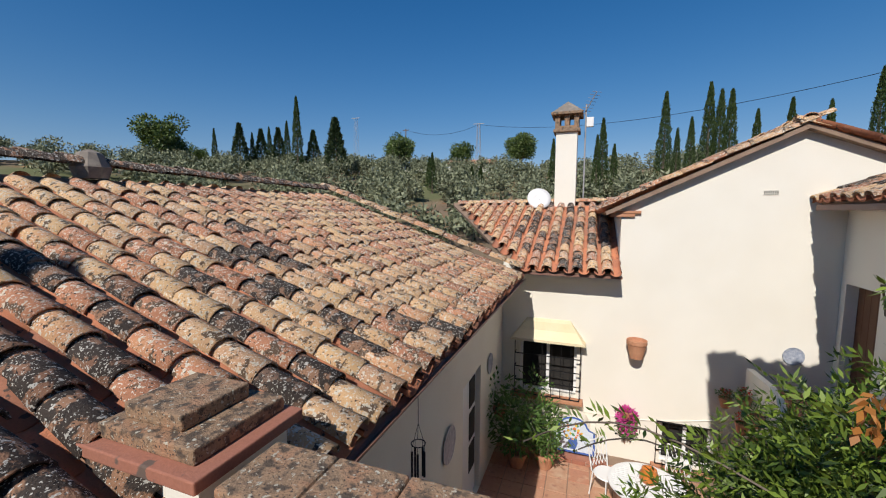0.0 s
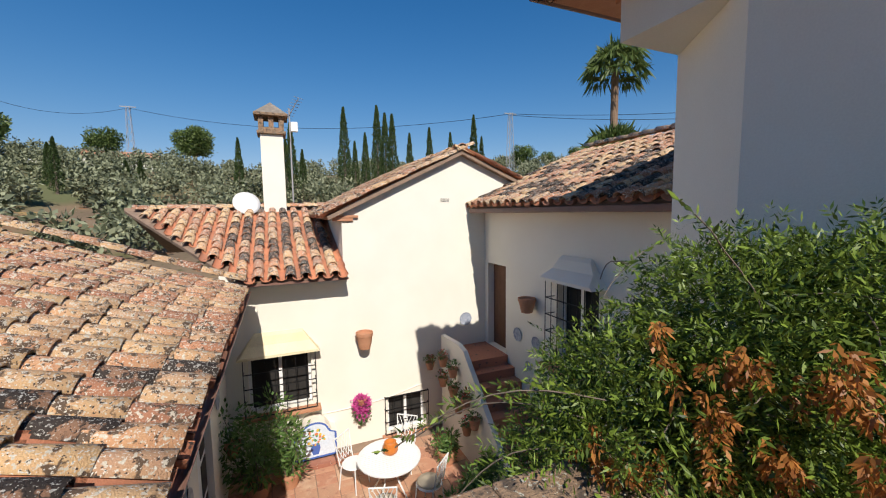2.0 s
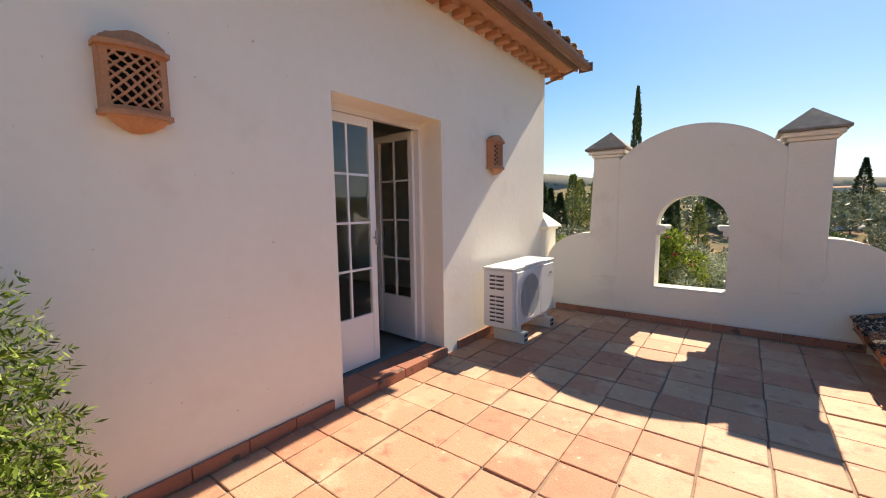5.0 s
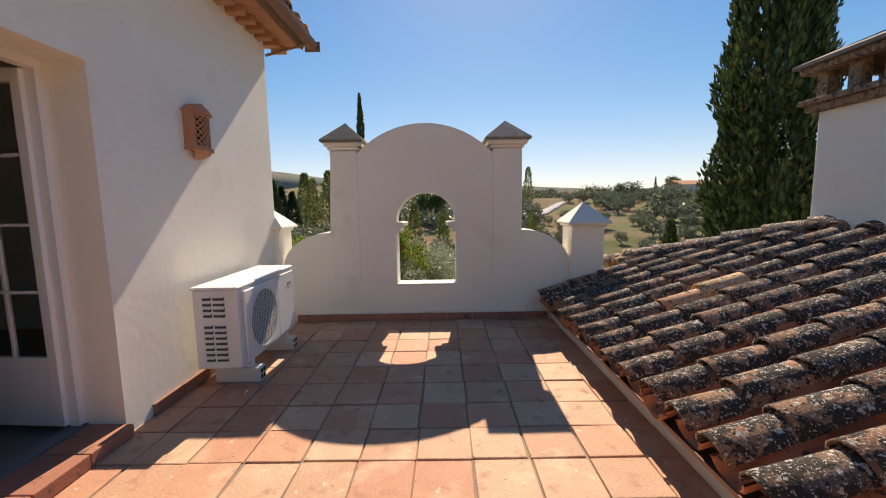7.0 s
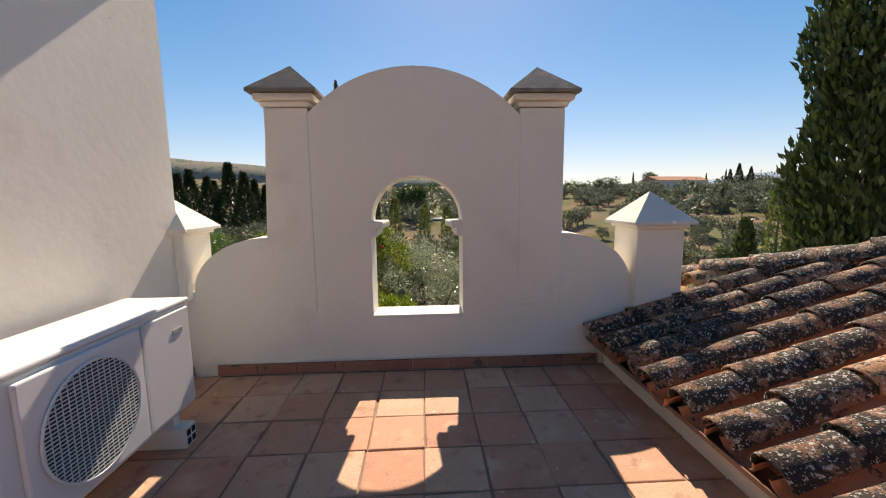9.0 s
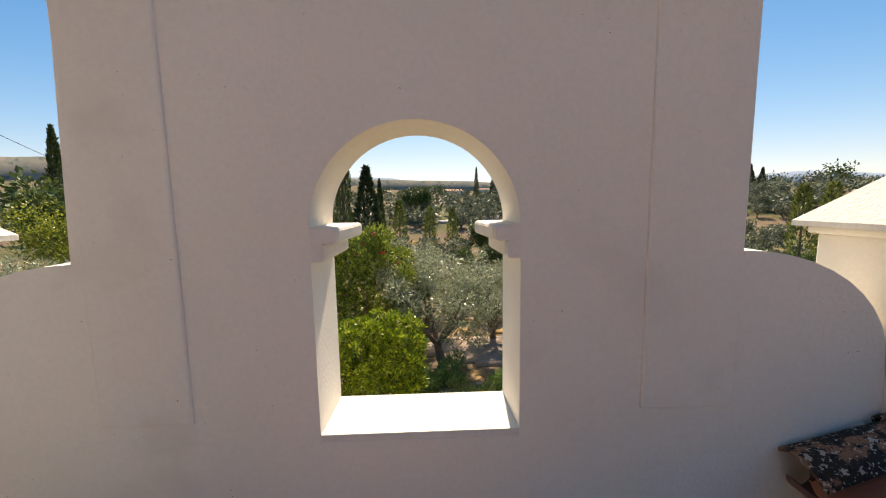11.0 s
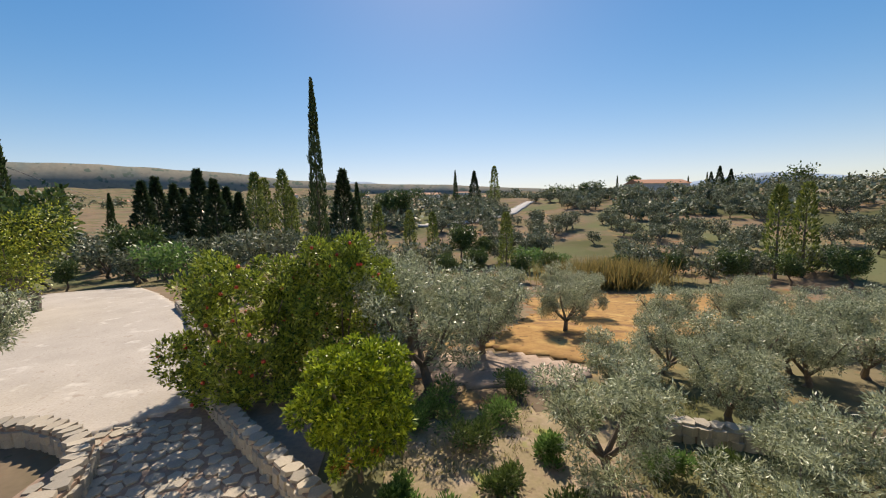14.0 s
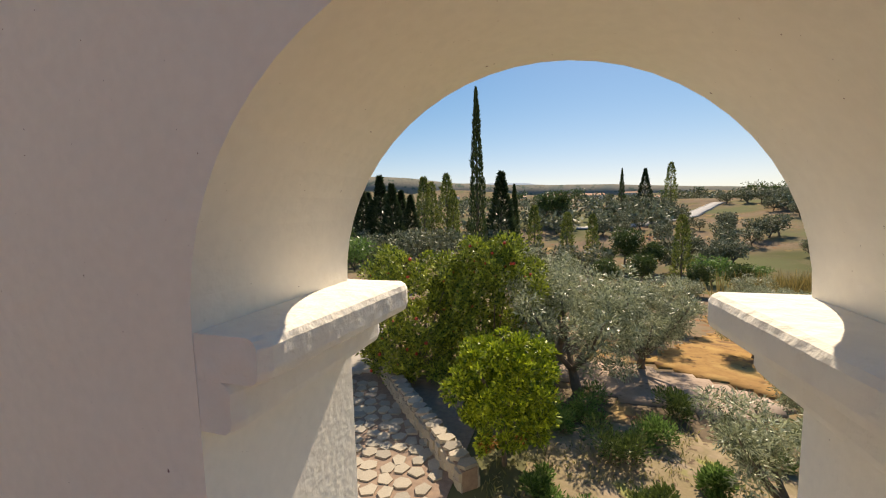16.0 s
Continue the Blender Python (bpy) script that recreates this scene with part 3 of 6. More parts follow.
solid("eave_plinth", boxes((-1.30, -1.04, -5.13, 0.62, -0.25, 0.19)), M_WALL, "render upstand carrying the tile eave beside the terrace", "wall", "structure")
solid("wall_left_far", boxes((-9.2, -8.9, -2.0, 7.7, -4.4, 0.6)), M_WALL, "far render wall of the long building", "wall", "structure")
solid("wall_left_south", prism(bmesh.new(), [(-1.72, -5.70), (-5.4, -2.05), (-8.9, -2.05), (-8.9, -1.8), (-5.3, -1.8), (-1.72, -5.35)], "z", -4.4, 0.12), M_WALL, "skewed render end wall of the long building", "wall", "structure")
tile_roof("roof_long_back", (-9.6, 7.3, 0.30), (0, -1, 0), (0.943, 0, 0.333), 9.3, 4.4, "old barrel tile roof on the far slope", lambda a, b: False, seed=17)
LD = thing("door_courtyard_low", pose(-1.55, 5.45, CZ), "white panelled door in the shaded courtyard wall", "door", kind="structure")
part("leaf", boxes((-0.02, 0.02, -0.46, 0.46, 0.02, 2.16), bevel=0.005), M_WHITE, LD)
# opaque near-black panes: the unlit room is put in as colour
for k in range(3):
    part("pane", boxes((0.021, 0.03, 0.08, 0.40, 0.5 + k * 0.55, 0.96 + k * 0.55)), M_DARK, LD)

cfloor = solid("floor_courtyard", boxes((-1.45, 4.0, 0.9, HY, CZ - 0.3, CZ - 0.012)), M_JOINT, "mortar bed of the courtyard paving", "floor", "structure")
for i in range(12):
    for j in range(12):
        x, y = -1.30 + i * 0.365, 3.55 + j * 0.365
        if x > 2.75 or y > HY - 0.15:
            continue
        p = new("paver", PAVER[0])
        p.parent = cfloor
        p.matrix_local = pose(x, y, CZ + rnd.uniform(-0.003, 0.001), 0, 0, rnd.uniform(-0.7, 0.7)) @ Matrix.Diagonal((1.175, 1.175, 1, 1))

# house front with gable
GX, GZ = 3.31, 2.70
bm = prism(bmesh.new(), [(-1.45, -4.4), (6.6, -4.4), (6.6, 1.35), (GX, GZ), (0.73, 1.48), (0.73, 0.30), (-1.45, 0.30)], "y", HY, HY + 0.3)
house = solid("wall_house", bm, M_WALL, "sunlit cream render gable wall of the courtyard house", "wall", "structure")
cut(house, boxes((-1.08, 0.04, HY - 0.2, HY + 0.18, -2.36, -1.27)), boxes((1.56, 2.40, HY - 0.2, HY + 0.18, -3.36, -2.56)))
solid("wall_house_side", boxes((0.73, 1.03, HY + 0.302, 12.5, -4.4, 1.40)), M_WALL, "cream render side wall of the gabled house", "wall", "structure")
vent = thing("wall_vent", pose(2.95, HY - 0.004, 1.65), "small perforated vent in the gable wall", "vent")
part("plate", boxes((-0.11, 0.11, -0.003, 0.003, -0.04, 0.04)), M_WALL, vent)
# holes are near-black boxes on the plate, their shade only colour
for r in range(3):
    for c in range(7):
        part("vent_hole", boxes((-0.098 + c * 0.029, -0.080 + c * 0.029, -0.006, 0.0, -0.032 + r * 0.024, -0.016 + r * 0.024)), M_DARK, vent)
tile_roof("roof_house_left", (0.36, 13.0, 1.36), (0, -1, 0), (0.903, 0, 0.43), 5.45, 3.3, "barrel tile roof of the gabled house", lambda a, b: a > 4.4, seed=21)
tile_roof("roof_house_right", (6.6, 7.55, 1.36), (0, 1, 0), (-0.918, 0, 0.396), 5.45, 3.6, "barrel tile roof on the far slope of the gabled house", lambda a, b: a < 1.0, seed=22)
tile_line("gable_verge", (0.4, 7.60, 1.44), (GX, 7.60, GZ + 0.03), M_TILE, "verge tiles on the sunlit gable", r=1.0)
tile_line("gable_verge", (6.4, 7.60, 1.50), (GX, 7.60, GZ + 0.03), M_TILE, "verge tiles on the sunlit gable", r=1.0, seed=4)
tile_line("house_ridge", (GX, 7.5, GZ + 0.06), (GX, 12.8, GZ + 0.06), M_TILE, "ridge tiles of the gabled house")
bm = boxes((0.45, 1.05, HY - 0.06, HY - 0.002, 1.30, 1.35), (0.55, 0.95, HY - 0.05, HY - 0.002, 1.24, 1.298), bevel=0.006)
solid("gable_corbel", bm, M_TERRA, "stepped brick corbel at the foot of the gable", "corbel", "structure")

# lower tiled roof with eave over the courtyard window
tile_roof("roof_court", (-4.6, 7.24, 0.26), (1, 0, 0), (0, 0.945, 0.327), 5.28, 4.05, "sunny barrel tile roof over the courtyard window", lambda a, b: a > 3.2, keep=lambda a, b: a - 4.6 > -1.12 - 0.62 * b, seed=31, deck=[(3.5, 0.06), (5.28, 0.06), (5.28, 4.05), (0.9, 4.05)])
tile_line("court_ridge", (-3.5, 11.0, 1.56), (0.7, 11.0, 1.60), M_TILE, "ridge tiles of the courtyard roof")
tile_roof("roof_court_back", (0.7, 15.0, 0.3), (-1, 0, 0), (0, -0.945, 0.327), 4.4, 4.1, "far slope of the courtyard roof", lambda a, b: False, seed=33)
fas = thing("eave_court", pose(0, 0, 0), "thin brown eave strip with a row of small openings under the courtyard roof", "eave", kind="structure")
part("strip", boxes((-1.25, 0.76, 7.26, 7.66, 0.14, 0.18)), M_GUTTER, fas)
part("soffit", boxes((-1.25, 0.74, 7.36, HY - 0.003, 0.08, 0.138)), M_WALL, fas)

# right house with landing door
RX = 3.95
rw = solid("wall_right", boxes((RX, RX + 0.3, 2.302, HY - 0.002, -4.4, 1.42)), M_WALL, "shaded cream render wall with the landing door", "wall", "structure")
LZ = -1.66
cut(rw, boxes((RX - 0.2, RX + 0.22, 6.80, 7.56, LZ, 0.23)), boxes((RX - 0.2, RX + 0.2, 4.20, 5.15, -1.25, 0.18)))
tile_roof("roof_right", (3.52, 7.75, 1.53), (0, -1, 0), (0.925, 0, 0.38), 5.45, 3.7, "barrel tile roof half in shadow over the landing door", lambda a, b: b < 2.1, seed=41)
tile_line("right_ridge", (6.9, 7.7, 2.98), (6.9, 2.4, 2.98), M_TILE, "ridge tiles of the shaded roof", seed=9)
rg = thing("eave_gutter", pose(0, 0, 0), "brown metal gutter strip under the shaded eave", "gutter")
part("trough", boxes((3.50, 3.62, 2.31, HY - 0.1, 1.36, 1.45), bevel=0.012), M_GUTTER, rg)
part("eave_board", boxes((3.62, RX - 0.002, 2.31, HY - 0.1, 1.40, 1.44)), M_TERRA, rg)
ld = thing("door_landing", pose(RX + 0.17, 7.18, LZ), "dark stained plank door on the stair landing", "door", kind="structure")
for k in range(5):
    part("plank", boxes((-0.02, 0.02, -0.375 + k * 0.15, -0.228 + k * 0.15, 0.01, 1.88), bevel=0.004), M_WOOD, ld)
part("handle", tubes(((-0.05, -0.28, 0.98), (-0.05, -0.2, 0.98), 0.01)), M_IRON, ld)

# stairs with a solid balustrade
st = thing("stairs", pose(0, 0, 0), "terracotta stairs rising to the landing door", "stairs", kind="structure")
NS = 10
for k in range(NS):
    z1 = CZ + (k + 1) * (LZ - CZ) / NS
    y0 = 4.35 + k * 0.262
    part("stair_step", boxes((2.86, RX - 0.003, y0, y0 + 0.262 if k < NS - 1 else HY - 0.003, CZ, z1), bevel=0.006), M_SKIRT, st)
bal = solid("balustrade", prism(bmesh.new(), [(4.35, CZ), (7.55, CZ), (7.55, -1.30), (6.72, -1.25), (6.45, -1.31), (4.75, -2.92), (4.35, -2.98)], "x", 2.76, 2.857), M_WALL, "solid sloping render balustrade of the courtyard stairs", "balustrade", "structure")


def grille(parent, w, h, nv, nh, depth):
    """A wrought iron window cage, bars of their own, its back at y = 0 and its front at y = -depth."""
    for k in range(nv):
        x = -w / 2 + w * k / (nv - 1)
        part("iron_bar", tubes(((x, -depth, 0), (x, -depth, h), 0.008), seg=6), M_IRON, parent)
    for k in range(nh):
        z = h * k / (nh - 1)
        part("cross_bar", boxes((-w / 2, w / 2, -depth - 0.012, -depth + 0.012, z - 0.006, z + 0.006)), M_IRON, parent)
    for x in (-w / 2, w / 2):
        for k in range(nh):
            z = h * k / (nh - 1)
            part("side_bar", boxes((x - 0.008, x + 0.008, -depth, 0.0, z - 0.006, z + 0.006)), M_IRON, parent)


def window_unit(m, w, h, label, hood=True, sill=True, depth=0.16, nv=8, nh=5, hood_mat=None):
    win = thing("window_grille", m, label, "window", kind="structure")
    fr = part("window_frame", boxes((-w / 2, -w / 2 + 0.05, 0.12, 0.16, 0, h), (w / 2 - 0.05, w / 2, 0.12, 0.16, 0, h), (-w / 2 + 0.05, w / 2 - 0.05, 0.12, 0.16, 0, 0.05), (-w / 2 + 0.05, w / 2 - 0.05, 0.12, 0.16, h - 0.05, h), (-0.03, 0.03, 0.12, 0.16, 0.05, h - 0.05)), M_WHITE, win)
    # opaque sheet, the darkness of the room painted on
    part("pane", boxes((-w / 2 + 0.05, w / 2 - 0.05, 0.165, 0.17, 0.05, h - 0.05)), M_DARK, win, "near-black sheet for the unlit room behind")
    cage = part("cage_rail", boxes((-w / 2 - 0.07, w / 2 + 0.07, -depth - 0.014, -depth + 0.014, h + 0.02, h + 0.034)), M_IRON, win)
    grille(win, w + 0.14, h + 0.02, nv, nh, depth)
    if sill:
        part("window_sill", boxes((-w / 2 - 0.14, w / 2 + 0.14, -depth - 0.06, -0.003, -0.075, -0.012), bevel=0.008), M_TERRA, win, "terracotta sill")
    if hood:
        prof = [(0, 0), (-depth - 0.10, 0), (-depth - 0.10, 0.05), (-depth - 0.05, 0.09), (-depth * 0.6, 0.2), (-depth * 0.35, 0.36), (-0.02, 0.42), (0, 0.42)]
        bm = bmesh.new()
        ends = []
        for sx in (-1, 1):
            ends.append([bm.verts.new((sx * (w / 2 + 0.16 - 0.30 * (z / 0.42) ** 0.8), yy - 0.003, h + 0.04 + z)) for yy, z in prof])
        for i in range(len(prof)):
            j = (i + 1) % len(prof)
            bm.faces.new((ends[0][i], ends[0][j], ends[1][j], ends[1][i]))
        bm.faces.new(ends[0])
        bm.faces.new(list(reversed(ends[1])))
        part("hood", bm, hood_mat or M_CREAM, win, "moulded render hood")
    return win


window_unit(pose(-0.52, HY, -2.36), 1.12, 1.09, "iron caged window with a cream hood and terracotta sill")
window_unit(pose(1.98, HY, -3.36), 0.84, 0.80, "low iron caged window with white frames", hood=False, depth=0.06, nv=6, nh=4)
window_unit(pose(RX, 4.675, -1.25, 0, 0, -90), 0.95, 1.43, "tall iron caged window with a grey hood", depth=0.2, nv=8, nh=6, hood_mat=M_WALL)

# painted tile panel on a low render block
M_AZUL = shader("glazed_white_tile", (0.72, 0.78, 0.84), (0.62, 0.72, 0.84), scale=5, fine=30, rough=0.25, bump=0.05)
M_BLUE = plain("cobalt_glaze", (0.07, 0.14, 0.42), 0.25)
M_YEL = plain("yellow_glaze", (0.75, 0.48, 0.06), 0.3)
M_ORG = plain("orange_glaze", (0.65, 0.20, 0.07), 0.3)
M_GRN = plain("green_glaze", (0.10, 0.28, 0.12), 0.3)
MX, MY = 0.03, 7.36
panel = thing("ceramic_mural", pose(MX, MY, CZ + 0.10), "painted ceramic tile panel with a flower vase and blue border", "mural")
prof = [(-0.40, 0), (0.40, 0), (0.40, 0.46), (0.30, 0.50)] + [(0.26 * math.cos(a), 0.52 + 0.2 * math.sin(a)) for a in [0.2 + (math.pi - 0.4) * i / 10 for i in range(11)]] + [(-0.30, 0.50), (-0.40, 0.46)]
part("back_block", prism(bmesh.new(), [(x * 1.03, z * 1.02 - 0.004) for x, z in prof], "y", 0.012, HY - MY - 0.003), M_WALL, panel)
part("border", prism(bmesh.new(), prof, "y", 0.0, 0.011), M_BLUE, panel, "cobalt border")
part("field", prism(bmesh.new(), [(x * 0.90, 0.04 + z * 0.90) for x, z in prof], "y", -0.004, -0.001), M_AZUL, panel, "pale glazed field")
for k in range(4):
    part("ledge_brick", boxes((-0.50 + k * 0.25, -0.256 + k * 0.25, -0.20, -0.004, -0.099, -0.02), bevel=0.006), M_SKIRT, panel)
fr_ = random.Random(5)
for k in range(26):
    a, r_ = fr_.uniform(0, 6.28), 0.19 * math.sqrt(fr_.random())
    bm = bmesh.new()
    bmesh.ops.create_icosphere(bm, subdivisions=1, radius=1.0, matrix=Matrix.Translation((r_ * math.cos(a), -0.006, 0.42 + r_ * 0.8 * math.sin(a))) @ Matrix.Diagonal((fr_.uniform(0.02, 0.04), 0.002, fr_.uniform(0.018, 0.035), 1)))
    part("painted_flower", bm, (M_YEL, M_ORG, M_GRN)[k % 3], panel)
part("painted_vase", prism(bmesh.new(), [(-0.05, 0.08), (0.05, 0.08), (0.09, 0.2), (0.07, 0.3), (-0.07, 0.3), (-0.09, 0.2)], "y", -0.007, -0.0045), M_BLUE, panel, "blue painted vase")
bench = thing("tile_bench", pose(MX + 0.05, MY, CZ), "low terracotta tiled ledge below the painted panel", "ledge")
part("ledge", boxes((-0.52, 0.56, -0.16, -0.002, 0, 0.055)), M_WALL, bench)
for k in range(4):
    part("ledge_tile", boxes((-0.51 + k * 0.268, -0.245 + k * 0.268, -0.15, -0.004, 0.056, 0.085), bevel=0.004), M_SKIRT, bench)


# ---- leaves ----
def leaf_mesh(name, P, D, length, width, mat, jitter=0.35, seed=0, fold=0.0):
    """One mesh of many small pointed leaves: roots P, directions D."""
    g = np.random.default_rng(seed)
    n = len(P)
    D = D / np.maximum(np.linalg.norm(D, axis=1, keepdims=True), 1e-6)
    S = np.cross(D, g.normal(size=(n, 3)))
    S /= np.maximum(np.linalg.norm(S, axis=1, keepdims=True), 1e-6)
    L = length * (1 + jitter * g.uniform(-1, 1, (n, 1)))
    W = width * (1 + jitter * g.uniform(-1, 1, (n, 1)))
    V = np.empty((n, 4, 3))
    V[:, 0], V[:, 1], V[:, 2], V[:, 3] = P, P + D * L * 0.45 + S * W / 2, P + D * L, P + D * L * 0.45 - S * W / 2
    me = bpy.data.meshes.new(name)
    me.vertices.add(4 * n)
    me.vertices.foreach_set("co", V.astype(np.float32).ravel())
    me.loops.add(4 * n)
    me.loops.foreach_set("vertex_index", np.arange(4 * n, dtype=np.int32))
    me.polygons.add(n)
    me.polygons.foreach_set("loop_start", np.arange(0, 4 * n, 4, dtype=np.int32))
    me.update(calc_edges=True)
    me.materials.append(mat)
    return me


def leaf_part(name, P, D, length, width, mat, parent, label="", seed=0):
    ob = new(name, leaf_mesh(name, P, D, length, width, mat, seed=seed))
    ob.parent = parent
    return tagged(ob, label)


def clumps(g, n, blobs, shell=0.55):
    """n points in a set of ellipsoids (x, y, z, rx, ry, rz), denser near their skins, and outward directions."""
    B = np.array(blobs)
    w = B[:, 3] * B[:, 4] * B[:, 5]
    k = g.choice(len(B), n, p=w / w.sum())
    d = g.normal(size=(n, 3))
    d /= np.linalg.norm(d, axis=1, keepdims=True)
    r = (shell + (1 - shell) * g.random((n, 1))) * (1 + 0.10 * g.normal(size=(n, 1)))
    return B[k, :3] + d * r * B[k, 3:], d


def sprigs(g, P, D, count, gap, spread=0.9):
    """Leaflets in pairs along a stalk from each root."""
    n = len(P)
    D = D / np.linalg.norm(D, axis=1, keepdims=True)
    S = np.cross(D, g.normal(size=(n, 3)))
    S /= np.maximum(np.linalg.norm(S, axis=1, keepdims=True), 1e-6)
    Q, E = [], []
    for i in range(count):
        side = 1 if i % 2 else -1
        Q.append(P + D * gap * (i // 2 + 0.5))
        E.append(D * 0.7 + S * side * spread)
    Q.append(P + D * gap * (count / 2))
    E.append(D)
    return np.concatenate(Q), np.concatenate(E)


L_BUSH = leafy("vine_leaf", (0.012, 0.034, 0.005), (0.21, 0.30, 0.042), through_=0.2)
L_DRY = leafy("dry_leaf", (0.24, 0.085, 0.02), (0.55, 0.24, 0.06))
L_POT = leafy("pot_plant_leaf", (0.05, 0.12, 0.03), (0.14, 0.26, 0.07))
L_PINK = leafy("magenta_petal", (0.55, 0.06, 0.28), (0.75, 0.16, 0.45))
L_RED = leafy("red_petal", (0.55, 0.03, 0.02), (0.7, 0.06, 0.04))
L_SHRUB = leafy("shrub_leaf", (0.06, 0.13, 0.03), (0.20, 0.32, 0.09))


def pot_bm(r=0.16, h=0.26):
    return lathe(bmesh.new(), [(r * 0.62, 0), (r * 0.92, h * 0.78), (r, h * 0.8), (r, h), (r * 0.88, h), (r * 0.84, h * 0.86)], 18)


def flowerpot(m, r, h, label, leaves=90, petals=None, spread=1.3, seed=1, group=""):
    pt = thing("flower_pot", m, label, "pot", group)
    part("pot", pot_bm(r, h), M_TERRA, pt, smooth=False)
    if leaves:
        g = np.random.default_rng(seed)
        P, D = clumps(g, leaves, [(0, 0, h + r * 0.5, r * spread, r * spread, r * 1.0)], 0.2)
        leaf_part("foliage", P, D + (0, 0, 0.3), r * 0.5, r * 0.28, L_POT, pt, seed=seed)
    if petals:
        P, D = clumps(g, 40, [(0, 0, h + r * 1.1, r * 0.9, r * 0.9, r * 0.6)], 0.3)
        leaf_part("blossom", P, D, r * 0.28, r * 0.24, petals, pt, seed=seed + 1)
    return pt


flowerpot(pose(1.07, HY - 0.18, -1.34), 0.175, 0.34, "empty terracotta wall pot on the sunlit wall", leaves=0)
flowerpot(pose(RX - 0.17, 5.80, -0.5), 0.17, 0.27, "terracotta wall pot with dry soil beside the tall window", leaves=0)
flowerpot(pose(2.5, HY - 0.12, -2.05), 0.10, 0.17, "small pot with trailing green leaves on the sunlit wall", 110, L_RED, seed=3)
flowerpot(pose(-1.30, 6.85, -2.62), 0.13, 0.24, "terracotta pot hanging on the shaded wall", 80, seed=4)
for k, (y_, z_) in enumerate(((7.18, -1.80), (6.68, -1.84), (7.2, -2.24), (6.67, -2.24), (6.09, -2.20), (6.43, -2.46), (6.07, -2.72), (5.75, -2.44))):
    flowerpot(pose(2.76 - 0.115, y_, z_ - 0.06), 0.105, 0.19, "terracotta pot with red flowers hung on the stair balustrade", 90, L_RED if k % 2 == 0 else None, seed=10 + k, group="pots on the balustrade")
hang = thing("hanging_flowers", pose(0.97, HY - 0.16, -2.52), "hanging basket full of magenta petunias on the sunlit wall", "flowers")
g = np.random.default_rng(8)
P, D = clumps(g, 900, [(0, 0, 0, 0.17, 0.14, 0.20), (0.02, 0, -0.2, 0.12, 0.1, 0.14)], 0.6)
leaf_part("blossom", P, D, 0.05, 0.05, L_PINK, hang, seed=8)
P, D = clumps(g, 260, [(0, 0, -0.15, 0.17, 0.13, 0.25)], 0.5)
leaf_part("foliage", P, D - (0, 0, 0.5), 0.06, 0.03, L_POT, hang, seed=9)
part("basket", pot_bm(0.11, 0.14), M_TERRA, hang)
M_PLATE = shader("painted_plate", (0.55, 0.58, 0.62), (0.20, 0.24, 0.34), scale=22, fine=60, rough=0.3, bump=0.05)
for m, r in ((pose(3.43, HY - 0.012, -1.05, 90), 0.15), (pose(RX - 0.012, 6.33, -1.1, 0, -90), 0.14), (pose(RX - 0.012, 5.72, -1.1, 0, -90), 0.13), (pose(RX - 0.012, 5.95, -1.62, 0, -90), 0.10), (pose(-1.436, 4.31, -1.68, 0, 90), 0.24), (pose(-1.436, 6.55, -1.43, 0, 90), 0.19)):
    pl = thing("wall_plate", m, "round painted ceramic plate hung on the wall", "plate", "plates on the walls")
    part("plate", lathe(bmesh.new(), [(r, 0.004), (r, 0.012), (r * 0.72, 0.001), (0.01, 0.001)], 24), M_PLATE, pl)
hose = bmesh.new()
pp = [Vector((0.2 + 2.4 * i / 16, HY - 0.012, -2.62 + 0.30 * (i / 16) - 0.10 * math.sin(math.pi * i / 16))) for i in range(17)]
for a, b in zip(pp, pp[1:]):
    tube(hose, a, b, 0.011, seg=6)
solid("wall_cable", hose, M_WALL, "cream cable sagging along the sunlit wall", "cable")

# garden table with chairs
M_IRON_W = plain("white_cast_iron", (0.78, 0.78, 0.76), 0.4)
TX, TY = 1.10, 5.90
tab = thing("garden_table", pose(TX, TY, CZ), "round white cast iron garden table", "table")
bm = bmesh.new()
lathe(bm, [(0.50, 0.705), (0.53, 0.715), (0.53, 0.735), (0.50, 0.74)], 40)
part("tabletop", bm, M_IRON_W, tab)
bm = bmesh.new()
for i in range(-9, 10):
    hw = math.sqrt(max(0, 0.47 ** 2 - (i * 0.05) ** 2))
    box(bm, -hw, hw, i * 0.05 - 0.014, i * 0.05 + 0.014, 0.741, 0.747)
part("lattice", bm, M_IRON_W, tab)
for k in range(4):
    a = math.pi / 4 + k * math.pi / 2
    part("leg", tubes(((0.1 * math.cos(a), 0.1 * math.sin(a), 0.70), (0.16 * math.cos(a), 0.16 * math.sin(a), 0.35), 0.014), ((0.16 * math.cos(a), 0.16 * math.sin(a), 0.35), (0.36 * math.cos(a), 0.36 * math.sin(a), 0.0), 0.014)), M_IRON_W, tab)
jar = thing("clay_jar", pose(TX + 0.04, TY + 0.06, CZ + 0.748), "glossy orange clay jar on the garden table", "jar")
part("jar", lathe(bmesh.new(), [(0.09, 0), (0.13, 0.05), (0.13, 0.13), (0.10, 0.18), (0.105, 0.2), (0.08, 0.2), (0.07, 0.17)], 24), plain("orange_clay", (0.58, 0.18, 0.03), 0.35), jar, smooth=True)


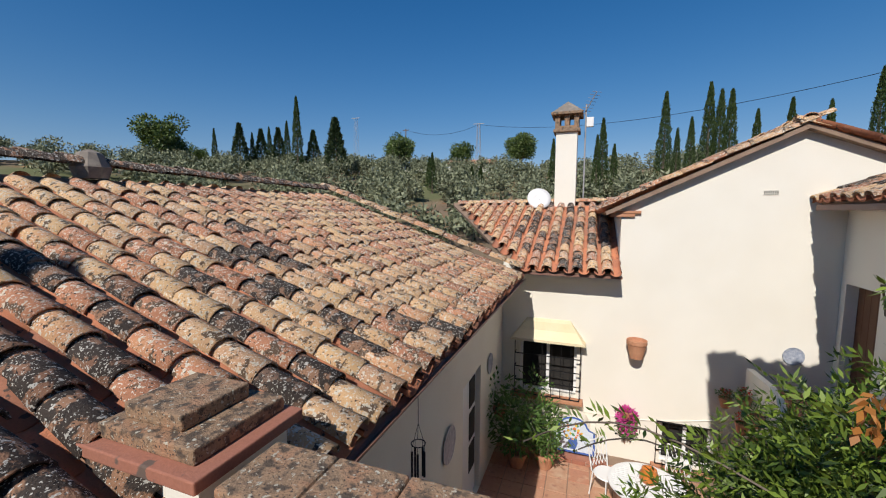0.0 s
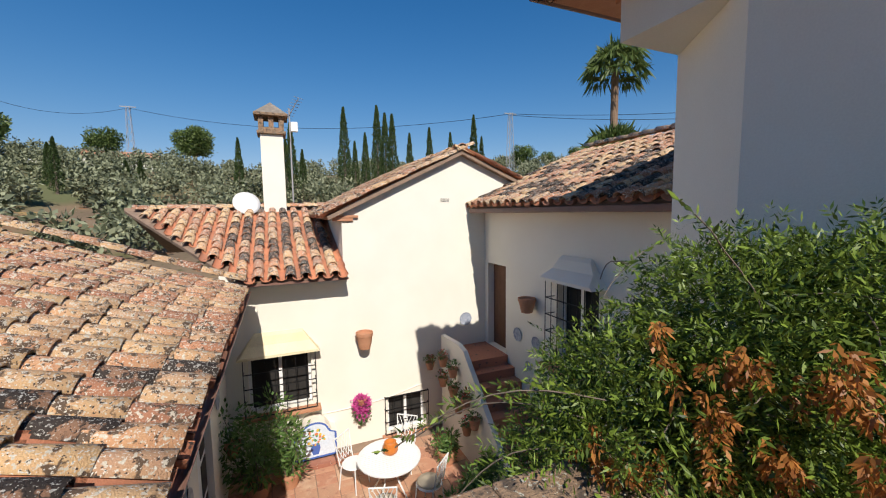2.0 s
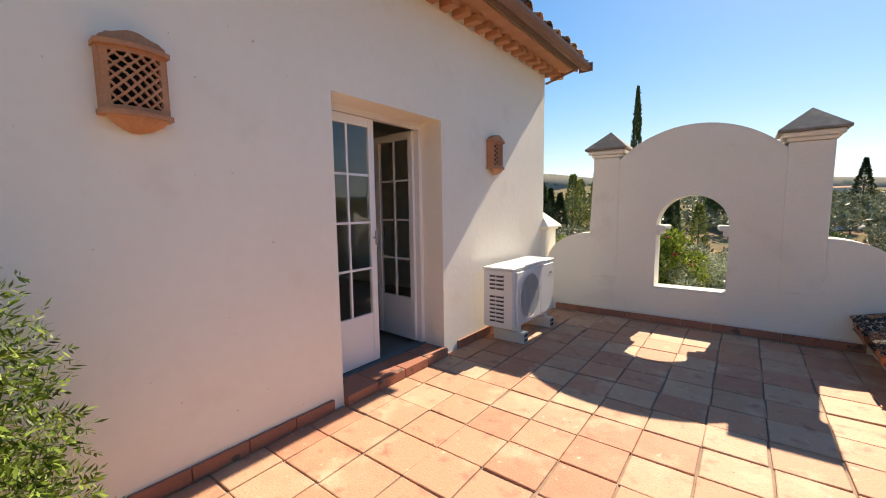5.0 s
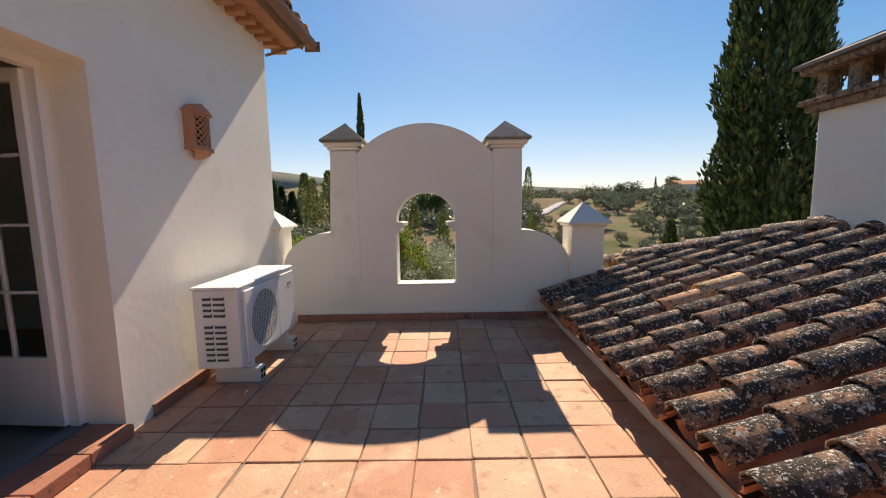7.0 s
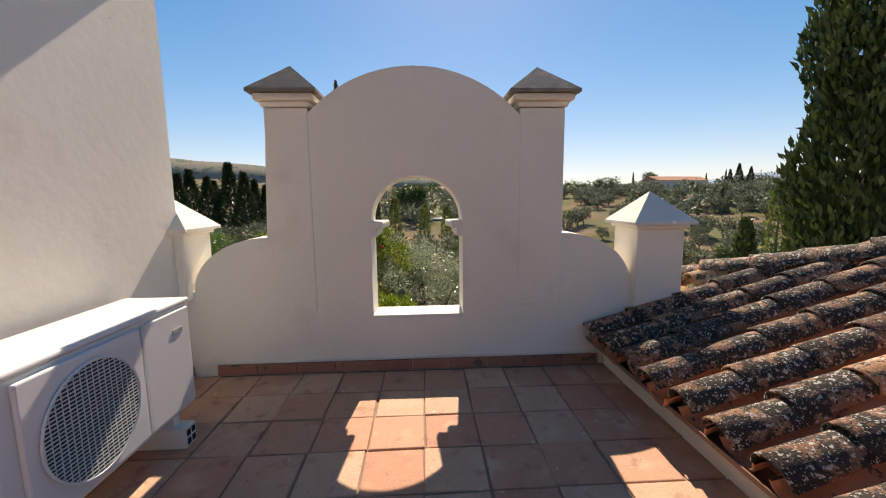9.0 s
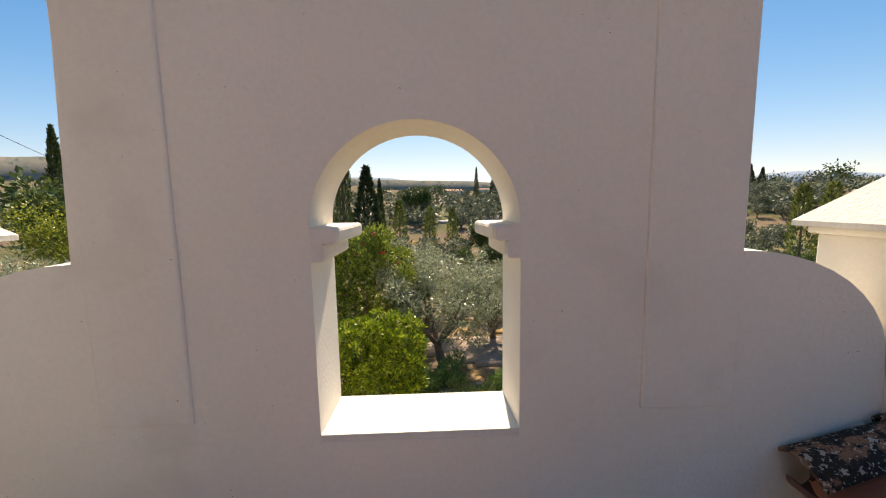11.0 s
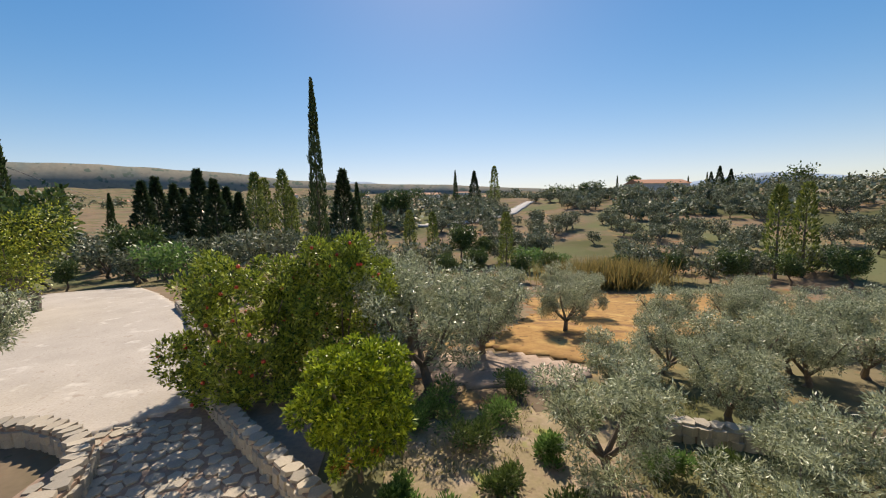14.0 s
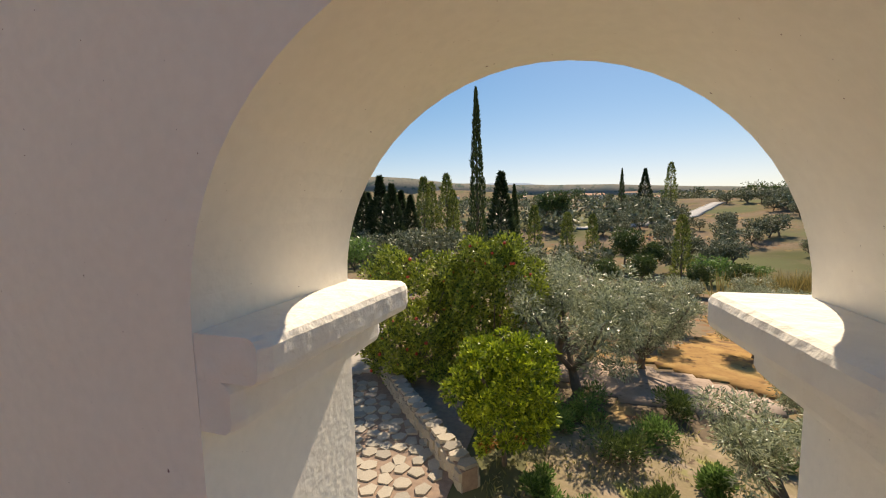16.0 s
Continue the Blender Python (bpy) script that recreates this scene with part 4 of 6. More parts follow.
def garden_chair(m, cushion):
    ch = thing("garden_chair", m, "white cast iron garden chair with lattice back and beige cushion" if cushion else "white cast iron garden chair with lattice back", "chair", "chairs round the table")
    part("seat", lathe(bmesh.new(), [(0.20, 0.42), (0.215, 0.43), (0.20, 0.445)], 20), M_IRON_W, ch)
    if cushion:
        part("cushion", lathe(bmesh.new(), [(0.18, 0.447), (0.20, 0.47), (0.18, 0.495), (0.1, 0.50)], 20), plain("beige_cloth", (0.55, 0.47, 0.34), 0.9), ch, "beige cushion", True)
    for x, y in ((-0.16, -0.14), (0.16, -0.14), (-0.16, 0.15), (0.16, 0.15)):
        part("leg", tubes(((x, y, 0.43), (x * 1.2, y * 1.25, 0), 0.011)), M_IRON_W, ch)
    bm = bmesh.new()
    for x in (-0.2, 0.2):
        tube(bm, (x * 0.85, 0.17, 0.43), (x, 0.26, 0.90), 0.011)
    tube(bm, (-0.2, 0.26, 0.90), (0.2, 0.26, 0.90), 0.012)
    part("back_frame", bm, M_IRON_W, ch)
    bm = bmesh.new()
    for k in range(-5, 6):
        for s in (1, -1):
            xa, xb = 0.068 * k, 0.068 * k + s * 0.16
            ya, za, yb, zb = 0.18, 0.50, 0.26, 0.90
            f0, f1 = 0.0, 1.0
            if abs(xb) > 0.19:
                f1 = max(0, (0.19 - abs(xa)) / max(1e-3, abs(xb) - abs(xa))) if abs(xa) < 0.19 else 0
            if f1 > 0.1 and abs(xa) < 0.19:
                tube(bm, (xa, ya, za), (xa + (xb - xa) * f1, ya + (yb - ya) * f1, za + (zb - za) * f1), 0.006, seg=5)
    part("backrest", bm, M_IRON_W, ch, "white lattice")
    return ch


garden_chair(pose(0.60, 6.42, CZ, 0, 0, 42), False)
garden_chair(pose(1.55, 6.55, CZ, 0, 0, -35), False)
garden_chair(pose(0.85, 5.22, CZ, 0, 0, 160), True)
garden_chair(pose(1.62, 5.40, CZ, 0, 0, 222), True)

# plants of the courtyard
for (x, y, h, n, sd) in ((-0.95, 6.75, 1.55, 1300, 1), (-0.45, 6.9, 1.15, 900, 2), (2.35, 6.35, 0.6, 500, 3), (2.45, 5.3, 0.75, 700, 4), (1.95, 4.9, 0.6, 600, 5)):
    sh = thing("courtyard_shrub", pose(x, y, CZ), "leafy green shrub growing in the courtyard", "shrub", "courtyard shrubs")
    bm = bmesh.new()
    g = np.random.default_rng(sd)
    stems = []
    for k in range(6):
        a = g.uniform(0, 6.28)
        tip = (0.28 * h * math.cos(a), 0.28 * h * math.sin(a), h * g.uniform(0.7, 1.0))
        tube(bm, (0, 0, 0), tip, 0.012, 0.004, 5)
        stems.append(tip)
    part("stem", bm, M_BARK, sh)
    P, D = clumps(g, n, [(t[0] * f, t[1] * f, t[2] * f, 0.2 * h, 0.2 * h, 0.16 * h) for t in stems for f in (0.45, 0.75, 1.0)], 0.2)
    leaf_part("foliage", P, D + (0, 0, 0.2), 0.11, 0.04, L_SHRUB, sh, seed=sd)
    part("planter", pot_bm(0.2, 0.28), M_TERRA, sh)
ch = thing("wind_chime", pose(-1.0, 2.36, 0.02), "dark metal wind chime hanging from the gutter", "wind chime")
part("cord", tubes(((0, 0, 0), (0, 0, -0.28), 0.003), seg=5), M_IRON, ch)
part("hoop", tubes(*[((0.055 * math.cos(a), 0.055 * math.sin(a), -0.44), (0.055 * math.cos(a + 0.52), 0.055 * math.sin(a + 0.52), -0.44), 0.004) for a in [0.52 * i for i in range(12)]], *[((0, 0, -0.28), (0.055 * math.cos(a), 0.055 * math.sin(a), -0.44), 0.002) for a in (0, 2.1, 4.2)], seg=5), M_IRON, ch)
for k in range(5):
    a = k * 1.256
    part("chime_tube", tubes(((0.05 * math.cos(a), 0.05 * math.sin(a), -0.50), (0.05 * math.cos(a), 0.05 * math.sin(a), -0.70 - 0.03 * k), 0.009), ((0.05 * math.cos(a), 0.05 * math.sin(a), -0.44), (0.05 * math.cos(a), 0.05 * math.sin(a), -0.50), 0.002)), M_IRON, ch)
lg = thing("long_gutter", pose(0, 0, 0), "grey half-round gutter along the long eave", "gutter")
half = [(0.06 * math.cos(a), 0.06 * math.sin(a)) for a in [math.pi + math.pi * i / 8 for i in range(9)]] + [(0.052 * math.cos(a), 0.052 * math.sin(a)) for a in [2 * math.pi - math.pi * i / 8 for i in range(9)]]
part("trough", prism(bmesh.new(), [(-0.96 + x * 0.8, 0.075 + z * 0.8) for x, z in half], "y", 0.94, 7.2), M_GUTTER, lg)
part("trough_south", prism(bmesh.new(), [(-0.945 + x * 0.85, 0.232 + z * 0.85) for x, z in half], "y", -5.12, 0.60), M_GUTTER, lg, "brown gutter beside the terrace")

# chimney on the courtyard roof, satellite dish and aerial
ck = thing("chimney", pose(-0.46, 11.1, 0), "tall cream chimney with open brick lantern and pyramid cap", "chimney", kind="structure")
part("shaft", boxes((-0.27, 0.27, -0.27, 0.27, 1.2, 3.42), bevel=0.01), M_WALL, ck)
part("lower_band", boxes((-0.34, 0.34, -0.34, 0.34, 3.42, 3.50), bevel=0.01), M_BRICK, ck)
part("lantern_base", boxes((-0.30, 0.30, -0.30, 0.30, 3.50, 3.58)), M_BRICK, ck)
for x in (-0.26, -0.02, 0.22):
    for y in (-0.26, -0.02, 0.22):
        if abs(x) > 0.1 or abs(y) > 0.1:
            part("brick_post", boxes((x - 0.04, x + 0.08, y - 0.04, y + 0.08, 3.581, 3.86)), M_BRICK, ck)
part("upper_band", boxes((-0.40, 0.40, -0.40, 0.40, 3.861, 3.93), bevel=0.01), M_BRICK, ck)
part("cap", pyramid(bmesh.new(), -0.38, 0.38, -0.38, 0.38, 3.931, 4.27), M_CAP, ck, "weathered grey pyramid cap")
dish = thing("satellite_dish", pose(-1.12, 10.7, 1.5), "white satellite dish on the courtyard roof", "satellite dish")
bm = lathe(bmesh.new(), [(0.02, -0.06), (0.16, -0.03), (0.31, 0.03), (0.315, 0.04), (0.16, -0.02), (0.02, -0.045)], 24)
bmesh.ops.transform(bm, matrix=pose(0, 0, 0.16, 62, 0, 15), verts=bm.verts)
part("reflector", bm, plain("white_dish", (0.75, 0.75, 0.73), 0.5), dish, smooth=True)
part("mast", tubes(((0, 0.1, -0.1), (0, 0.06, 0.16), 0.02)), M_GREY, dish)
ae = thing("aerial", pose(0.0, 11.3, 1.6), "metal television aerial on a mast behind the chimney", "aerial")
part("mast", tubes(((0, 0, 0), (0, 0, 2.6), 0.02)), M_GREY, ae)
part("boom", tubes(((-0.05, 0, 2.35), (0.25, -0.2, 2.85), 0.012)), M_GREY, ae)
for k in range(8):
    f = k / 7
    part("element", tubes(((-0.05 + 0.3 * f - 0.12, -0.2 * f - 0.1, 2.35 + 0.5 * f), (-0.05 + 0.3 * f + 0.12, -0.2 * f + 0.1, 2.35 + 0.5 * f), 0.006), seg=5), M_GREY, ae)
part("mast_box", boxes((0.02, 0.2, -0.06, 0.06, 2.0, 2.25), bevel=0.01), M_WHITE, ae, "white box on the mast")

# ---- things on the terrace ----
# outdoor unit of the air conditioning
AX, AY0, AY1, AZ0, AZ1 = 1.737, -3.375, -4.416, 0.175, 0.79
ac = thing("air_conditioner", pose(AX, (AY0 + AY1) / 2, 0), "white outdoor air conditioning unit standing on two blocks by the wall", "air conditioner")
hl = (AY0 - AY1) / 2
part("body", boxes((0.004, 0.335, -hl, hl, AZ0, AZ1 - 0.02), bevel=0.012), M_AC, ac)
part("top_panel", boxes((-0.006, 0.345, -hl - 0.008, hl + 0.008, AZ1 - 0.019, AZ1 + 0.006), bevel=0.01), M_AC, ac)
FY, FZ, FR = 0.17, 0.475, 0.235
bm = boxes((-0.018, 0.003, FY - 0.285, FY + 0.285, AZ0 + 0.03, AZ1 - 0.04), bevel=0.008)
part("fan_panel", bm, M_AC, ac)
# flat near-black disc in place of an opening, its shade put in as colour
bm = bmesh.new()
tube(bm, (-0.0215, FY, FZ), (-0.0185, FY, FZ), FR, seg=40)
part("fan_opening", bm, M_AC_DARK, ac, "near-black disc for the shaded fan opening")
bm = bmesh.new()
for k in range(-15, 16):
    z = FZ + k * 0.0155
    h = math.sqrt(max(0, FR ** 2 - (z - FZ) ** 2))
    if h > 0.02:
        box(bm, -0.030, -0.026, FY - h, FY + h, z - 0.002, z + 0.002)
for k in range(-8, 9):
    y_ = FY + k * 0.028
    h = math.sqrt(max(0, FR ** 2 - (y_ - FY) ** 2))
    box(bm, -0.0265, -0.0235, y_ - 0.0012, y_ + 0.0012, FZ - h, FZ + h)
part("fan_grille", bm, M_AC, ac, "white wire fan grille")
bm = bmesh.new()
for i in range(32):
    a, b = 2 * math.pi * i / 32, 2 * math.pi * (i + 1) / 32
    tube(bm, (-0.026, FY + FR * math.cos(a), FZ + FR * math.sin(a)), (-0.026, FY + FR * math.cos(b), FZ + FR * math.sin(b)), 0.006, seg=5)
part("grille_ring", bm, M_AC, ac)
part("side_panel", boxes((-0.012, 0.003, -hl + 0.02, FY - 0.31, AZ0 + 0.03, AZ1 - 0.04), bevel=0.006), M_AC, ac)
part("badge", boxes((-0.016, -0.0125, -hl + 0.09, -hl + 0.17, AZ1 - 0.16, AZ1 - 0.135)), M_GREY, ac, "plain grey badge")
# louvre slots are near-black strips on the closed side, shade as colour
for k in range(12):
    z = AZ0 + 0.06 + k * 0.042
    if k == 7:
        continue
    for x0, x1 in ((0.10, 0.185), (0.197, 0.262)):
        part("side_louvre", boxes((x0, x1, hl - 0.0005, hl + 0.0015, z, z + 0.027)), M_AC_DARK, ac, "near-black strip for a shaded louvre slot")
        part("louvre_fin", boxes((x0 + 0.004, x1 - 0.004, hl + 0.0016, hl + 0.010, z + 0.021, z + 0.029)), M_AC, ac)
for yy in (-hl + 0.16, hl - 0.2):
    part("foot_block", boxes((-0.05, 0.30, yy - 0.05, yy + 0.05, 0.001, 0.115), bevel=0.006), M_CAP_WHITE, ac, "white plastic foot block")
    part("foot_rail", boxes((0.02, 0.30, yy - 0.025, yy + 0.025, 0.116, 0.184)), M_AC, ac)
    # near-black boxes on the block face paint the shade of its holes
    for dz in (0.018, 0.066):
        for dy in (-0.036, 0.006):
            part("block_hole", boxes((-0.0525, -0.0505, yy + dy, yy + dy + 0.03, dz, dz + 0.034)), M_DARK, ac)


def wall_lamp(y, z):
    """A pierced terracotta wall lantern: bowed face, lattice holes, shaped crest and cup."""
    lamp = thing("wall_lamp", pose(WX, y, z), "pierced terracotta wall lantern", "lamp", "terrace wall lamps")
    W, H, DP = 0.235, 0.26, 0.10

    def face(s):
        return -DP * (1 - (2 * s - 1) ** 2 * 0.42)
    bm = bmesh.new()
    N, M = 60, 54
    grid = [[bm.verts.new((face(i / N), (i / N - 0.5) * W, (j / M) * H)) for j in range(M + 1)] for i in range(N + 1)]
    for i in range(N):
        for j in range(M):
            s_, t_ = (i + 0.5) / N, (j + 0.5) / M
            u, v = s_ * W / 0.047, t_ * H / 0.047
            p, q = (u + v) % 1.0, (u - v) % 1.0
            inside = 0.10 < s_ < 0.90 and 0.07 < t_ < 0.93
            if inside and 0.22 < p < 0.96 and 0.22 < q < 0.96:
                continue
            bm.faces.new((grid[i][j], grid[i + 1][j], grid[i + 1][j + 1], grid[i][j + 1]))
    for v in [v for v in bm.verts if not v.link_faces]:
        bm.verts.remove(v)
    ob = part("lattice_face", bm, M_TERRA, lamp)
    mod = ob.modifiers.new("thickness", "SOLIDIFY")
    mod.thickness = 0.012
    for yy in (-W / 2, W / 2):
        part("side_panel", boxes((face(0.0), 0.0, yy - 0.008, yy + 0.008, 0, H)), M_TERRA, lamp)
    # near-black back paints the shade within the lantern
    part("backing", boxes((-0.012, -0.002, -W / 2, W / 2, 0, H)), M_DARK, lamp, "near-black back for the shade inside the lantern")
    for nm, z0, hgt, grow in (("lower_rim", -0.022, 0.022, 0.016), ("upper_rim", H, 0.02, 0.018)):
        prof = [(face(i / 12) - grow, (i / 12 - 0.5) * (W + 2 * grow)) for i in range(13)] + [(0, W / 2 + grow), (0, -W / 2 - grow)]
        part(nm, prism(bmesh.new(), prof, "z", z0, z0 + hgt), M_TERRA, lamp)
    bm = bmesh.new()
    rows = [[bm.verts.new((f * (face(i / 12) - 0.008), (i / 12 - 0.5) * W * f, zz)) for i in range(13)] for f, zz in ((1.0, -0.0225), (0.82, -0.05), (0.45, -0.075), (0.1, -0.085))]
    for a, b in zip(rows, rows[1:]):
        for i in range(12):
            bm.faces.new((a[i], a[i + 1], b[i + 1], b[i]))
    part("cup", bm, M_TERRA, lamp, smooth=True)
    crest = [(-W / 2, H + 0.0205), (W / 2, H + 0.0205), (W / 2, H + 0.035)] + [(0.10 * math.cos(a), H + 0.04 + 0.035 * math.sin(a) + 0.006 * math.cos(4 * a)) for a in [math.pi * i / 14 for i in range(15)]] + [(-W / 2, H + 0.035)]
    part("crest", prism(bmesh.new(), crest, "x", -0.075, -0.005), M_TERRA, lamp)
    return lamp


wall_lamp(-0.556, 1.835)
wall_lamp(-3.74, 1.835)

# terrace door: one leaf shut, one leaf open inwards
DX = WX + 0.27
dfr = thing("door_frame", pose(DX, (DY0 + DY1) / 2, DZ0 + 0.02), "white aluminium frame of the terrace door", "door frame", kind="structure")
hw, hh = (DY1 - DY0) / 2, DZ1 - DZ0 - 0.02
part("frame_post", boxes((-0.03, 0.03, -hw + 0.001, -hw + 0.045, 0, hh)), M_WHITE, dfr)
part("frame_post", boxes((-0.03, 0.03, hw - 0.045, hw - 0.001, 0, hh)), M_WHITE, dfr)
part("frame_head", boxes((-0.03, 0.03, -hw + 0.045, hw - 0.045, hh - 0.05, hh - 0.001)), M_WHITE, dfr)


def door_leaf(m, label):
    """A glazed leaf, hinge at y = 0, along -y: stiles, rails, 4 x 2 panes, a solid panel below."""
    d = thing("door_leaf", m, label, "door", "leaves of the terrace door", "structure")
    w, h, zb = 0.55, 2.03, 0.42
    part("stile", boxes((-0.02, 0.02, -0.06, 0, 0, h), bevel=0.004), M_WHITE, d)
    part("stile", boxes((-0.02, 0.02, -w, -w + 0.06, 0, h), bevel=0.004), M_WHITE, d)
    part("top_rail", boxes((-0.019, 0.019, -w + 0.06, -0.06, h - 0.07, h)), M_WHITE, d)
    part("lower_panel", boxes((-0.015, 0.015, -w + 0.06, -0.06, 0, zb)), M_WHITE, d)
    for k in range(4):
        z0 = zb + (h - 0.07 - zb) * k / 4
        z1 = zb + (h - 0.07 - zb) * (k + 1) / 4
        if k:
            part("glazing_bar", boxes((-0.011, 0.011, -w + 0.06, -0.06, z0 - 0.009, z0 + 0.009)), M_WHITE, d)
        for y0, y1 in ((-w + 0.06, -w / 2), (-w / 2, -0.06)):
            p = part("pane", boxes((-0.002, 0.002, y0 + 0.002, y1 - 0.002, z0 + 0.004, z1 - 0.004)), M_GLASS, d, "clear glass pane")
            p.visible_shadow = False
    part("glazing_bar", boxes((-0.0115, 0.0115, -w / 2 - 0.009, -w / 2 + 0.009, zb, h - 0.07)), M_WHITE, d)
    part("handle", tubes(((-0.05, -w + 0.03, 1.0), (-0.05, -w + 0.03, 1.12), 0.009), ((-0.05, -w + 0.03, 1.06), (-0.02, -w + 0.03, 1.06), 0.007)), M_GREY, d, "grey handle")
    return d


door_leaf(pose(DX, DY1 - 0.046, DZ0 + 0.03), "white glazed door leaf standing shut in the frame")
door_leaf(pose(DX + 0.03, DY0 + 0.05, DZ0 + 0.03, 0, 0, 86), "white glazed door leaf opened into the dark room")

# room behind the door
M_ROOMF = shader("room_floor", (0.16, 0.13, 0.11), (0.20, 0.17, 0.14), scale=3, fine=40, rough=0.4)
rf = solid("floor_room", boxes((WX + 0.30, 7.7, AY + 0.32, 2.0, -0.1, 0.06)), M_ROOMF, "dark tiled floor of the room behind the door", "floor", "structure")
M_ROOM = shader("room_paint", (0.55, 0.48, 0.36), (0.60, 0.52, 0.40), scale=2, fine=50)
M_CLOTH = shader("red_cloth", (0.45, 0.04, 0.04), (0.55, 0.08, 0.07), scale=8, fine=60)
rt = thing("room_table", pose(4.0, -1.0, 0.06), "small dark round table with a red cloth in the room", "table")
part("tabletop", lathe(bmesh.new(), [(0.45, 0.70), (0.46, 0.73), (0.45, 0.74)], 28), M_WOOD, rt)
part("cloth", lathe(bmesh.new(), [(0.40, 0.742), (0.41, 0.748), (0.3, 0.75)], 28), M_CLOTH, rt, "red cloth")
for k in range(4):
    a = 0.78 + 1.57 * k
    part("leg", tubes(((0.28 * math.cos(a), 0.28 * math.sin(a), 0), (0.28 * math.cos(a), 0.28 * math.sin(a), 0.70), 0.022)), M_WOOD, rt)
rc = thing("room_chair", pose(3.55, -0.65, 0.06, 0, 0, 30), "dark chair with a white cushion in the room", "chair")
part("seat", boxes((-0.22, 0.22, -0.22, 0.22, 0.42, 0.46), bevel=0.01), M_WOOD, rc)
part("cushion", boxes((-0.2, 0.2, -0.2, 0.2, 0.461, 0.52), bevel=0.02), plain("white_cloth", (0.7, 0.7, 0.68), 0.9), rc, "white cushion")
part("backrest", boxes((-0.2, 0.2, 0.19, 0.22, 0.60, 0.95), bevel=0.01), M_WOOD, rc)
for x, y in ((-0.19, -0.19), (0.19, -0.19), (-0.19, 0.19), (0.19, 0.19)):
    part("leg", boxes((x - 0.02, x + 0.02, y - 0.02, y + 0.02, 0, 0.42 if y < 0 else 0.95)), M_WOOD, rc)

# drainpipe
dp = thing("drainpipe", pose(WX - 0.055, 0.255, 0), "white drainpipe fixed to the terrace wall", "drainpipe")
part("pipe", tubes(((0, 0, 0.02), (0, 0, 3.22), 0.03), seg=16), M_WHITE, dp, smooth=False)
for z in (0.9, 2.1):
    part("clip", tubes(((0, 0, z), (0, 0, z + 0.03), 0.034), seg=16), M_GREY, dp)

# flowering climber on the parapet
bush = thing("climbing_shrub", pose(0, 0, 0), "dense green climber with dry orange leaves over the parapet", "shrub")
g = np.random.default_rng(21)
BL = [(1.30, 0.70, 0.76, 0.54, 0.50, 0.54), (1.62, 0.48, 0.72, 0.40, 0.48, 0.56), (0.88, 0.80, 0.50, 0.42, 0.38, 0.50), (1.30, 0.42, 0.35, 0.55, 0.44, 0.48), (1.72, 0.22, 0.42, 0.28, 0.34, 0.5), (0.68, 0.95, 0.2, 0.40, 0.38, 0.5), (1.1, 1.13, 0.36, 0.58, 0.36, 0.55), (1.04, 0.52, 0.60, 0.30, 0.30, 0.40), (1.45, 0.90, 0.84, 0.44, 0.38, 0.42)]
BL += [(1.82, 0.06, 0.72, 0.20, 0.26, 0.42), (1.80, 0.02, 0.30, 0.22, 0.24, 0.34), (1.84, 0.10, 1.02, 0.16, 0.24, 0.22)]
BL += [(1.55, 0.40, 1.02, 0.32, 0.36, 0.36), (1.20, 0.45, 1.0, 0.3, 0.3, 0.32)]
P, D = clumps(g, 18500, BL, 0.62)
D = D + np.array((0, 0, -0.35)) + 0.5 * g.normal(size=D.shape)
Q, E = sprigs(g, P, D, 6, 0.019)
leaf_part("foliage", Q, E, 0.034, 0.0092, L_BUSH, bush, seed=5)
DB = []
for k in range(78):
    th, ds = radians(g.uniform(46, 91)), g.uniform(1.12, 1.27)
    DB.append((-0.35 + ds * math.sin(th), 0.05 + ds * math.cos(th), 0.08 + (0.95 if th > radians(55) else 0.5) * g.random() ** 1.5, 0.03, 0.03, g.uniform(0.04, 0.12)))
P, D = clumps(g, 1050, DB, 0.3)
Q, E = sprigs(g, P, D * 0.6 + np.array((0, -0.2, -0.8)), 4, 0.02, 0.6)
leaf_part("dry_foliage", Q, E, 0.031, 0.012, L_DRY, bush, "dry orange leaves", 6)
bm = bmesh.new()
g = np.random.default_rng(23)
ends = []
for k in range(46):
    a = Vector((g.uniform(0.85, 1.9), g.uniform(0.3, 1.2), g.uniform(0.4, 1.1)))
    d = Vector((g.uniform(-0.7, 0.5), g.uniform(-0.6, 0.3), g.uniform(-0.2, 0.45))).normalized()
    p = a
    for s in range(5):
        q = p + d * 0.07
        tube(bm, p, q, 0.0025, seg=4, caps=False)
        p, d = q, (d + Vector((g.uniform(-0.25, 0.25), g.uniform(-0.25, 0.25), -0.16))).normalized()
        if s > 1:
            ends.append((p, d))
for k in range(9):
    a = Vector((g.uniform(0.85, 1.5), g.uniform(0.62, 0.85), 0.0))
    tube(bm, a, a + Vector((g.uniform(-0.2, 0.2), g.uniform(-0.1, 0.1), 0.7)), 0.012, 0.006, 5)
for s_, e_ in (((0.55, 0.75, 0.75), (-0.05, 1.25, 0.45)), ((0.6, 0.9, 0.6), (0.15, 1.6, 0.25)), ((0.5, 0.9, 0.5), (0.1, 1.2, 0.1))):
    s_, e_ = Vector(s_), Vector(e_)
    p = s_
    for k in range(1, 9):
        q = s_.lerp(e_, k / 8) + Vector((0, 0, 0.12 * math.sin(math.pi * k / 8)))
        tube(bm, p, q, 0.003, seg=4, caps=False)
        ends.append((q, (q - p).normalized() + Vector((0, 0, 0.3))))
        p = q
part("stem", bm, M_BARK, bush, "thin brown runners")
P, D = np.array([e[0] for e in ends]), np.array([e[1] for e in ends])
Q, E = sprigs(g, P, D, 6, 0.024)
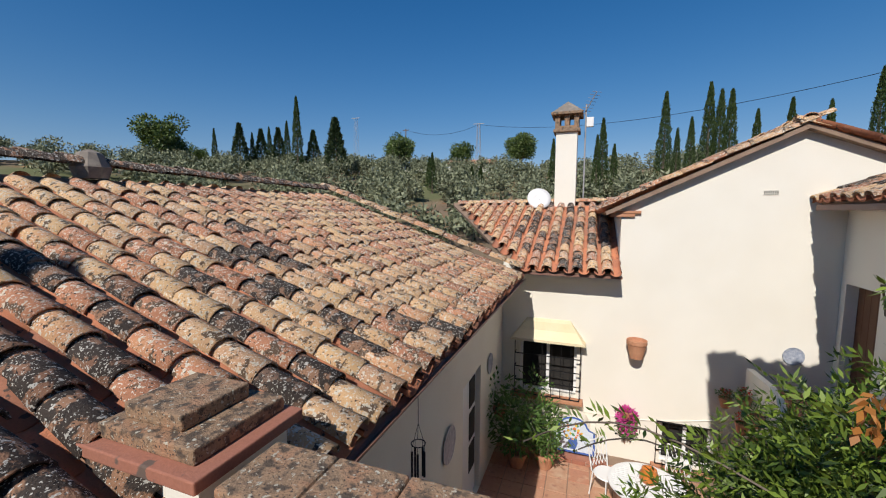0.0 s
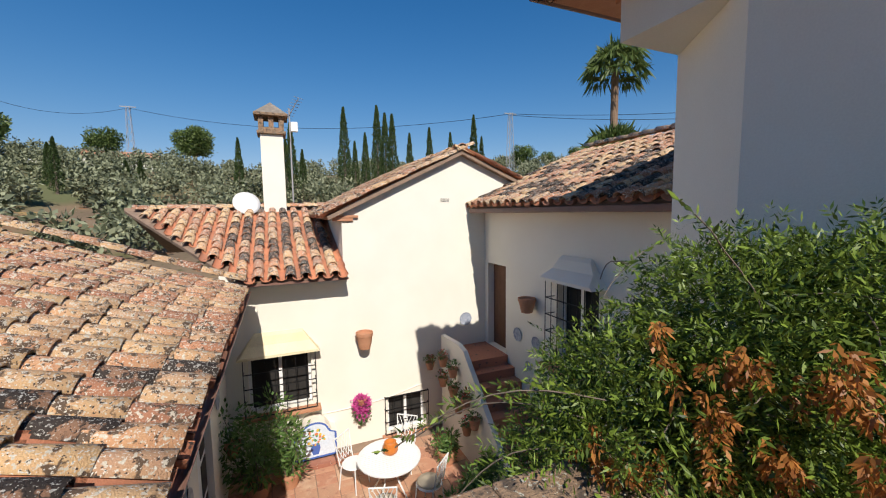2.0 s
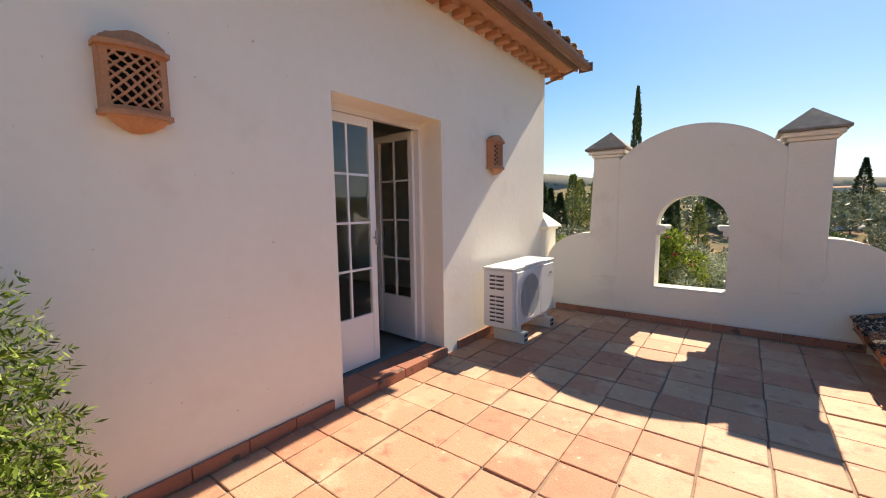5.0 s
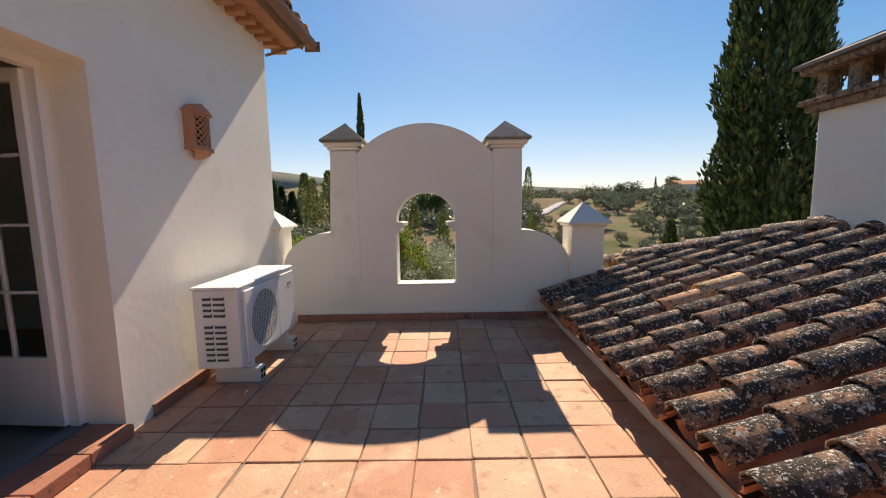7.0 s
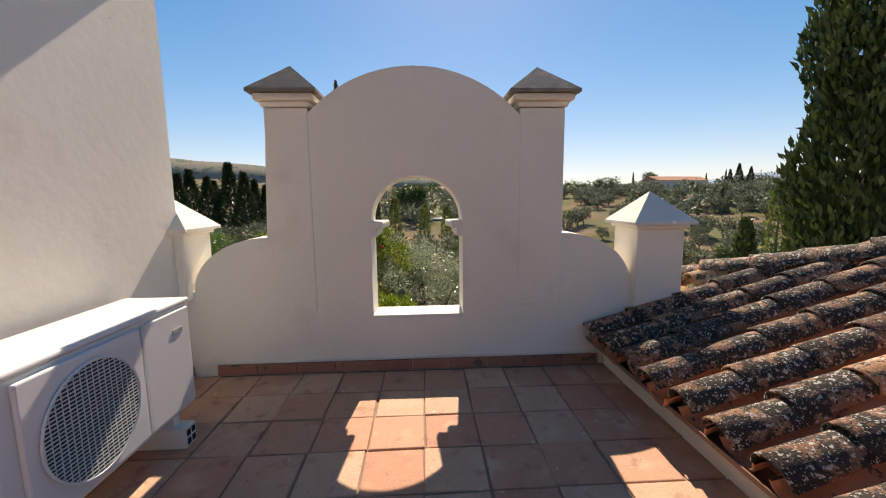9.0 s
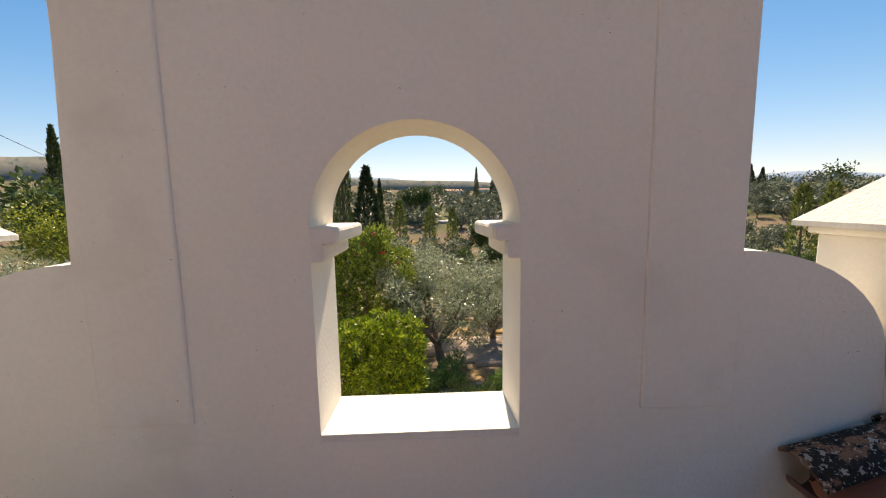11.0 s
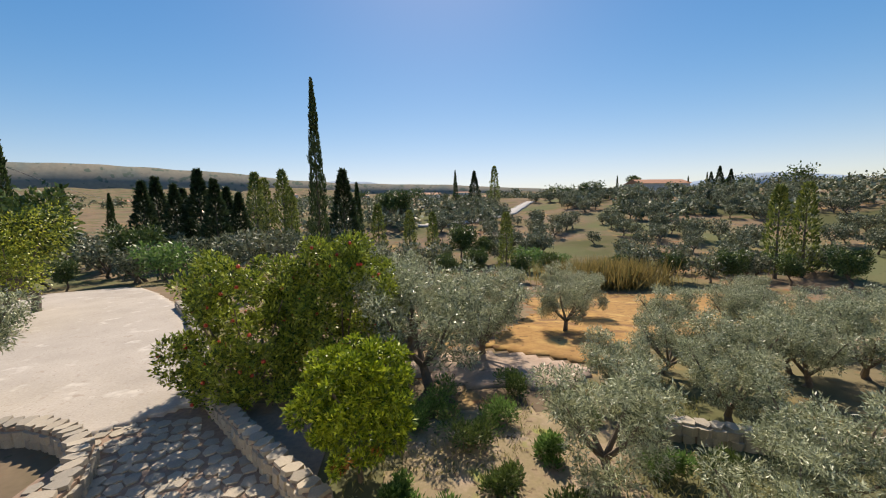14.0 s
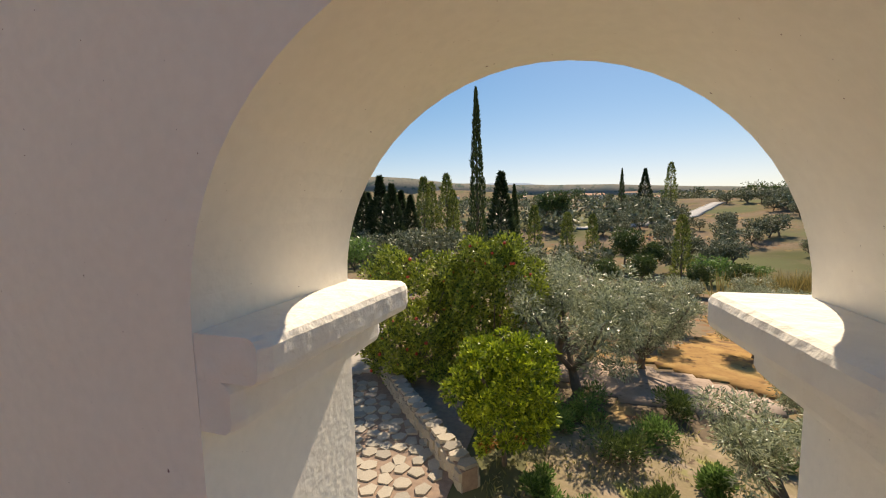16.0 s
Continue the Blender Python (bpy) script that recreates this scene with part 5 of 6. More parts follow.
leaf_part("young_foliage", Q, E, 0.040, 0.012, L_BUSH, bush, "young leaves on long runners", 7)

# chimney on the lower end of the long roof
ck2 = thing("roof_chimney", pose(-3.70, -3.86, 0), "broad white chimney with open brick lantern and tiled cap", "chimney", kind="structure")
part("shaft", boxes((-0.45, 0.45, -0.45, 0.45, 0.4, 2.16), bevel=0.012), M_WALL, ck2)
part("lower_band", boxes((-0.52, 0.52, -0.52, 0.52, 2.16, 2.22), (-0.56, 0.56, -0.56, 0.56, 2.221, 2.27), bevel=0.008), M_BRICK, ck2)
for x in (-0.42, -0.14, 0.14, 0.42):
    for y in (-0.42, -0.14, 0.14, 0.42):
        if abs(x) > 0.3 or abs(y) > 0.3:
            part("brick_post", boxes((x - 0.05, x + 0.05, y - 0.05, y + 0.05, 2.271, 2.50)), M_BRICK, ck2)
part("upper_band", boxes((-0.56, 0.56, -0.56, 0.56, 2.501, 2.56), bevel=0.008), M_BRICK, ck2)
part("cap", pyramid(bmesh.new(), -0.60, 0.60, -0.60, 0.60, 2.561, 2.85, 0.03), M_CAP, ck2, "grey pyramid cap")

# ---- ground ----
SOUTH = ((0, -4.3), (15, -4.5), (25, -5.2), (40, -7.0), (60, -8.0), (80, -6.5), (110, -3.0), (140, 0.0), (170, 2.2), (250, 3.0), (400, 5.0), (700, 8.0), (1200, 18.0), (2000, 32.0), (4000, 70.0))
SOUTH_E = ((0, -4.3), (20, -4.4), (45, -4.6), (60, -6.0), (90, -6.0), (120, -3.5), (170, 0.0), (250, 3.2), (400, 6.0), (700, 14.0), (1200, 46.0), (2000, 80.0), (4000, 120.0))
NORTH = ((0, -4.3), (12, -3.6), (25, -2.0), (40, 1.0), (60, 4.5), (85, 9.0), (120, 10.5), (250, 20.0), (600, 45.0), (1500, 110.0), (4000, 200.0))
def knots(tab, r):
    for (a, p), (b, q) in zip(tab, tab[1:]):
        if r <= b:
            s = (r - a) / (b - a)
            return p + (q - p) * s
    return tab[-1][1]
def ground_z(x, y):
    r = math.hypot(x, y)
    s = min(1.0, max(0.0, 0.5 + y / max(r, 1e-6) / 0.9))
    s = s * s * (3 - 2 * s)
    e = min(1.0, max(0.0, (x / max(r, 1e-6) + 0.02) / 0.3))
    e = e * e * (3 - 2 * e)
    h = (knots(SOUTH, r) * (1 - e) + knots(SOUTH_E, r) * e) * (1 - s) + knots(NORTH, r) * s
    far = min(1.0, max(0.0, (r - 20) / 60))
    h += far * (0.6 * math.sin(x * 0.071 + 1) * math.cos(y * 0.053) + (1.5 if r < 300 else 1.5 + 0.012 * (r - 300)) * math.sin(x * 0.009 + y * 0.004 + 0.7) * math.sin(y * 0.011 - 0.5))
    return h


bm = bmesh.new()
NA, rings = 192, [0.0] + [6.0 * 1.052 ** k for k in range(129)]
prev = None
for r in rings:
    if r == 0:
        ring = [bm.verts.new((0, 0, ground_z(0.01, 0)))]
    else:
        ring = [bm.verts.new((r * math.cos(2 * math.pi * i / NA), r * math.sin(2 * math.pi * i / NA), ground_z(r * math.cos(2 * math.pi * i / NA), r * math.sin(2 * math.pi * i / NA)) + (0.12 * noise.noise((r * math.cos(2 * math.pi * i / NA) * 0.4, r * math.sin(2 * math.pi * i / NA) * 0.4, 0)) if r > 20 else 0))) for i in range(NA)]
    if prev:
        for i in range(NA):
            if len(prev) == 1:
                bm.faces.new((prev[0], ring[i], ring[(i + 1) % NA]))
            else:
                bm.faces.new((prev[i], ring[i], ring[(i + 1) % NA], prev[(i + 1) % NA]))
    prev = ring
M_GROUND = shader("dry_field", (0.17, 0.13, 0.09), (0.25, 0.185, 0.125), (0.20, 0.165, 0.09), scale=0.11, fine=5, bump=0.6, spread=0.35, spec=0.02, rough=1.0,
                  spots=[((0.13, 0.13, 0.06), 0.23, 0.60), ((0.36, 0.24, 0.11), 0.35, 0.62), ((0.25, 0.145, 0.085), 0.10, 0.58, 0.08), ((0.25, 0.13, 0.07), 0.9, 0.62), ((0.14, 0.15, 0.075), 0.05, 0.50, 0.12), ((0.10, 0.105, 0.05), 0.035, 0.56, 0.1), ((0.12, 0.11, 0.06), 2.6, 0.62)])
solid("ground", bm, M_GROUND, "dry ochre earth and stubble rolling to far hills", "ground", "structure", True)


def sheet(name, outline, mat, label, category, lift=0.05, cell=1.0):
    """A flat-lying sheet over the ground: an outline cut out of a fine grid."""
    xs, ys = [p[0] for p in outline], [p[1] for p in outline]

    def within(x, y):
        c = False
        for (x0, y0), (x1, y1) in zip(outline, outline[1:] + outline[:1]):
            if (y0 > y) != (y1 > y) and x < (x1 - x0) * (y - y0) / (y1 - y0) + x0:
                c = not c
        return c
    bm = bmesh.new()
    made = {}

    def vert(i, j):
        if (i, j) not in made:
            x, y = i * cell, j * cell
            made[i, j] = bm.verts.new((x, y, ground_z(x, y) + lift))
        return made[i, j]
    for i in range(int(min(xs) / cell) - 1, int(max(xs) / cell) + 1):
        for j in range(int(min(ys) / cell) - 1, int(max(ys) / cell) + 1):
            if within((i + 0.5) * cell, (j + 0.5) * cell):
                bm.faces.new((vert(i, j), vert(i + 1, j), vert(i + 1, j + 1), vert(i, j + 1)))
    for e in [e for e in bm.edges if len(e.link_faces) == 1]:
        a, b = e.verts
        c, d = (bm.verts.new((v.co.x, v.co.y, v.co.z - 0.2)) for v in (b, a))
        bm.faces.new((b, a, d, c))
    return solid(name, bm, mat, label, category, "structure", True)


# darker and lighter spots stand for tyre marks, texture and dappled shade
M_GRAVEL = shader("pale_gravel", (0.40, 0.36, 0.31), (0.50, 0.45, 0.39), spec=0.05, rough=1.0, scale=0.5, fine=14, bump=0.6, spots=[((0.36, 0.31, 0.26), 3, 0.62, 0.1), ((0.54, 0.50, 0.44), 1.1, 0.60, 0.1), ((0.27, 0.23, 0.19), 11, 0.66, 0.05)])
sheet("driveway", [(8.8, -15.4), (13.5, -15.5), (22.5, -24.5), (28.5, -34), (33.0, -43.2), (25.6, -41.9), (19.5, -36), (14.6, -30.1), (9.5, -22), (6.6, -16.9)], M_GRAVEL, "pale dusty gravel drive, spotted for tyre marks and dappled shade", "driveway", 0.11, 0.2)
M_STRAW = shader("straw_field", (0.46, 0.29, 0.11), (0.34, 0.20, 0.085), (0.52, 0.35, 0.14), spec=0.05, rough=1.0, scale=0.7, fine=6, bump=0.8, spots=[((0.22, 0.13, 0.07), 0.8, 0.60), ((0.20, 0.12, 0.06), 3.0, 0.60)])
sheet("straw_field", [(-2.6, -21.6), (-6.2, -18.6), (-12, -21.8), (-20, -26), (-31, -31), (-28, -37), (-20, -38), (-13, -40), (-9, -37), (-8, -30)], M_STRAW, "golden straw stubble between the olives", "field", 0.07, 0.5)
M_PATH = shader("stony_path", (0.36, 0.27, 0.21), (0.43, 0.34, 0.27), spec=0.05, rough=1.0, scale=1.2, fine=9, bump=0.8, spots=[((0.22, 0.17, 0.12), 4.0, 0.62)])
sheet("stony_path", [(2, -19.5), (-1.5, -17.2), (-4.5, -16.8), (-6, -18.2), (-4.2, -20.2), (-1.5, -21)], M_PATH, "pinkish stony track below the garden", "path", 0.08, 0.4)
M_GRASS = shader("green_weeds", (0.35, 0.255, 0.19), (0.27, 0.22, 0.13), (0.39, 0.30, 0.22), spec=0.05, rough=1.0, scale=1.6, fine=12, bump=0.8, spots=[((0.15, 0.11, 0.075), 5, 0.60), ((0.26, 0.27, 0.09), 0.9, 0.62, 0.08)])
sheet("weedy_bank", [(1.5, -11.5), (-3.5, -10), (-4.5, -14), (-2.2, -15.8), (0.5, -15.2)], M_GRASS, "weedy green bank below the wall", "bank", 0.07, 0.4)
M_ROAD = shader("pale_road", (0.55, 0.53, 0.50), (0.48, 0.46, 0.43), spec=0.05, rough=1.0, scale=0.4, fine=6, bump=0.2)
sheet("road", [(-2, -103), (-14, -106.5), (-28, -120), (-43, -146), (-46, -146), (-31, -118.5), (-16, -104), (-2, -100.5)], M_ROAD, "pale lane climbing through the olive groves", "road", 0.35, 1.0)

# stone paving, low stone walls
M_STONE = shader("garden_stone", (0.36, 0.31, 0.24), (0.46, 0.40, 0.31), (0.30, 0.27, 0.22), scale=3, fine=30, bump=0.8, island="object")
rs = random.Random(77)


def stone_mesh(k, flat):
    r = random.Random(k)
    bm = bmesh.new()
    n = r.randint(5, 7)
    out = [(math.cos(2 * math.pi * i / n + r.uniform(-0.25, 0.25)) * 0.5, math.sin(2 * math.pi * i / n + r.uniform(-0.25, 0.25)) * 0.5) for i in range(n)]
    prism(bm, out, "z", -0.5, 0.5)
    return mesh_of("stone", bm, M_STONE)


STONES = [stone_mesh(k, True) for k in range(9)]
pav = thing("stone_paving", pose(0, 0, 0), "crazy paving of irregular pale stones beside the drive", "paving", kind="structure")
part("paving_bed", boxes((2.6, 8.6, -16.6, -9.5, -4.46, -4.355)), M_JOINT, pav)
for i in range(15):
    for j in range(17):
        x, y = 3.0 + i * 0.38 + rs.uniform(-0.07, 0.07) + (0.19 if j % 2 else 0), -9.9 - j * 0.37 + rs.uniform(-0.07, 0.07)
        if (x - 2.4) * 0.86 + (y + 12.3) > -0.2 + 0.0 * x and x < 8.5 and y > -16.3 and (x + y * 0.92 > -9.3):
            s = new("stone", STONES[rs.randrange(9)])
            s.parent = pav
            s.matrix_local = pose(x, y, -4.345 + rs.uniform(-0.008, 0.008), 0, 0, rs.uniform(0, 360)) @ Matrix.Diagonal((0.40, 0.36, 0.05, 1))


def stone_wall(name, line, label, width=0.42, height=0.5, size=0.3):
    w = thing(name, pose(0, 0, 0), label, "wall", kind="structure")
    core = bmesh.new()
    for (x0, y0), (x1, y1) in zip(line, line[1:]):
        a, b = Vector((x0, y0, 0)), Vector((x1, y1, 0))
        d = (b - a).normalized()
        s = Vector((-d.y, d.x, 0))
        zg = min(ground_z(x0, y0), ground_z(x1, y1))
        prism(core, [tuple((p + s * o)[:2]) for p, o in ((a, -width * 0.42), (b, -width * 0.42), (b, width * 0.42), (a, width * 0.42))], "z", zg - 0.3, zg + height - 0.06)
        n = int((b - a).length / size)
        for k in range(n):
            p = a.lerp(b, (k + 0.5) / n)
            for side, tall in ((-0.5, 0), (0.5, 0), (0, 1)):
                rows = 1 if tall else int(height / 0.2)
                for r in range(rows):
                    st_ = new("stone", STONES[rs.randrange(9)])
                    st_.parent = w
                    z = zg + (height - 0.04 if tall else 0.1 + r * 0.2)
                    st_.matrix_local = pose(p.x + s.x * side * width * 0.86, p.y + s.y * side * width * 0.86, z, rs.uniform(-6, 6), rs.uniform(-6, 6), math.degrees(math.atan2(d.y, d.x)) + rs.uniform(-12, 12)) @ Matrix.Diagonal((size * 1.15, width * 1.05 if tall else 0.16, 0.12 if tall else 0.22, 1))
    part("wall_core", core, M_JOINT, w)
    return w


stone_wall("garden_wall", [(2.2, -12.0), (4.2, -14.2), (6.1, -16.4), (9.0, -21.5), (12, -26.5), (14.6, -30.1)], "low dry stone wall between drive and shrubs")
stone_wall("round_wall", [(11.6, -15.5), (10.0, -15.5), (8.8, -15.0), (7.9, -14.2), (7.3, -13.0), (7.2, -11.5)], "curved low stone wall with flat coping", 0.5, 0.55)
stone_wall("terrace_wall", [(-5.6, -13.8), (-7.0, -13.2), (-8.4, -12.6), (-10.5, -12.4)], "rough stone terrace wall under the olives", 0.4, 0.45)

# ---- trees ----
L_OLIVE = leafy("olive_leaf", (0.09, 0.11, 0.045), (0.58, 0.61, 0.40), gloss=0.42, through_=0.2)
L_OLIVE_FAR = leafy("olive_leaf_far", (0.05, 0.065, 0.03), (0.34, 0.36, 0.22), gloss=0.6, through_=0.10)
L_CYP = leafy("cypress_leaf", (0.018, 0.04, 0.012), (0.10, 0.145, 0.045), through_=0.2)
L_PINE = leafy("conifer_leaf", (0.018, 0.038, 0.016), (0.085, 0.12, 0.05), through_=0.2)
L_YEL = leafy("poplar_leaf", (0.05, 0.085, 0.02), (0.34, 0.37, 0.09), gloss=0.6, through_=0.2)
L_BROAD = leafy("broad_leaf", (0.03, 0.06, 0.018), (0.17, 0.23, 0.06), through_=0.14)
L_LEMON = leafy("citrus_leaf", (0.03, 0.08, 0.006), (0.44, 0.52, 0.04), through_=0.22)
L_POME = leafy("pomegranate_leaf", (0.03, 0.065, 0.01), (0.45, 0.51, 0.07), through_=0.2)


def trunk(parent, h, r, limbs, reach, seed, label="", low=0.35):
    """A tapered leaning trunk with limbs; gives back the limb tips."""
    g = np.random.default_rng(seed)
    bm = bmesh.new()
    p = Vector((0, 0, -0.3))
    fork = Vector((g.uniform(-0.15, 0.15) * h, g.uniform(-0.15, 0.15) * h, h * low))
    mid = p.lerp(fork, 0.55) + Vector((g.uniform(-0.08, 0.08) * h, g.uniform(-0.08, 0.08) * h, 0))
    tube(bm, p, mid, r, r * 0.8, 8)
    tube(bm, mid, fork, r * 0.8, r * 0.62, 8)
    tips = []
    for k in range(limbs):
        a = 2 * math.pi * (k + g.uniform(-0.3, 0.3)) / limbs
        tip = Vector((fork.x + reach * math.cos(a), fork.y + reach * math.sin(a), h * g.uniform(0.62, 0.88)))
        knee = fork.lerp(tip, 0.5) + Vector((0, 0, -0.06 * h))
        tube(bm, fork, knee, r * 0.5, r * 0.3, 6)
        tube(bm, knee, tip, r * 0.3, r * 0.1, 6)
        tips += [tip, knee.lerp(tip, 0.45)]
    part("trunk", bm, M_BARK, parent, label)
    return tips


def olive(h, n, leaf, seed, label, group, name="olive_tree", mat=None):
    t = thing(name, pose(0, 0, -60), label, "tree", group)
    g = np.random.default_rng(seed)
    tips = trunk(t, h, 0.05 * h, 6, 0.42 * h, seed, low=0.2)
    bl = [(p.x, p.y, p.z, h * g.uniform(0.09, 0.18), h * g.uniform(0.09, 0.18), h * g.uniform(0.07, 0.15)) for p in tips]
    bl += [(g.uniform(-0.3, 0.3) * h, g.uniform(-0.3, 0.3) * h, h * g.uniform(0.55, 0.96), h * g.uniform(0.06, 0.13), h * g.uniform(0.06, 0.13), h * g.uniform(0.05, 0.11)) for _ in range(26)]
    bl += [(h * 0.36 * math.cos(a_), h * 0.36 * math.sin(a_), h * g.uniform(0.30, 0.62), h * g.uniform(0.06, 0.13), h * g.uniform(0.06, 0.13), h * g.uniform(0.06, 0.12)) for a_ in g.uniform(0, 6.28, 20)]
    P, D = clumps(g, n, bl, 0.4)
    leaf_part("crown", P, D + np.array((0, 0, 0.15)) + 0.8 * g.normal(size=D.shape), leaf, leaf * 0.24 if leaf < 0.2 else leaf * 0.5, mat or L_OLIVE, t, seed=seed)
    return t


def spire(h, r, n, leaf, mat, seed, name, label, group, shape=0.35, open_=0.0):
    """A columnar or conical tree: upward tufts on a tapering body with an uneven skin."""
    t = thing(name, pose(0, 0, -60), label, "tree", group)
    g = np.random.default_rng(seed)
    part("trunk", tube(bmesh.new(), (0, 0, -0.3), (0, 0, h * 0.9), 0.018 * h + 0.03, 0.01, 7), M_BARK, t)
    z = g.random(n) ** 0.85
    lumps = 1 + 0.07 * np.sin(z * 31 + seed) + 0.07 * np.sin(z * 57)
    prof = np.minimum(1.0, (z / 0.07 + 0.25)) * np.clip((1 - z), 0, 1) ** shape
    a = g.uniform(0, 2 * math.pi, n)
    lump2 = 1 + 0.13 * np.sin(a * 3 + z * 17 + seed) + 0.12 * np.sin(a * 7 - z * 41) + 0.12 * np.abs(np.sin(a * 5.5 + 9 * np.sin(z * 23 + seed)))
    rad = r * prof * lumps * lump2 * (0.55 + 0.45 * np.sqrt(g.random(n))) 
    P = np.stack((rad * np.cos(a), rad * np.sin(a), h * (0.05 + 0.95 * z)), 1)
    out = np.stack((np.cos(a), np.sin(a), np.zeros(n)), 1)
    D = out * (0.35 + open_) + np.array((0, 0, 1.0 - open_)) + 0.25 * g.normal(size=(n, 3))
    leaf_part("crown", P, D, leaf, leaf * 0.42, mat, t, seed=seed)
    return t


def round_tree(h, r, n, leaf, mat, seed, name, label, group, low=0.3, cat="tree"):
    t = thing(name, pose(0, 0, -60), label, cat, group)
    g = np.random.default_rng(seed)
    tips = trunk(t, h, 0.035 * h, 5, r * 0.55, seed, low=low)
    bl = [(p.x, p.y, p.z, r * g.uniform(0.35, 0.5), r * g.uniform(0.35, 0.5), h * g.uniform(0.13, 0.2)) for p in tips]
    bl += [(g.uniform(-0.5, 0.5) * r, g.uniform(-0.5, 0.5) * r, h * g.uniform(low + 0.1, 0.88), r * 0.42, r * 0.42, h * 0.15) for _ in range(8)]
    P, D = clumps(g, n, bl, 0.5)
    leaf_part("crown", P, D + 0.6 * g.normal(size=D.shape), leaf, leaf * 0.5, mat, t, seed=seed)
    return t


def place_copy(ob, m):
    """A copy at m, free of the first one's own scale."""
    return copy_thing(ob, m @ Matrix.Diagonal([1 / k for k in ob.scale] + [1]))


def stand(m, x, y, s, turn=0.0, sink=0.05, sz=None):
    return pose(x, y, ground_z(x, y) - sink, 0, 0, turn) @ Matrix.Diagonal((s, s, sz or s, 1))


OLIVE = ((-0.2, -17.9, 3.8), (-2.6, -20.6, 3.1), (-7.1, -23.7, 2.6), (-11.0, -21.4, 2.4), (-3.15, -12.1, 2.4), (-7.7, -14.2, 2.1), (-11.9, -16.4, 2.3), (-8.3, -17.8, 2.0), (-6.6, -11.0, 2.2), (-20.7, -27.4, 2.6), (-5.3, -28.9, 2.8), (1.4, -25.4, 4.0), (-11.1, -34.4, 3.0), (13.4, -16.6, 3.6), (-4.5, -9.6, 2.0), (-16.5, -23.6, 2.4), (-10.2, -27.8, 2.5), (-3.2, -25.0, 2.8), (-13.5, -14.0, 2.3), (-9.2, -16.2, 2.3), (-17.1, -20.1, 2.4), (-12.9, -17.5, 2.2), (-15.0, -16.6, 2.5), (-15.7, -22.0, 2.3), (0.9, -21.6, 3.4), (-20.5, -21.0, 2.6), (-18.0, -17.2, 2.5), (-5.6, -15.8, 2.0))
near_olives = [olive(3.4, 13000, 0.135, 50 + k, "silvery olive tree with a leaning trunk on the dry slope", "olives below the terrace") for k in range(3)]
for k, (x, y, h) in enumerate(OLIVE):
    if k < 3:
        near_olives[k].matrix_world = stand(0, x, y, h / 3.1, k * 80)
    else:
        place_copy(near_olives[k % 3], stand(0, x, y, h / 3.1, k * 67))

far_olives = [olive(3.2, 1000, 0.30, 60 + k, "grey-green olive tree in the groves", "olive groves", mat=L_OLIVE_FAR) for k in range(4)]
for k in range(4):
    far_olives[k].matrix_world = stand(0, -30 - 6 * k, -58 - 5 * k, 1.0, k * 50)
ro = random.Random(99)
count = 0
while count < 260:
    x, y = ro.uniform(-100, -6), ro.uniform(-150, -42)
    if x > -20 and y > -60 or abs(x + 37) < 8 and y < -110:
        continue
    if noise.noise((x * 0.04, y * 0.04, 2.0)) < -0.18:
        continue
    place_copy(far_olives[ro.randrange(4)], stand(0, x, y, ro.uniform(0.75, 1.25), ro.uniform(0, 360)))
    count += 1
g = np.random.default_rng(160)
PP, DD = [], []
for k in range(440):
    x, y = g.uniform(-78, 48), g.uniform(24, 86)
    zg, hh_ = ground_z(x, y), g.uniform(2.4, 4.0)
    P, D = clumps(g, 420, [(x + g.uniform(-0.4, 0.4) * hh_, y + g.uniform(-0.4, 0.4) * hh_, zg + hh_ * g.uniform(0.35, 0.85), hh_ * 0.24, hh_ * 0.24, hh_ * 0.2) for _ in range(9)], 0.4)
    PP.append(P)
    DD.append(D + 0.8 * g.normal(size=D.shape))
grove = new("olive_grove", leaf_mesh("olive_grove", np.concatenate(PP), np.concatenate(DD), 0.42, 0.2, L_OLIVE_FAR, seed=9))
tagged(grove, "dense grey-green olive grove covering the hill", "olive grove", kind="stuff")

CYPRESS = ((38.7, -46.3, 16.0), (51.8, -69.3, 12.3), (46.4, -70.8, 10.9), (9.4, -46.0, 19.4), (8.2, -67.8, 12.7), (-18.0, -153.5, 12.7), (-89.8, -167.7, 8.8), (-120.4, -165.3, 6.8), (-130.0, -166.5, 8.3), (-61.5, 51.2, 7.5), (-55.3, 53.5, 7.1), (-54.0, 56.1, 8.2), (-51.0, 57.2, 9.3), (-47.9, 56.2, 13.4), (-20.3, 50.6, 5.6), (1.4, 48.0, 9.4), (0.8, 46.7, 7.6), (2.8, 51.7, 6.5), (9.1, 58.8, 12.5), (10.2, 56.6, 7.8), (13.3, 55.9, 12.7), (14.4, 55.7, 11.7), (15.4, 55.5, 11.6), (17.2, 53.1, 8.9), (11.2, 54.3, 8.9), (20.7, 54.4, 9.7), (24.6, 55.6, 8.9), (29.2, 56.7, 11.4), (31.5, 58.3, 8.0), (-22.6, 55.2, 4.7), (-3.9, 47.3, 7.4), (-13.0, 49.1, 4.2), (-14.6, 50.5, 4))
cyps = [spire(10.0, 0.85, 4600, 0.22, L_CYP, 70 + k, "cypress_tree", "tall dark narrow cypress", "cypresses", 0.72) for k in range(3)]
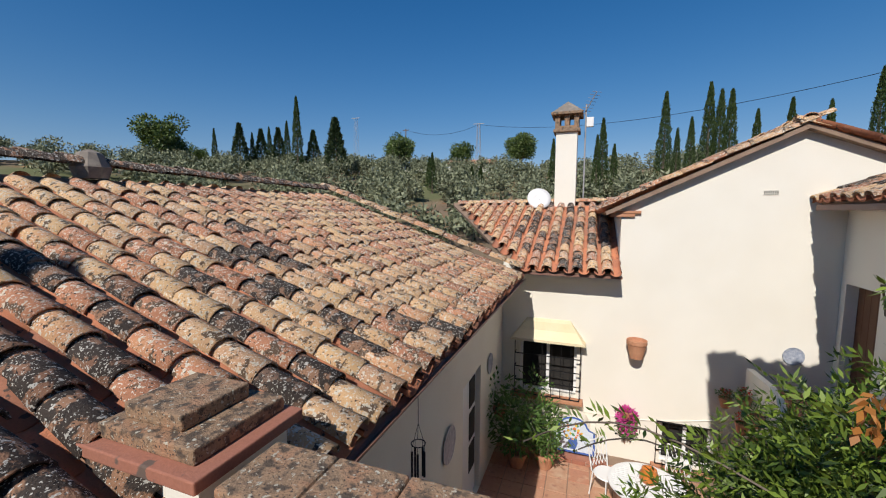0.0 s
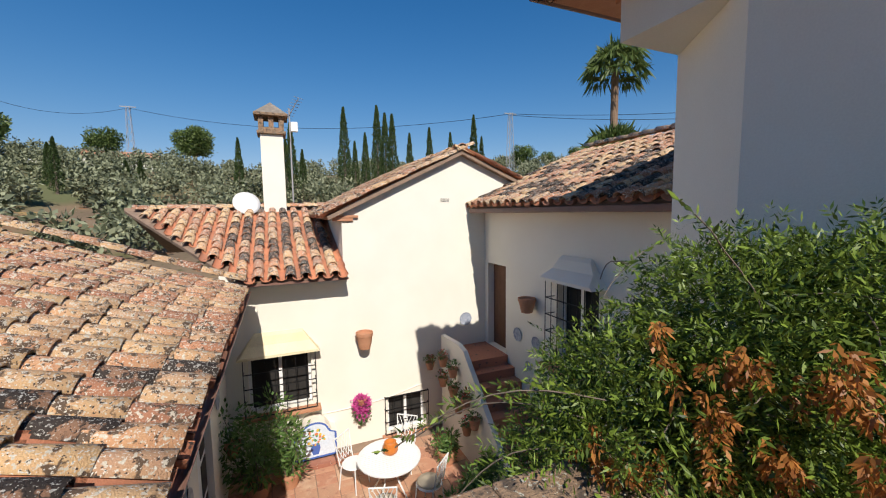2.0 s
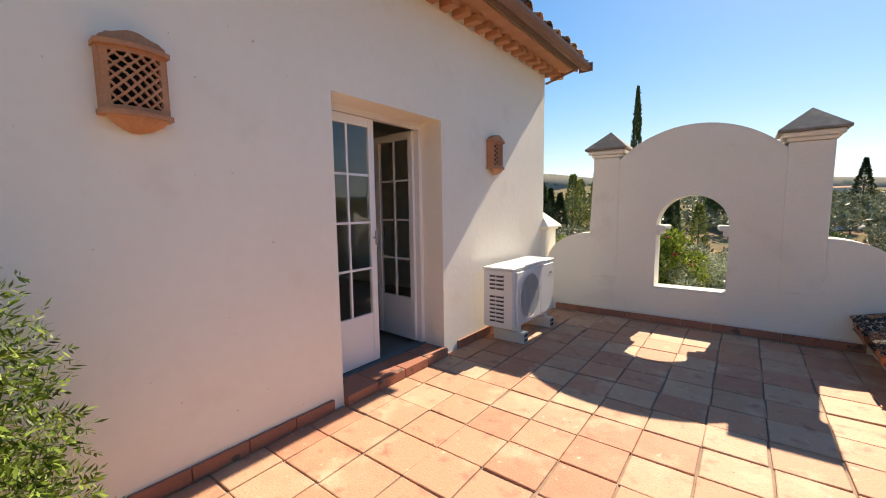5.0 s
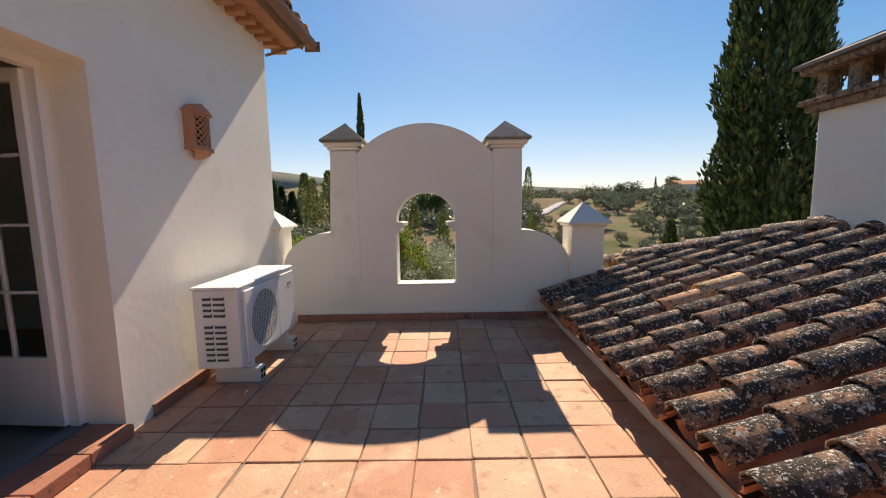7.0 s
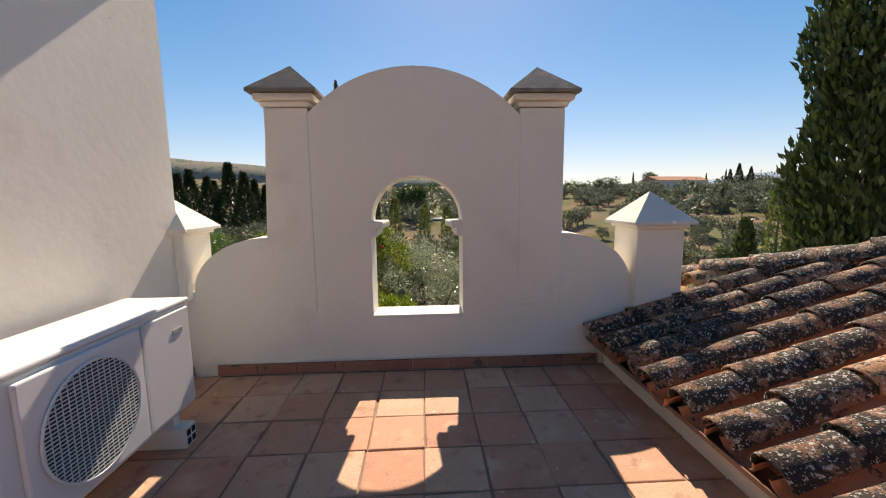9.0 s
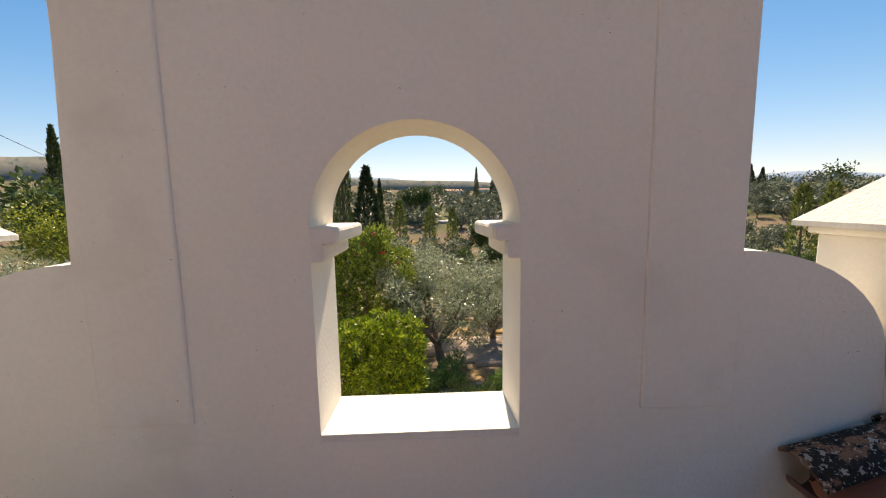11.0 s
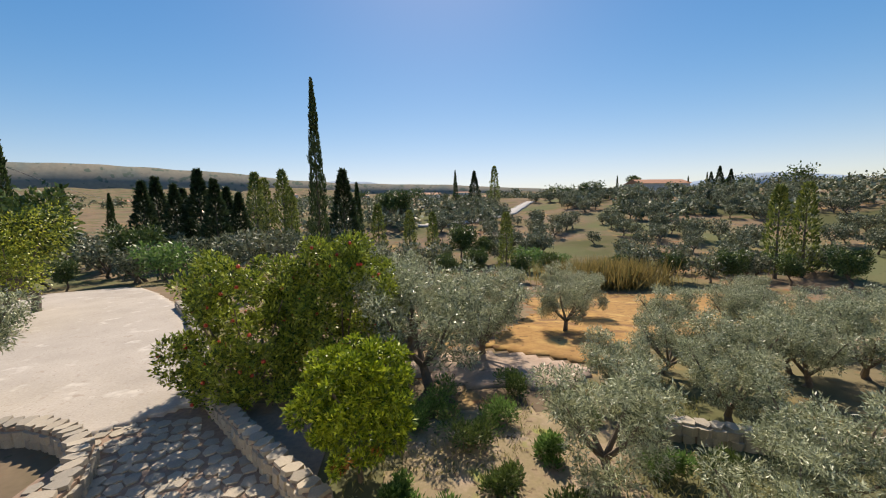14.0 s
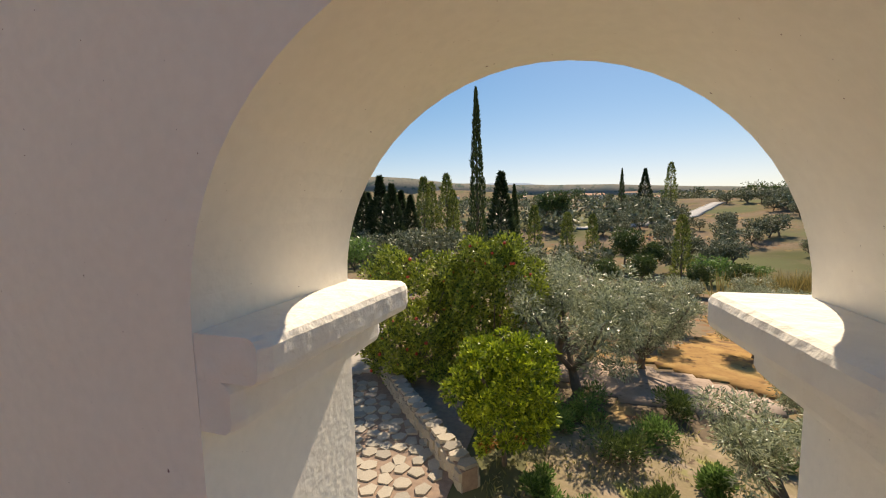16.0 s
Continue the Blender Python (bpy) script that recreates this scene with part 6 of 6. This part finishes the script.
for k, (x, y, h) in enumerate(CYPRESS):
    m = stand(0, x, y, h / 10.0 if k else h / 10, k * 70, 0.1, h / 10.0)
    if k < 3:
        cyps[k].matrix_world = m
    else:
        f = min(1.25, max(0.75, h / 10.0)) if h < 18 else 1.15
        place_copy(cyps[k % 3], pose(x, y, ground_z(x, y) - 0.1, 0, 0, k * 70) @ Matrix.Diagonal((f, f, h / 10.0, 1)))
DARK = ((40.0, -68.3, 12.4), (41.6, -74.4, 13.5), (34.1, -65.9, 11.8), (37.3, -74.1, 11.6), (31.6, -67.7, 14.0), (27.3, -63.3, 12.3), (28.4, -69.4, 11.6), (25.7, -67.2, 10.6), (9.7, -63.9, 14.1), (-25.1, -152.9, 11.9), (-135.5, -166.1, 10.6), (-142.9, -168.5, 9.6), (-131.8, -166.4, 8.2), (-55.7, 51.2, 8.4), (-55.4, 55.6, 7.7), (-52.5, 56.7, 8.0), (-46.6, 58.8, 7.8), (-39.2, 55.2, 9.9), (-61.1, 85.4, 14.3))
darks = [spire(12.0, 2.7, 3600, 0.55, L_PINE, 80 + k, "conifer_tree", "broad dark conifer in the shelter belt", "dark conifers", 1.05, 0.45) for k in range(3)]
for k, (x, y, h) in enumerate(DARK):
    if k < 3:
        darks[k].matrix_world = stand(0, x, y, h / 12, k * 50)
    else:
        place_copy(darks[k % 3], stand(0, x, y, h / 12, k * 77))
POPLAR = ((28.8, -82.4, 14.8), (28.9, -87.4, 13.9), (25.2, -87.1, 15.5), (23.2, -84.9, 12.1), (4.8, -63.6, 9.6), (0.2, -65.2, 8.8), (-3.4, -66.9, 8.2), (-12.0, -54.2, 8.1), (-39.4, -44.1, 10.1), (-42.4, -43.9, 10.3), (-30.5, -142.5, 13.4))
pops = [spire(10.0, 1.3, 1500, 0.42, L_YEL, 90 + k, "poplar_tree", "slim poplar with yellowing leaves", "poplars", 0.45, 0.2) for k in range(2)]
for k, (x, y, h) in enumerate(POPLAR):
    if k < 2:
        pops[k].matrix_world = stand(0, x, y, h / 10, k * 50)
    else:
        place_copy(pops[k % 2], stand(0, x, y, h / 10, k * 77))
BROAD = ((23.7, -31.2, 7.9), (29.8, -51.6, 6.5), (5.5, -115.5, 7.8), (2.3, -110.2, 8.3), (-8.3, -66.5, 6.0), (-10.6, -64.3, 4.3), (-5.8, -68.7, 3.1), (-165.8, -161.7, 4.0), (-98.3, -169.0, 8.4), (-67.3, -149.6, 5.6), (-71.4, 47.5, 9.1), (-72.0, 52.6, 6.0), (-65.7, 51.8, 4), (-39.4, 80.6, 7.9), (-13.0, 85.1, 8.2), (-27.2, 85.2, 6.8), (-47.8, 95.9, 10.5), (-14.4, 84.0, 7.6), (41.9, 62.2, 5.6), (53.6, 70.0, 4), (60.5, 68.6, 5.0))
brs = [round_tree(8.0, 3.4, 5000, 0.42, L_BROAD, 100 + k, "broadleaf_tree", "round dark green tree", "round trees") for k in range(3)]
for k, (x, y, h) in enumerate(BROAD):
    if k < 3:
        brs[k].matrix_world = stand(0, x, y, h / 8, k * 50)
    else:
        place_copy(brs[k % 3], stand(0, x, y, h / 8, k * 77))
# olives and rounded shrubs that fill the hollow beyond the drive
HOLLOW = ((16.5, -47, 1.5), (20.5, -51, 1.35), (26, -53, 1.5), (31, -51, 1.25), (36, -55, 1.5), (22, -57, 1.6), (14.5, -55, 1.5), (40, -59, 1.4), (45, -63, 1.6), (6, -53, 1.4), (2, -51, 1.5), (-3, -55, 1.5), (12, -61, 1.7), (18, -63, 1.6), (33, -61, 1.6), (48, -56, 1.5), (38, -49, 1.3), (43, -52, 1.3), (28, -47, 1.2))
for k, (x, y, sc) in enumerate(HOLLOW):
    place_copy(far_olives[k % 4], stand(0, x, y, sc, k * 53))
THICKET = ((-4, -50, 0.45), (-8, -52, 0.5), (-12, -48, 0.4), (-27, -44, 0.4), (-32, -42, 0.45), (-37, -40, 0.4), (-41, -38, 0.5), (0, -57, 0.5), (4, -56, 0.45), (8, -59, 0.5), (-16, -49, 0.4), (-23, -47, 0.35), (24, -60, 0.5), (34, -46, 0.4), (19, -43, 0.35))
for k, (x, y, sc) in enumerate(THICKET):
    place_copy(brs[k % 3], stand(0, x, y, sc, k * 41))
LOW = ((23.6, -45.1, 4.1), (-34.3, -46.5, 2.2), (-42.5, -47.8, 2.2), (-47.0, -45.5, 2.2), (-15.9, -55.9, 3.4), (-45.5, -41.6, 2.2), (-20.4, -57.6, 2.2))
lows = [round_tree(3.0, 2.2, 1600, 0.26, L_SHRUB, 110 + k, "garden_bush", "low rounded green bush", "low bushes", 0.1, "bush") for k in range(2)]
for k, (x, y, h) in enumerate(LOW):
    if k < 2:
        lows[k].matrix_world = stand(0, x, y, h / 3, k * 50)
    else:
        place_copy(lows[k % 2], stand(0, x, y, h / 3, k * 77))

# yellow-green tree at the drive's edge
yt = round_tree(7.0, 3.2, 9000, 0.16, leafy("carob_leaf", (0.08, 0.13, 0.02), (0.50, 0.52, 0.07)), 121, "garden_tree", "bright yellow-green tree at the edge of the drive", "", 0.25)
yt.matrix_world = stand(0, 22.0, -28.0, 1.0)
hb = round_tree(1.6, 1.5, 3000, 0.10, L_BROAD, 123, "low_hedge", "low dark rosemary hedge by the drive", "", 0.05, "bush")
hb.matrix_world = stand(0, 20.5, -25.5, 1.0)

# bright round citrus bush
lem = thing("citrus_bush", pose(1.66, -13.0, -4.45), "bright yellow-green round citrus bush below the wall", "bush")
g = np.random.default_rng(31)
part("stem", tubes(((0, 0, 0), (0.05, 0, 1.2), 0.06), ((0.05, 0, 1.2), (0.5, 0.2, 2.2), 0.035), ((0.05, 0, 1.2), (-0.5, -0.1, 2.2), 0.035)), M_BARK, lem)
bl = []
for k in range(58):
    z = -0.95 + 1.9 * (k + 0.5) / 58
    a, f = k * 2.4, math.sqrt(1 - z * z)
    q = g.uniform(0.66, 1.13)
    bl.append((1.05 * q * f * math.cos(a), 1.05 * q * f * math.sin(a), 1.85 + 1.2 * q * z, g.uniform(0.11, 0.28), g.uniform(0.11, 0.28), g.uniform(0.12, 0.30)))
P, D = clumps(g, 19000, bl, 0.5)
leaf_part("crown", P, D + np.array((0, 0, 0.4)) + 0.7 * g.normal(size=D.shape), 0.105, 0.05, L_LEMON, lem, seed=31)
P, D = clumps(g, 160, [(0.2, 0.95, 1.1, 0.2, 0.2, 0.12), (-0.5, 0.8, 1.3, 0.15, 0.15, 0.12)], 0.3)
leaf_part("dry_leaves", P, D - (0, 0, 0.6), 0.09, 0.03, L_DRY, lem, "dry brown leaves", 32)

# big pomegranate shrubs with red fruit
M_FRUIT = plain("red_fruit", (0.55, 0.06, 0.03), 0.4)
for i, (x, y, sc) in enumerate(((5.6, -17.6, 1.0), (2.9, -18.6, 1.05))):
    pm = thing("pomegranate_shrub", pose(x, y, -4.6), "large green pomegranate shrub dotted with red fruit", "shrub", "pomegranate shrubs")
    g = np.random.default_rng(40 + i)
    bm = bmesh.new()
    for k in range(7):
        a = k * 0.9
        tube(bm, (0.1 * math.cos(a), 0.1 * math.sin(a), 0), (1.5 * math.cos(a), 1.5 * math.sin(a), 3.2 * sc), 0.05, 0.015, 6)
    part("stem", bm, M_BARK, pm)
    bl = []
    for k in range(125):
        z = g.uniform(0.3, 4.4) * sc
        w = 2.15 * math.sqrt(max(0.08, 1 - ((z - 2.0) / 2.9) ** 2))
        a, f = g.uniform(0, 6.28), math.sqrt(g.uniform(0.25, 1.0))
        bl.append((w * f * math.cos(a), w * f * math.sin(a), z, g.uniform(0.2, 0.46), g.uniform(0.2, 0.46), g.uniform(0.22, 0.46)))
    P, D = clumps(g, 30000, bl, 0.5)
    leaf_part("crown", P, D + np.array((0, 0, 0.5)) + 0.6 * g.normal(size=D.shape), 0.135, 0.062, L_POME, pm, seed=40 + i)
    P, D = clumps(g, 70, bl, 1.0)
    for p in P:
        bm = bmesh.new()
        bmesh.ops.create_icosphere(bm, subdivisions=1, radius=0.062, matrix=Matrix.Translation(p))
        part("fruit", bm, M_FRUIT, pm, "small red fruit")

# smaller growth on the bank
for i, (x, y, r) in enumerate(((-0.7, -13.8, 0.8), (-1.6, -14.9, 0.7), (0.2, -11.6, 0.5), (-2.0, -11.2, 0.7), (-0.9, -10.9, 0.6), (0.6, -15.0, 0.7), (1.0, -10.6, 0.6), (-3.6, -10.6, 0.6), (-2.6, -13.2, 0.5), (-1.2, -12.5, 0.55), (-4.7, -12.5, 0.5), (0.8, -12.2, 0.45), (-5.8, -12.2, 0.6), (-3.8, -14.8, 0.6), (-0.2, -15.8, 0.8), (-2.4, -16.6, 0.7))):
    wb_ = thing("bank_shrub", pose(x, y, ground_z(x, y)), "scrubby green shrub on the bank", "shrub", "scrub on the bank")
    g = np.random.default_rng(140 + i)
    P, D = clumps(g, 2200, [(g.uniform(-0.5, 0.5) * r, g.uniform(-0.5, 0.5) * r, g.uniform(0.1, 0.9) * r, r * 0.45, r * 0.45, r * 0.4) for _ in range(6)], 0.3)
    leaf_part("foliage", P, D + np.array((0, 0, 0.8)), 0.09, 0.035, L_SHRUB if i % 3 else L_BROAD, wb_, seed=i)
g = np.random.default_rng(150)
P = np.stack((g.uniform(-9, 2.0, 9000), g.uniform(-17, -9.6, 9000), np.zeros(9000)), 1)
P = P[[noise.noise((a * 0.7, b * 0.7, 4.0)) > 0.02 for a, b in P[:, :2]]]
P[:, 2] = [ground_z(a, b) + 0.02 for a, b in P[:, :2]]
weeds = new("weeds", leaf_mesh("weeds", P, g.normal(size=P.shape) * 0.5 + np.array((0, 0, 0.8)), 0.17, 0.03, leafy("weed_blade", (0.10, 0.12, 0.035), (0.42, 0.36, 0.16)), seed=3))
tagged(weeds, "dry and green weeds on the bank", "weeds", kind="stuff")
g = np.random.default_rng(151)
P = np.stack((-19.5 + 2.6 * g.normal(size=4200), -43 + 1.5 * g.normal(size=4200), np.zeros(4200)), 1)
P[:, 2] = [ground_z(a, b) for a, b in P[:, :2]]
reeds = new("reeds", leaf_mesh("reeds", P, g.normal(size=P.shape) * 0.32 + np.array((0, 0, 1.0)), 2.5, 0.09, leafy("reed_blade", (0.13, 0.12, 0.04), (0.40, 0.30, 0.11)), seed=4))
tagged(reeds, "stand of tall straw-coloured reeds in the hollow", "reeds", kind="stuff")

# cypress right behind the long building, and a small one beside it
near_cyp = spire(12.0, 0.70, 60000, 0.10, leafy("near_cypress_leaf", (0.015, 0.035, 0.010), (0.12, 0.17, 0.045), through_=0.12), 171, "near_cypress", "tall dense cypress close behind the tiled roof", "", 0.42)
near_cyp.matrix_world = pose(-4.02, -5.80, -4.4)
sc_ = spire(5.45, 0.24, 7000, 0.07, L_CYP, 173, "young_cypress", "young cypress below the big one", "", 0.45)
sc_.matrix_world = pose(-2.95, -6.05, -4.4)

# fan palms behind the right house
def fan_palm(x, y, z, h, crown, n, seed, label):
    t = thing("fan_palm", pose(x, y, z), label, "palm", "fan palms")
    g = np.random.default_rng(seed)
    part("trunk", tube(bmesh.new(), (0, 0, -0.3), (0, 0, h), 0.28, 0.24, 12), shader("palm_bark_%d" % seed, (0.30, 0.20, 0.13), (0.20, 0.13, 0.09), scale=5, fine=20, bump=0.8), t)
    mat = leafy("palm_leaf_%d" % seed, (0.05, 0.09, 0.02), (0.16, 0.21, 0.06))
    for k in range(n):
        a, el = k * 2.4, radians(86 - 100 * k / n)
        d = Vector((math.cos(a) * math.cos(el), math.sin(a) * math.cos(el), math.sin(el)))
        stem_end = Vector((0, 0, h)) + d * crown * g.uniform(0.42, 0.6)
        side = d.cross(Vector((0, 0, 1))).normalized()
        P, D = [], []
        for j in range(26):
            w = -1.5 + 3.0 * j / 25
            first = (d * math.cos(w) + side * math.sin(w)).normalized()
            P += [stem_end, stem_end + first * crown * 0.26]
            D += [first, first * 0.55 + Vector((0, 0, -0.75))]
        leaf_part("frond", np.array(P), np.array(D), crown * 0.40, crown * 0.06, mat, t, seed=seed + k)
        part("frond_stalk", tubes(((0, 0, h), tuple(stem_end), 0.02), seg=5), mat, t)
    return t


fan_palm(20.85, 20.2, 0.0, 10.5, 2.4, 22, 1, "tall fan palm with a shaggy crown behind the shaded roof")
fan_palm(16.2, 15.6, 0.0, 3.9, 2.3, 26, 2, "low fan palm behind the shaded roof")

# pylon, poles, cables, far houses
def pylon(x, y, h, w, label):
    zg = ground_z(x, y)
    t = thing("pylon", pose(x, y, zg), label, "pylon", "lattice pylons")
    for sx in (-1, 1):
        for sy in (-1, 1):
            part("corner_post", tubes(((sx * w, sy * w, 0), (sx * w * 0.45, sy * w * 0.45, h), 0.045), seg=5), M_GREY, t)
    bm = bmesh.new()
    n = 9
    for k in range(n):
        f0, f1 = k / n, (k + 1) / n
        w0, w1 = w * (1 - 0.55 * f0), w * (1 - 0.55 * f1)
        for s in (-1, 1):
            tube(bm, (-w0 * s, s * w0, h * f0), (w1 * s, s * w1, h * f1), 0.025, seg=4)
            tube(bm, (s * w0, w0 * s, h * f0), (s * w1, -w1 * s, h * f1), 0.025, seg=4)
    part("lattice", bm, M_GREY, t)
    part("cross_arm", boxes((-w * 2, w * 2, -0.06, 0.06, h - 0.25, h - 0.1)), M_GREY, t)
    return t


pylon(35.3, 55.5, 11.5, 0.55, "grey lattice pylon among the cypresses")
pylon(-89.7, 140.1, 24.0, 1.0, "far lattice pylon on the hill")
pylon(-27.8, 102.0, 14.0, 0.7, "lattice mast on the olive hill")
pole = thing("pole", pose(-51.3, 106.8, ground_z(-51.3, 106.8)), "wooden power pole on the hill", "pole")
part("pole", tubes(((0, 0, 0), (0, 0, 14.5), 0.15)), M_BARK, pole)
part("cross_arm", boxes((-1, 1, -0.1, 0.1, 14.0, 14.2)), M_BARK, pole)


def cable(a, b, sag, name="power_cable"):
    bm = bmesh.new()
    a, b = Vector(a), Vector(b)
    pts = [a.lerp(b, k / 20) - Vector((0, 0, 4 * sag * (k / 20) * (1 - k / 20))) for k in range(21)]
    for p, q in zip(pts, pts[1:]):
        tube(bm, p, q, 0.035, seg=4, caps=False)
    bmesh.ops.remove_doubles(bm, verts=bm.verts, dist=0.02)
    return solid(name, bm, M_IRON, "black power cable hung between masts", "cable", group="power cables")


TOPZ = ground_z(35.3, 55.5) + 11.3
cable((35.3, 55.5, TOPZ), (-27.8, 102.0, ground_z(-27.8, 102.0) + 13.6), 3.2)
cable((-27.8, 102.0, ground_z(-27.8, 102.0) + 13.6), (-51.3, 106.8, ground_z(-51.3, 106.8) + 14.2), 2.0)
cable((35.3, 55.5, TOPZ), (80, 20, 16.5), 1.5)
cable((35.3, 55.5, TOPZ - 0.2), (80, 18, 15.5), 2.0)
cable((40, -40, 9.0), (75, -120, 4.0), 1.5)
M_FARW = shader("far_whitewash", (0.70, 0.68, 0.63), (0.62, 0.60, 0.55), scale=0.6, fine=4)


def far_house(x, y, w, d, h, turn, label):
    zg = ground_z(x, y)
    t = thing("house", pose(x, y, zg, 0, 0, turn), label, "house", "far houses")
    part("wall", boxes((-w / 2, w / 2, -d / 2, d / 2, -1.5, h)), M_FARW, t)
    bm = prism(bmesh.new(), [(-d / 2 - 0.5, h), (d / 2 + 0.5, h), (0, h + d * 0.2)], "x", -w / 2 - 0.5, w / 2 + 0.5)
    part("roof", bm, M_TERRA, t)
    # windows are near-black plates for unlit rooms
    for k in range(4):
        part("window", boxes((-w * 0.4 + k * w * 0.25, -w * 0.4 + k * w * 0.25 + 1.2, d / 2 + 0.0, d / 2 + 0.05, 0.9, 2.2)), M_DARK, t)
    return t


far_house(-107, -166, 26, 9, 4.2, 12, "long white farmhouse with a tiled roof on the ridge")
far_house(-30, 104, 12, 8, 3.2, 10, "ochre house half hidden on the olive hill")
rr = random.Random(5)
for k in range(10):
    x, y = rr.uniform(-150, 420), rr.uniform(-1300, -520)
    far_house(x, y, rr.uniform(12, 40), rr.uniform(10, 16), rr.uniform(4, 7), rr.uniform(0, 90), "small white farm building far across the valley")
fw = solid("hill_wall", boxes((-48, -28, 92.0, 92.6, ground_z(-38, 92) - 1, ground_z(-38, 92) + 1.6)), M_FARW, "pale boundary wall on the olive hill", "wall", "structure")
# far trees on the plain
far_specks = [round_tree(6.0, 3.5, 420, 0.7, L_BROAD, 190 + k, "far_tree", "small dark tree far across the valley", "far trees", 0.15) for k in range(2)]
far_specks[0].matrix_world = stand(0, 60, -260, 1.0)
far_specks[1].matrix_world = stand(0, 20, -300, 1.0)
for k in range(170):
    a = radians(rr.uniform(200, 318))
    r = rr.uniform(190, 1500) if k % 3 else rr.uniform(180, 420)
    x, y = r * math.cos(a), r * math.sin(a)
    place_copy(far_specks[k % 2], stand(0, x, y, rr.uniform(0.7, 1.5), k * 30))

g = np.random.default_rng(210)
PP, DD = [], []
for k in range(1500):
    a, r = radians(g.uniform(196, 322)), 95 * 10 ** g.uniform(0, 1.05)
    x, y = r * math.cos(a), r * math.sin(a)
    if noise.noise((x * 0.012, y * 0.012, 7.0)) < -0.12 or abs(x + 37) < 12 and y > -150:
        continue
    zg, hh_ = ground_z(x, y), g.uniform(2.2, 4.2) * (1 + r / 900)
    P, D = clumps(g, 70, [(x + g.uniform(-0.4, 0.4) * hh_, y + g.uniform(-0.4, 0.4) * hh_, zg + hh_ * g.uniform(0.3, 0.8), hh_ * 0.3, hh_ * 0.3, hh_ * 0.24) for _ in range(6)], 0.4)
    PP.append(P)
    DD.append(D + 0.8 * g.normal(size=D.shape))
far_grove = new("valley_trees", leaf_mesh("valley_trees", np.concatenate(PP), np.concatenate(DD), 1.1, 0.6, L_OLIVE_FAR, seed=11))
tagged(far_grove, "scattered olive trees dotting the far valley", "olive grove", kind="stuff")


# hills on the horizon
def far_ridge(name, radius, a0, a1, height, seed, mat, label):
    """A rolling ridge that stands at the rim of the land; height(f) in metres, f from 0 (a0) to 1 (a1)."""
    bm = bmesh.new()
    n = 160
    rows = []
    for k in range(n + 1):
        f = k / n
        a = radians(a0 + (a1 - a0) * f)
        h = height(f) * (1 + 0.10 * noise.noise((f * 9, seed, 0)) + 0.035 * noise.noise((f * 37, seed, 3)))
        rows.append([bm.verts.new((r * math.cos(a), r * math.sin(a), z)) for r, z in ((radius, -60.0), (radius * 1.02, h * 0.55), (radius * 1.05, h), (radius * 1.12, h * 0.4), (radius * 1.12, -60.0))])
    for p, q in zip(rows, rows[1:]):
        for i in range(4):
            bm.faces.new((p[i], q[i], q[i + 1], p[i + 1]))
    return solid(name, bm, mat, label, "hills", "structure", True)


def HILL_LINE(f):
    return knots(((0.0, 70.0), (0.15, 75.0), (0.38, 105.0), (0.505, 165.0), (0.667, 235.0), (0.715, 285.0), (0.80, 318.0), (0.85, 308.0), (1.0, 290.0)), f)


M_HILL = shader("far_scrub", (0.20, 0.21, 0.18), (0.27, 0.25, 0.20), (0.17, 0.20, 0.18), scale=0.006, fine=0.05, bump=0.0, spec=0.0, rough=1.0, spots=[((0.12, 0.15, 0.12), 0.02, 0.58)])
# pale blue base colour carries the haze that lies over the mountains
M_HAZE_HILL = shader("haze_tinted_hills", (0.34, 0.43, 0.53), (0.38, 0.46, 0.55), scale=0.004, fine=0.02, bump=0.0, spec=0.0, rough=1.0)
far_ridge("backdrop_hills", 3300, 196, 332, HILL_LINE, 2.0, M_HILL, "grey-green scrub hills across the valley")
far_ridge("backdrop_mountains", 3750, 190, 290, lambda f: 75 + 105 * math.exp(-((f - 0.36) / 0.09) ** 2) + 175 * math.exp(-((f - 0.88) / 0.10) ** 2), 5.0, M_HAZE_HILL, "mountains on the horizon, tinted pale blue for haze")
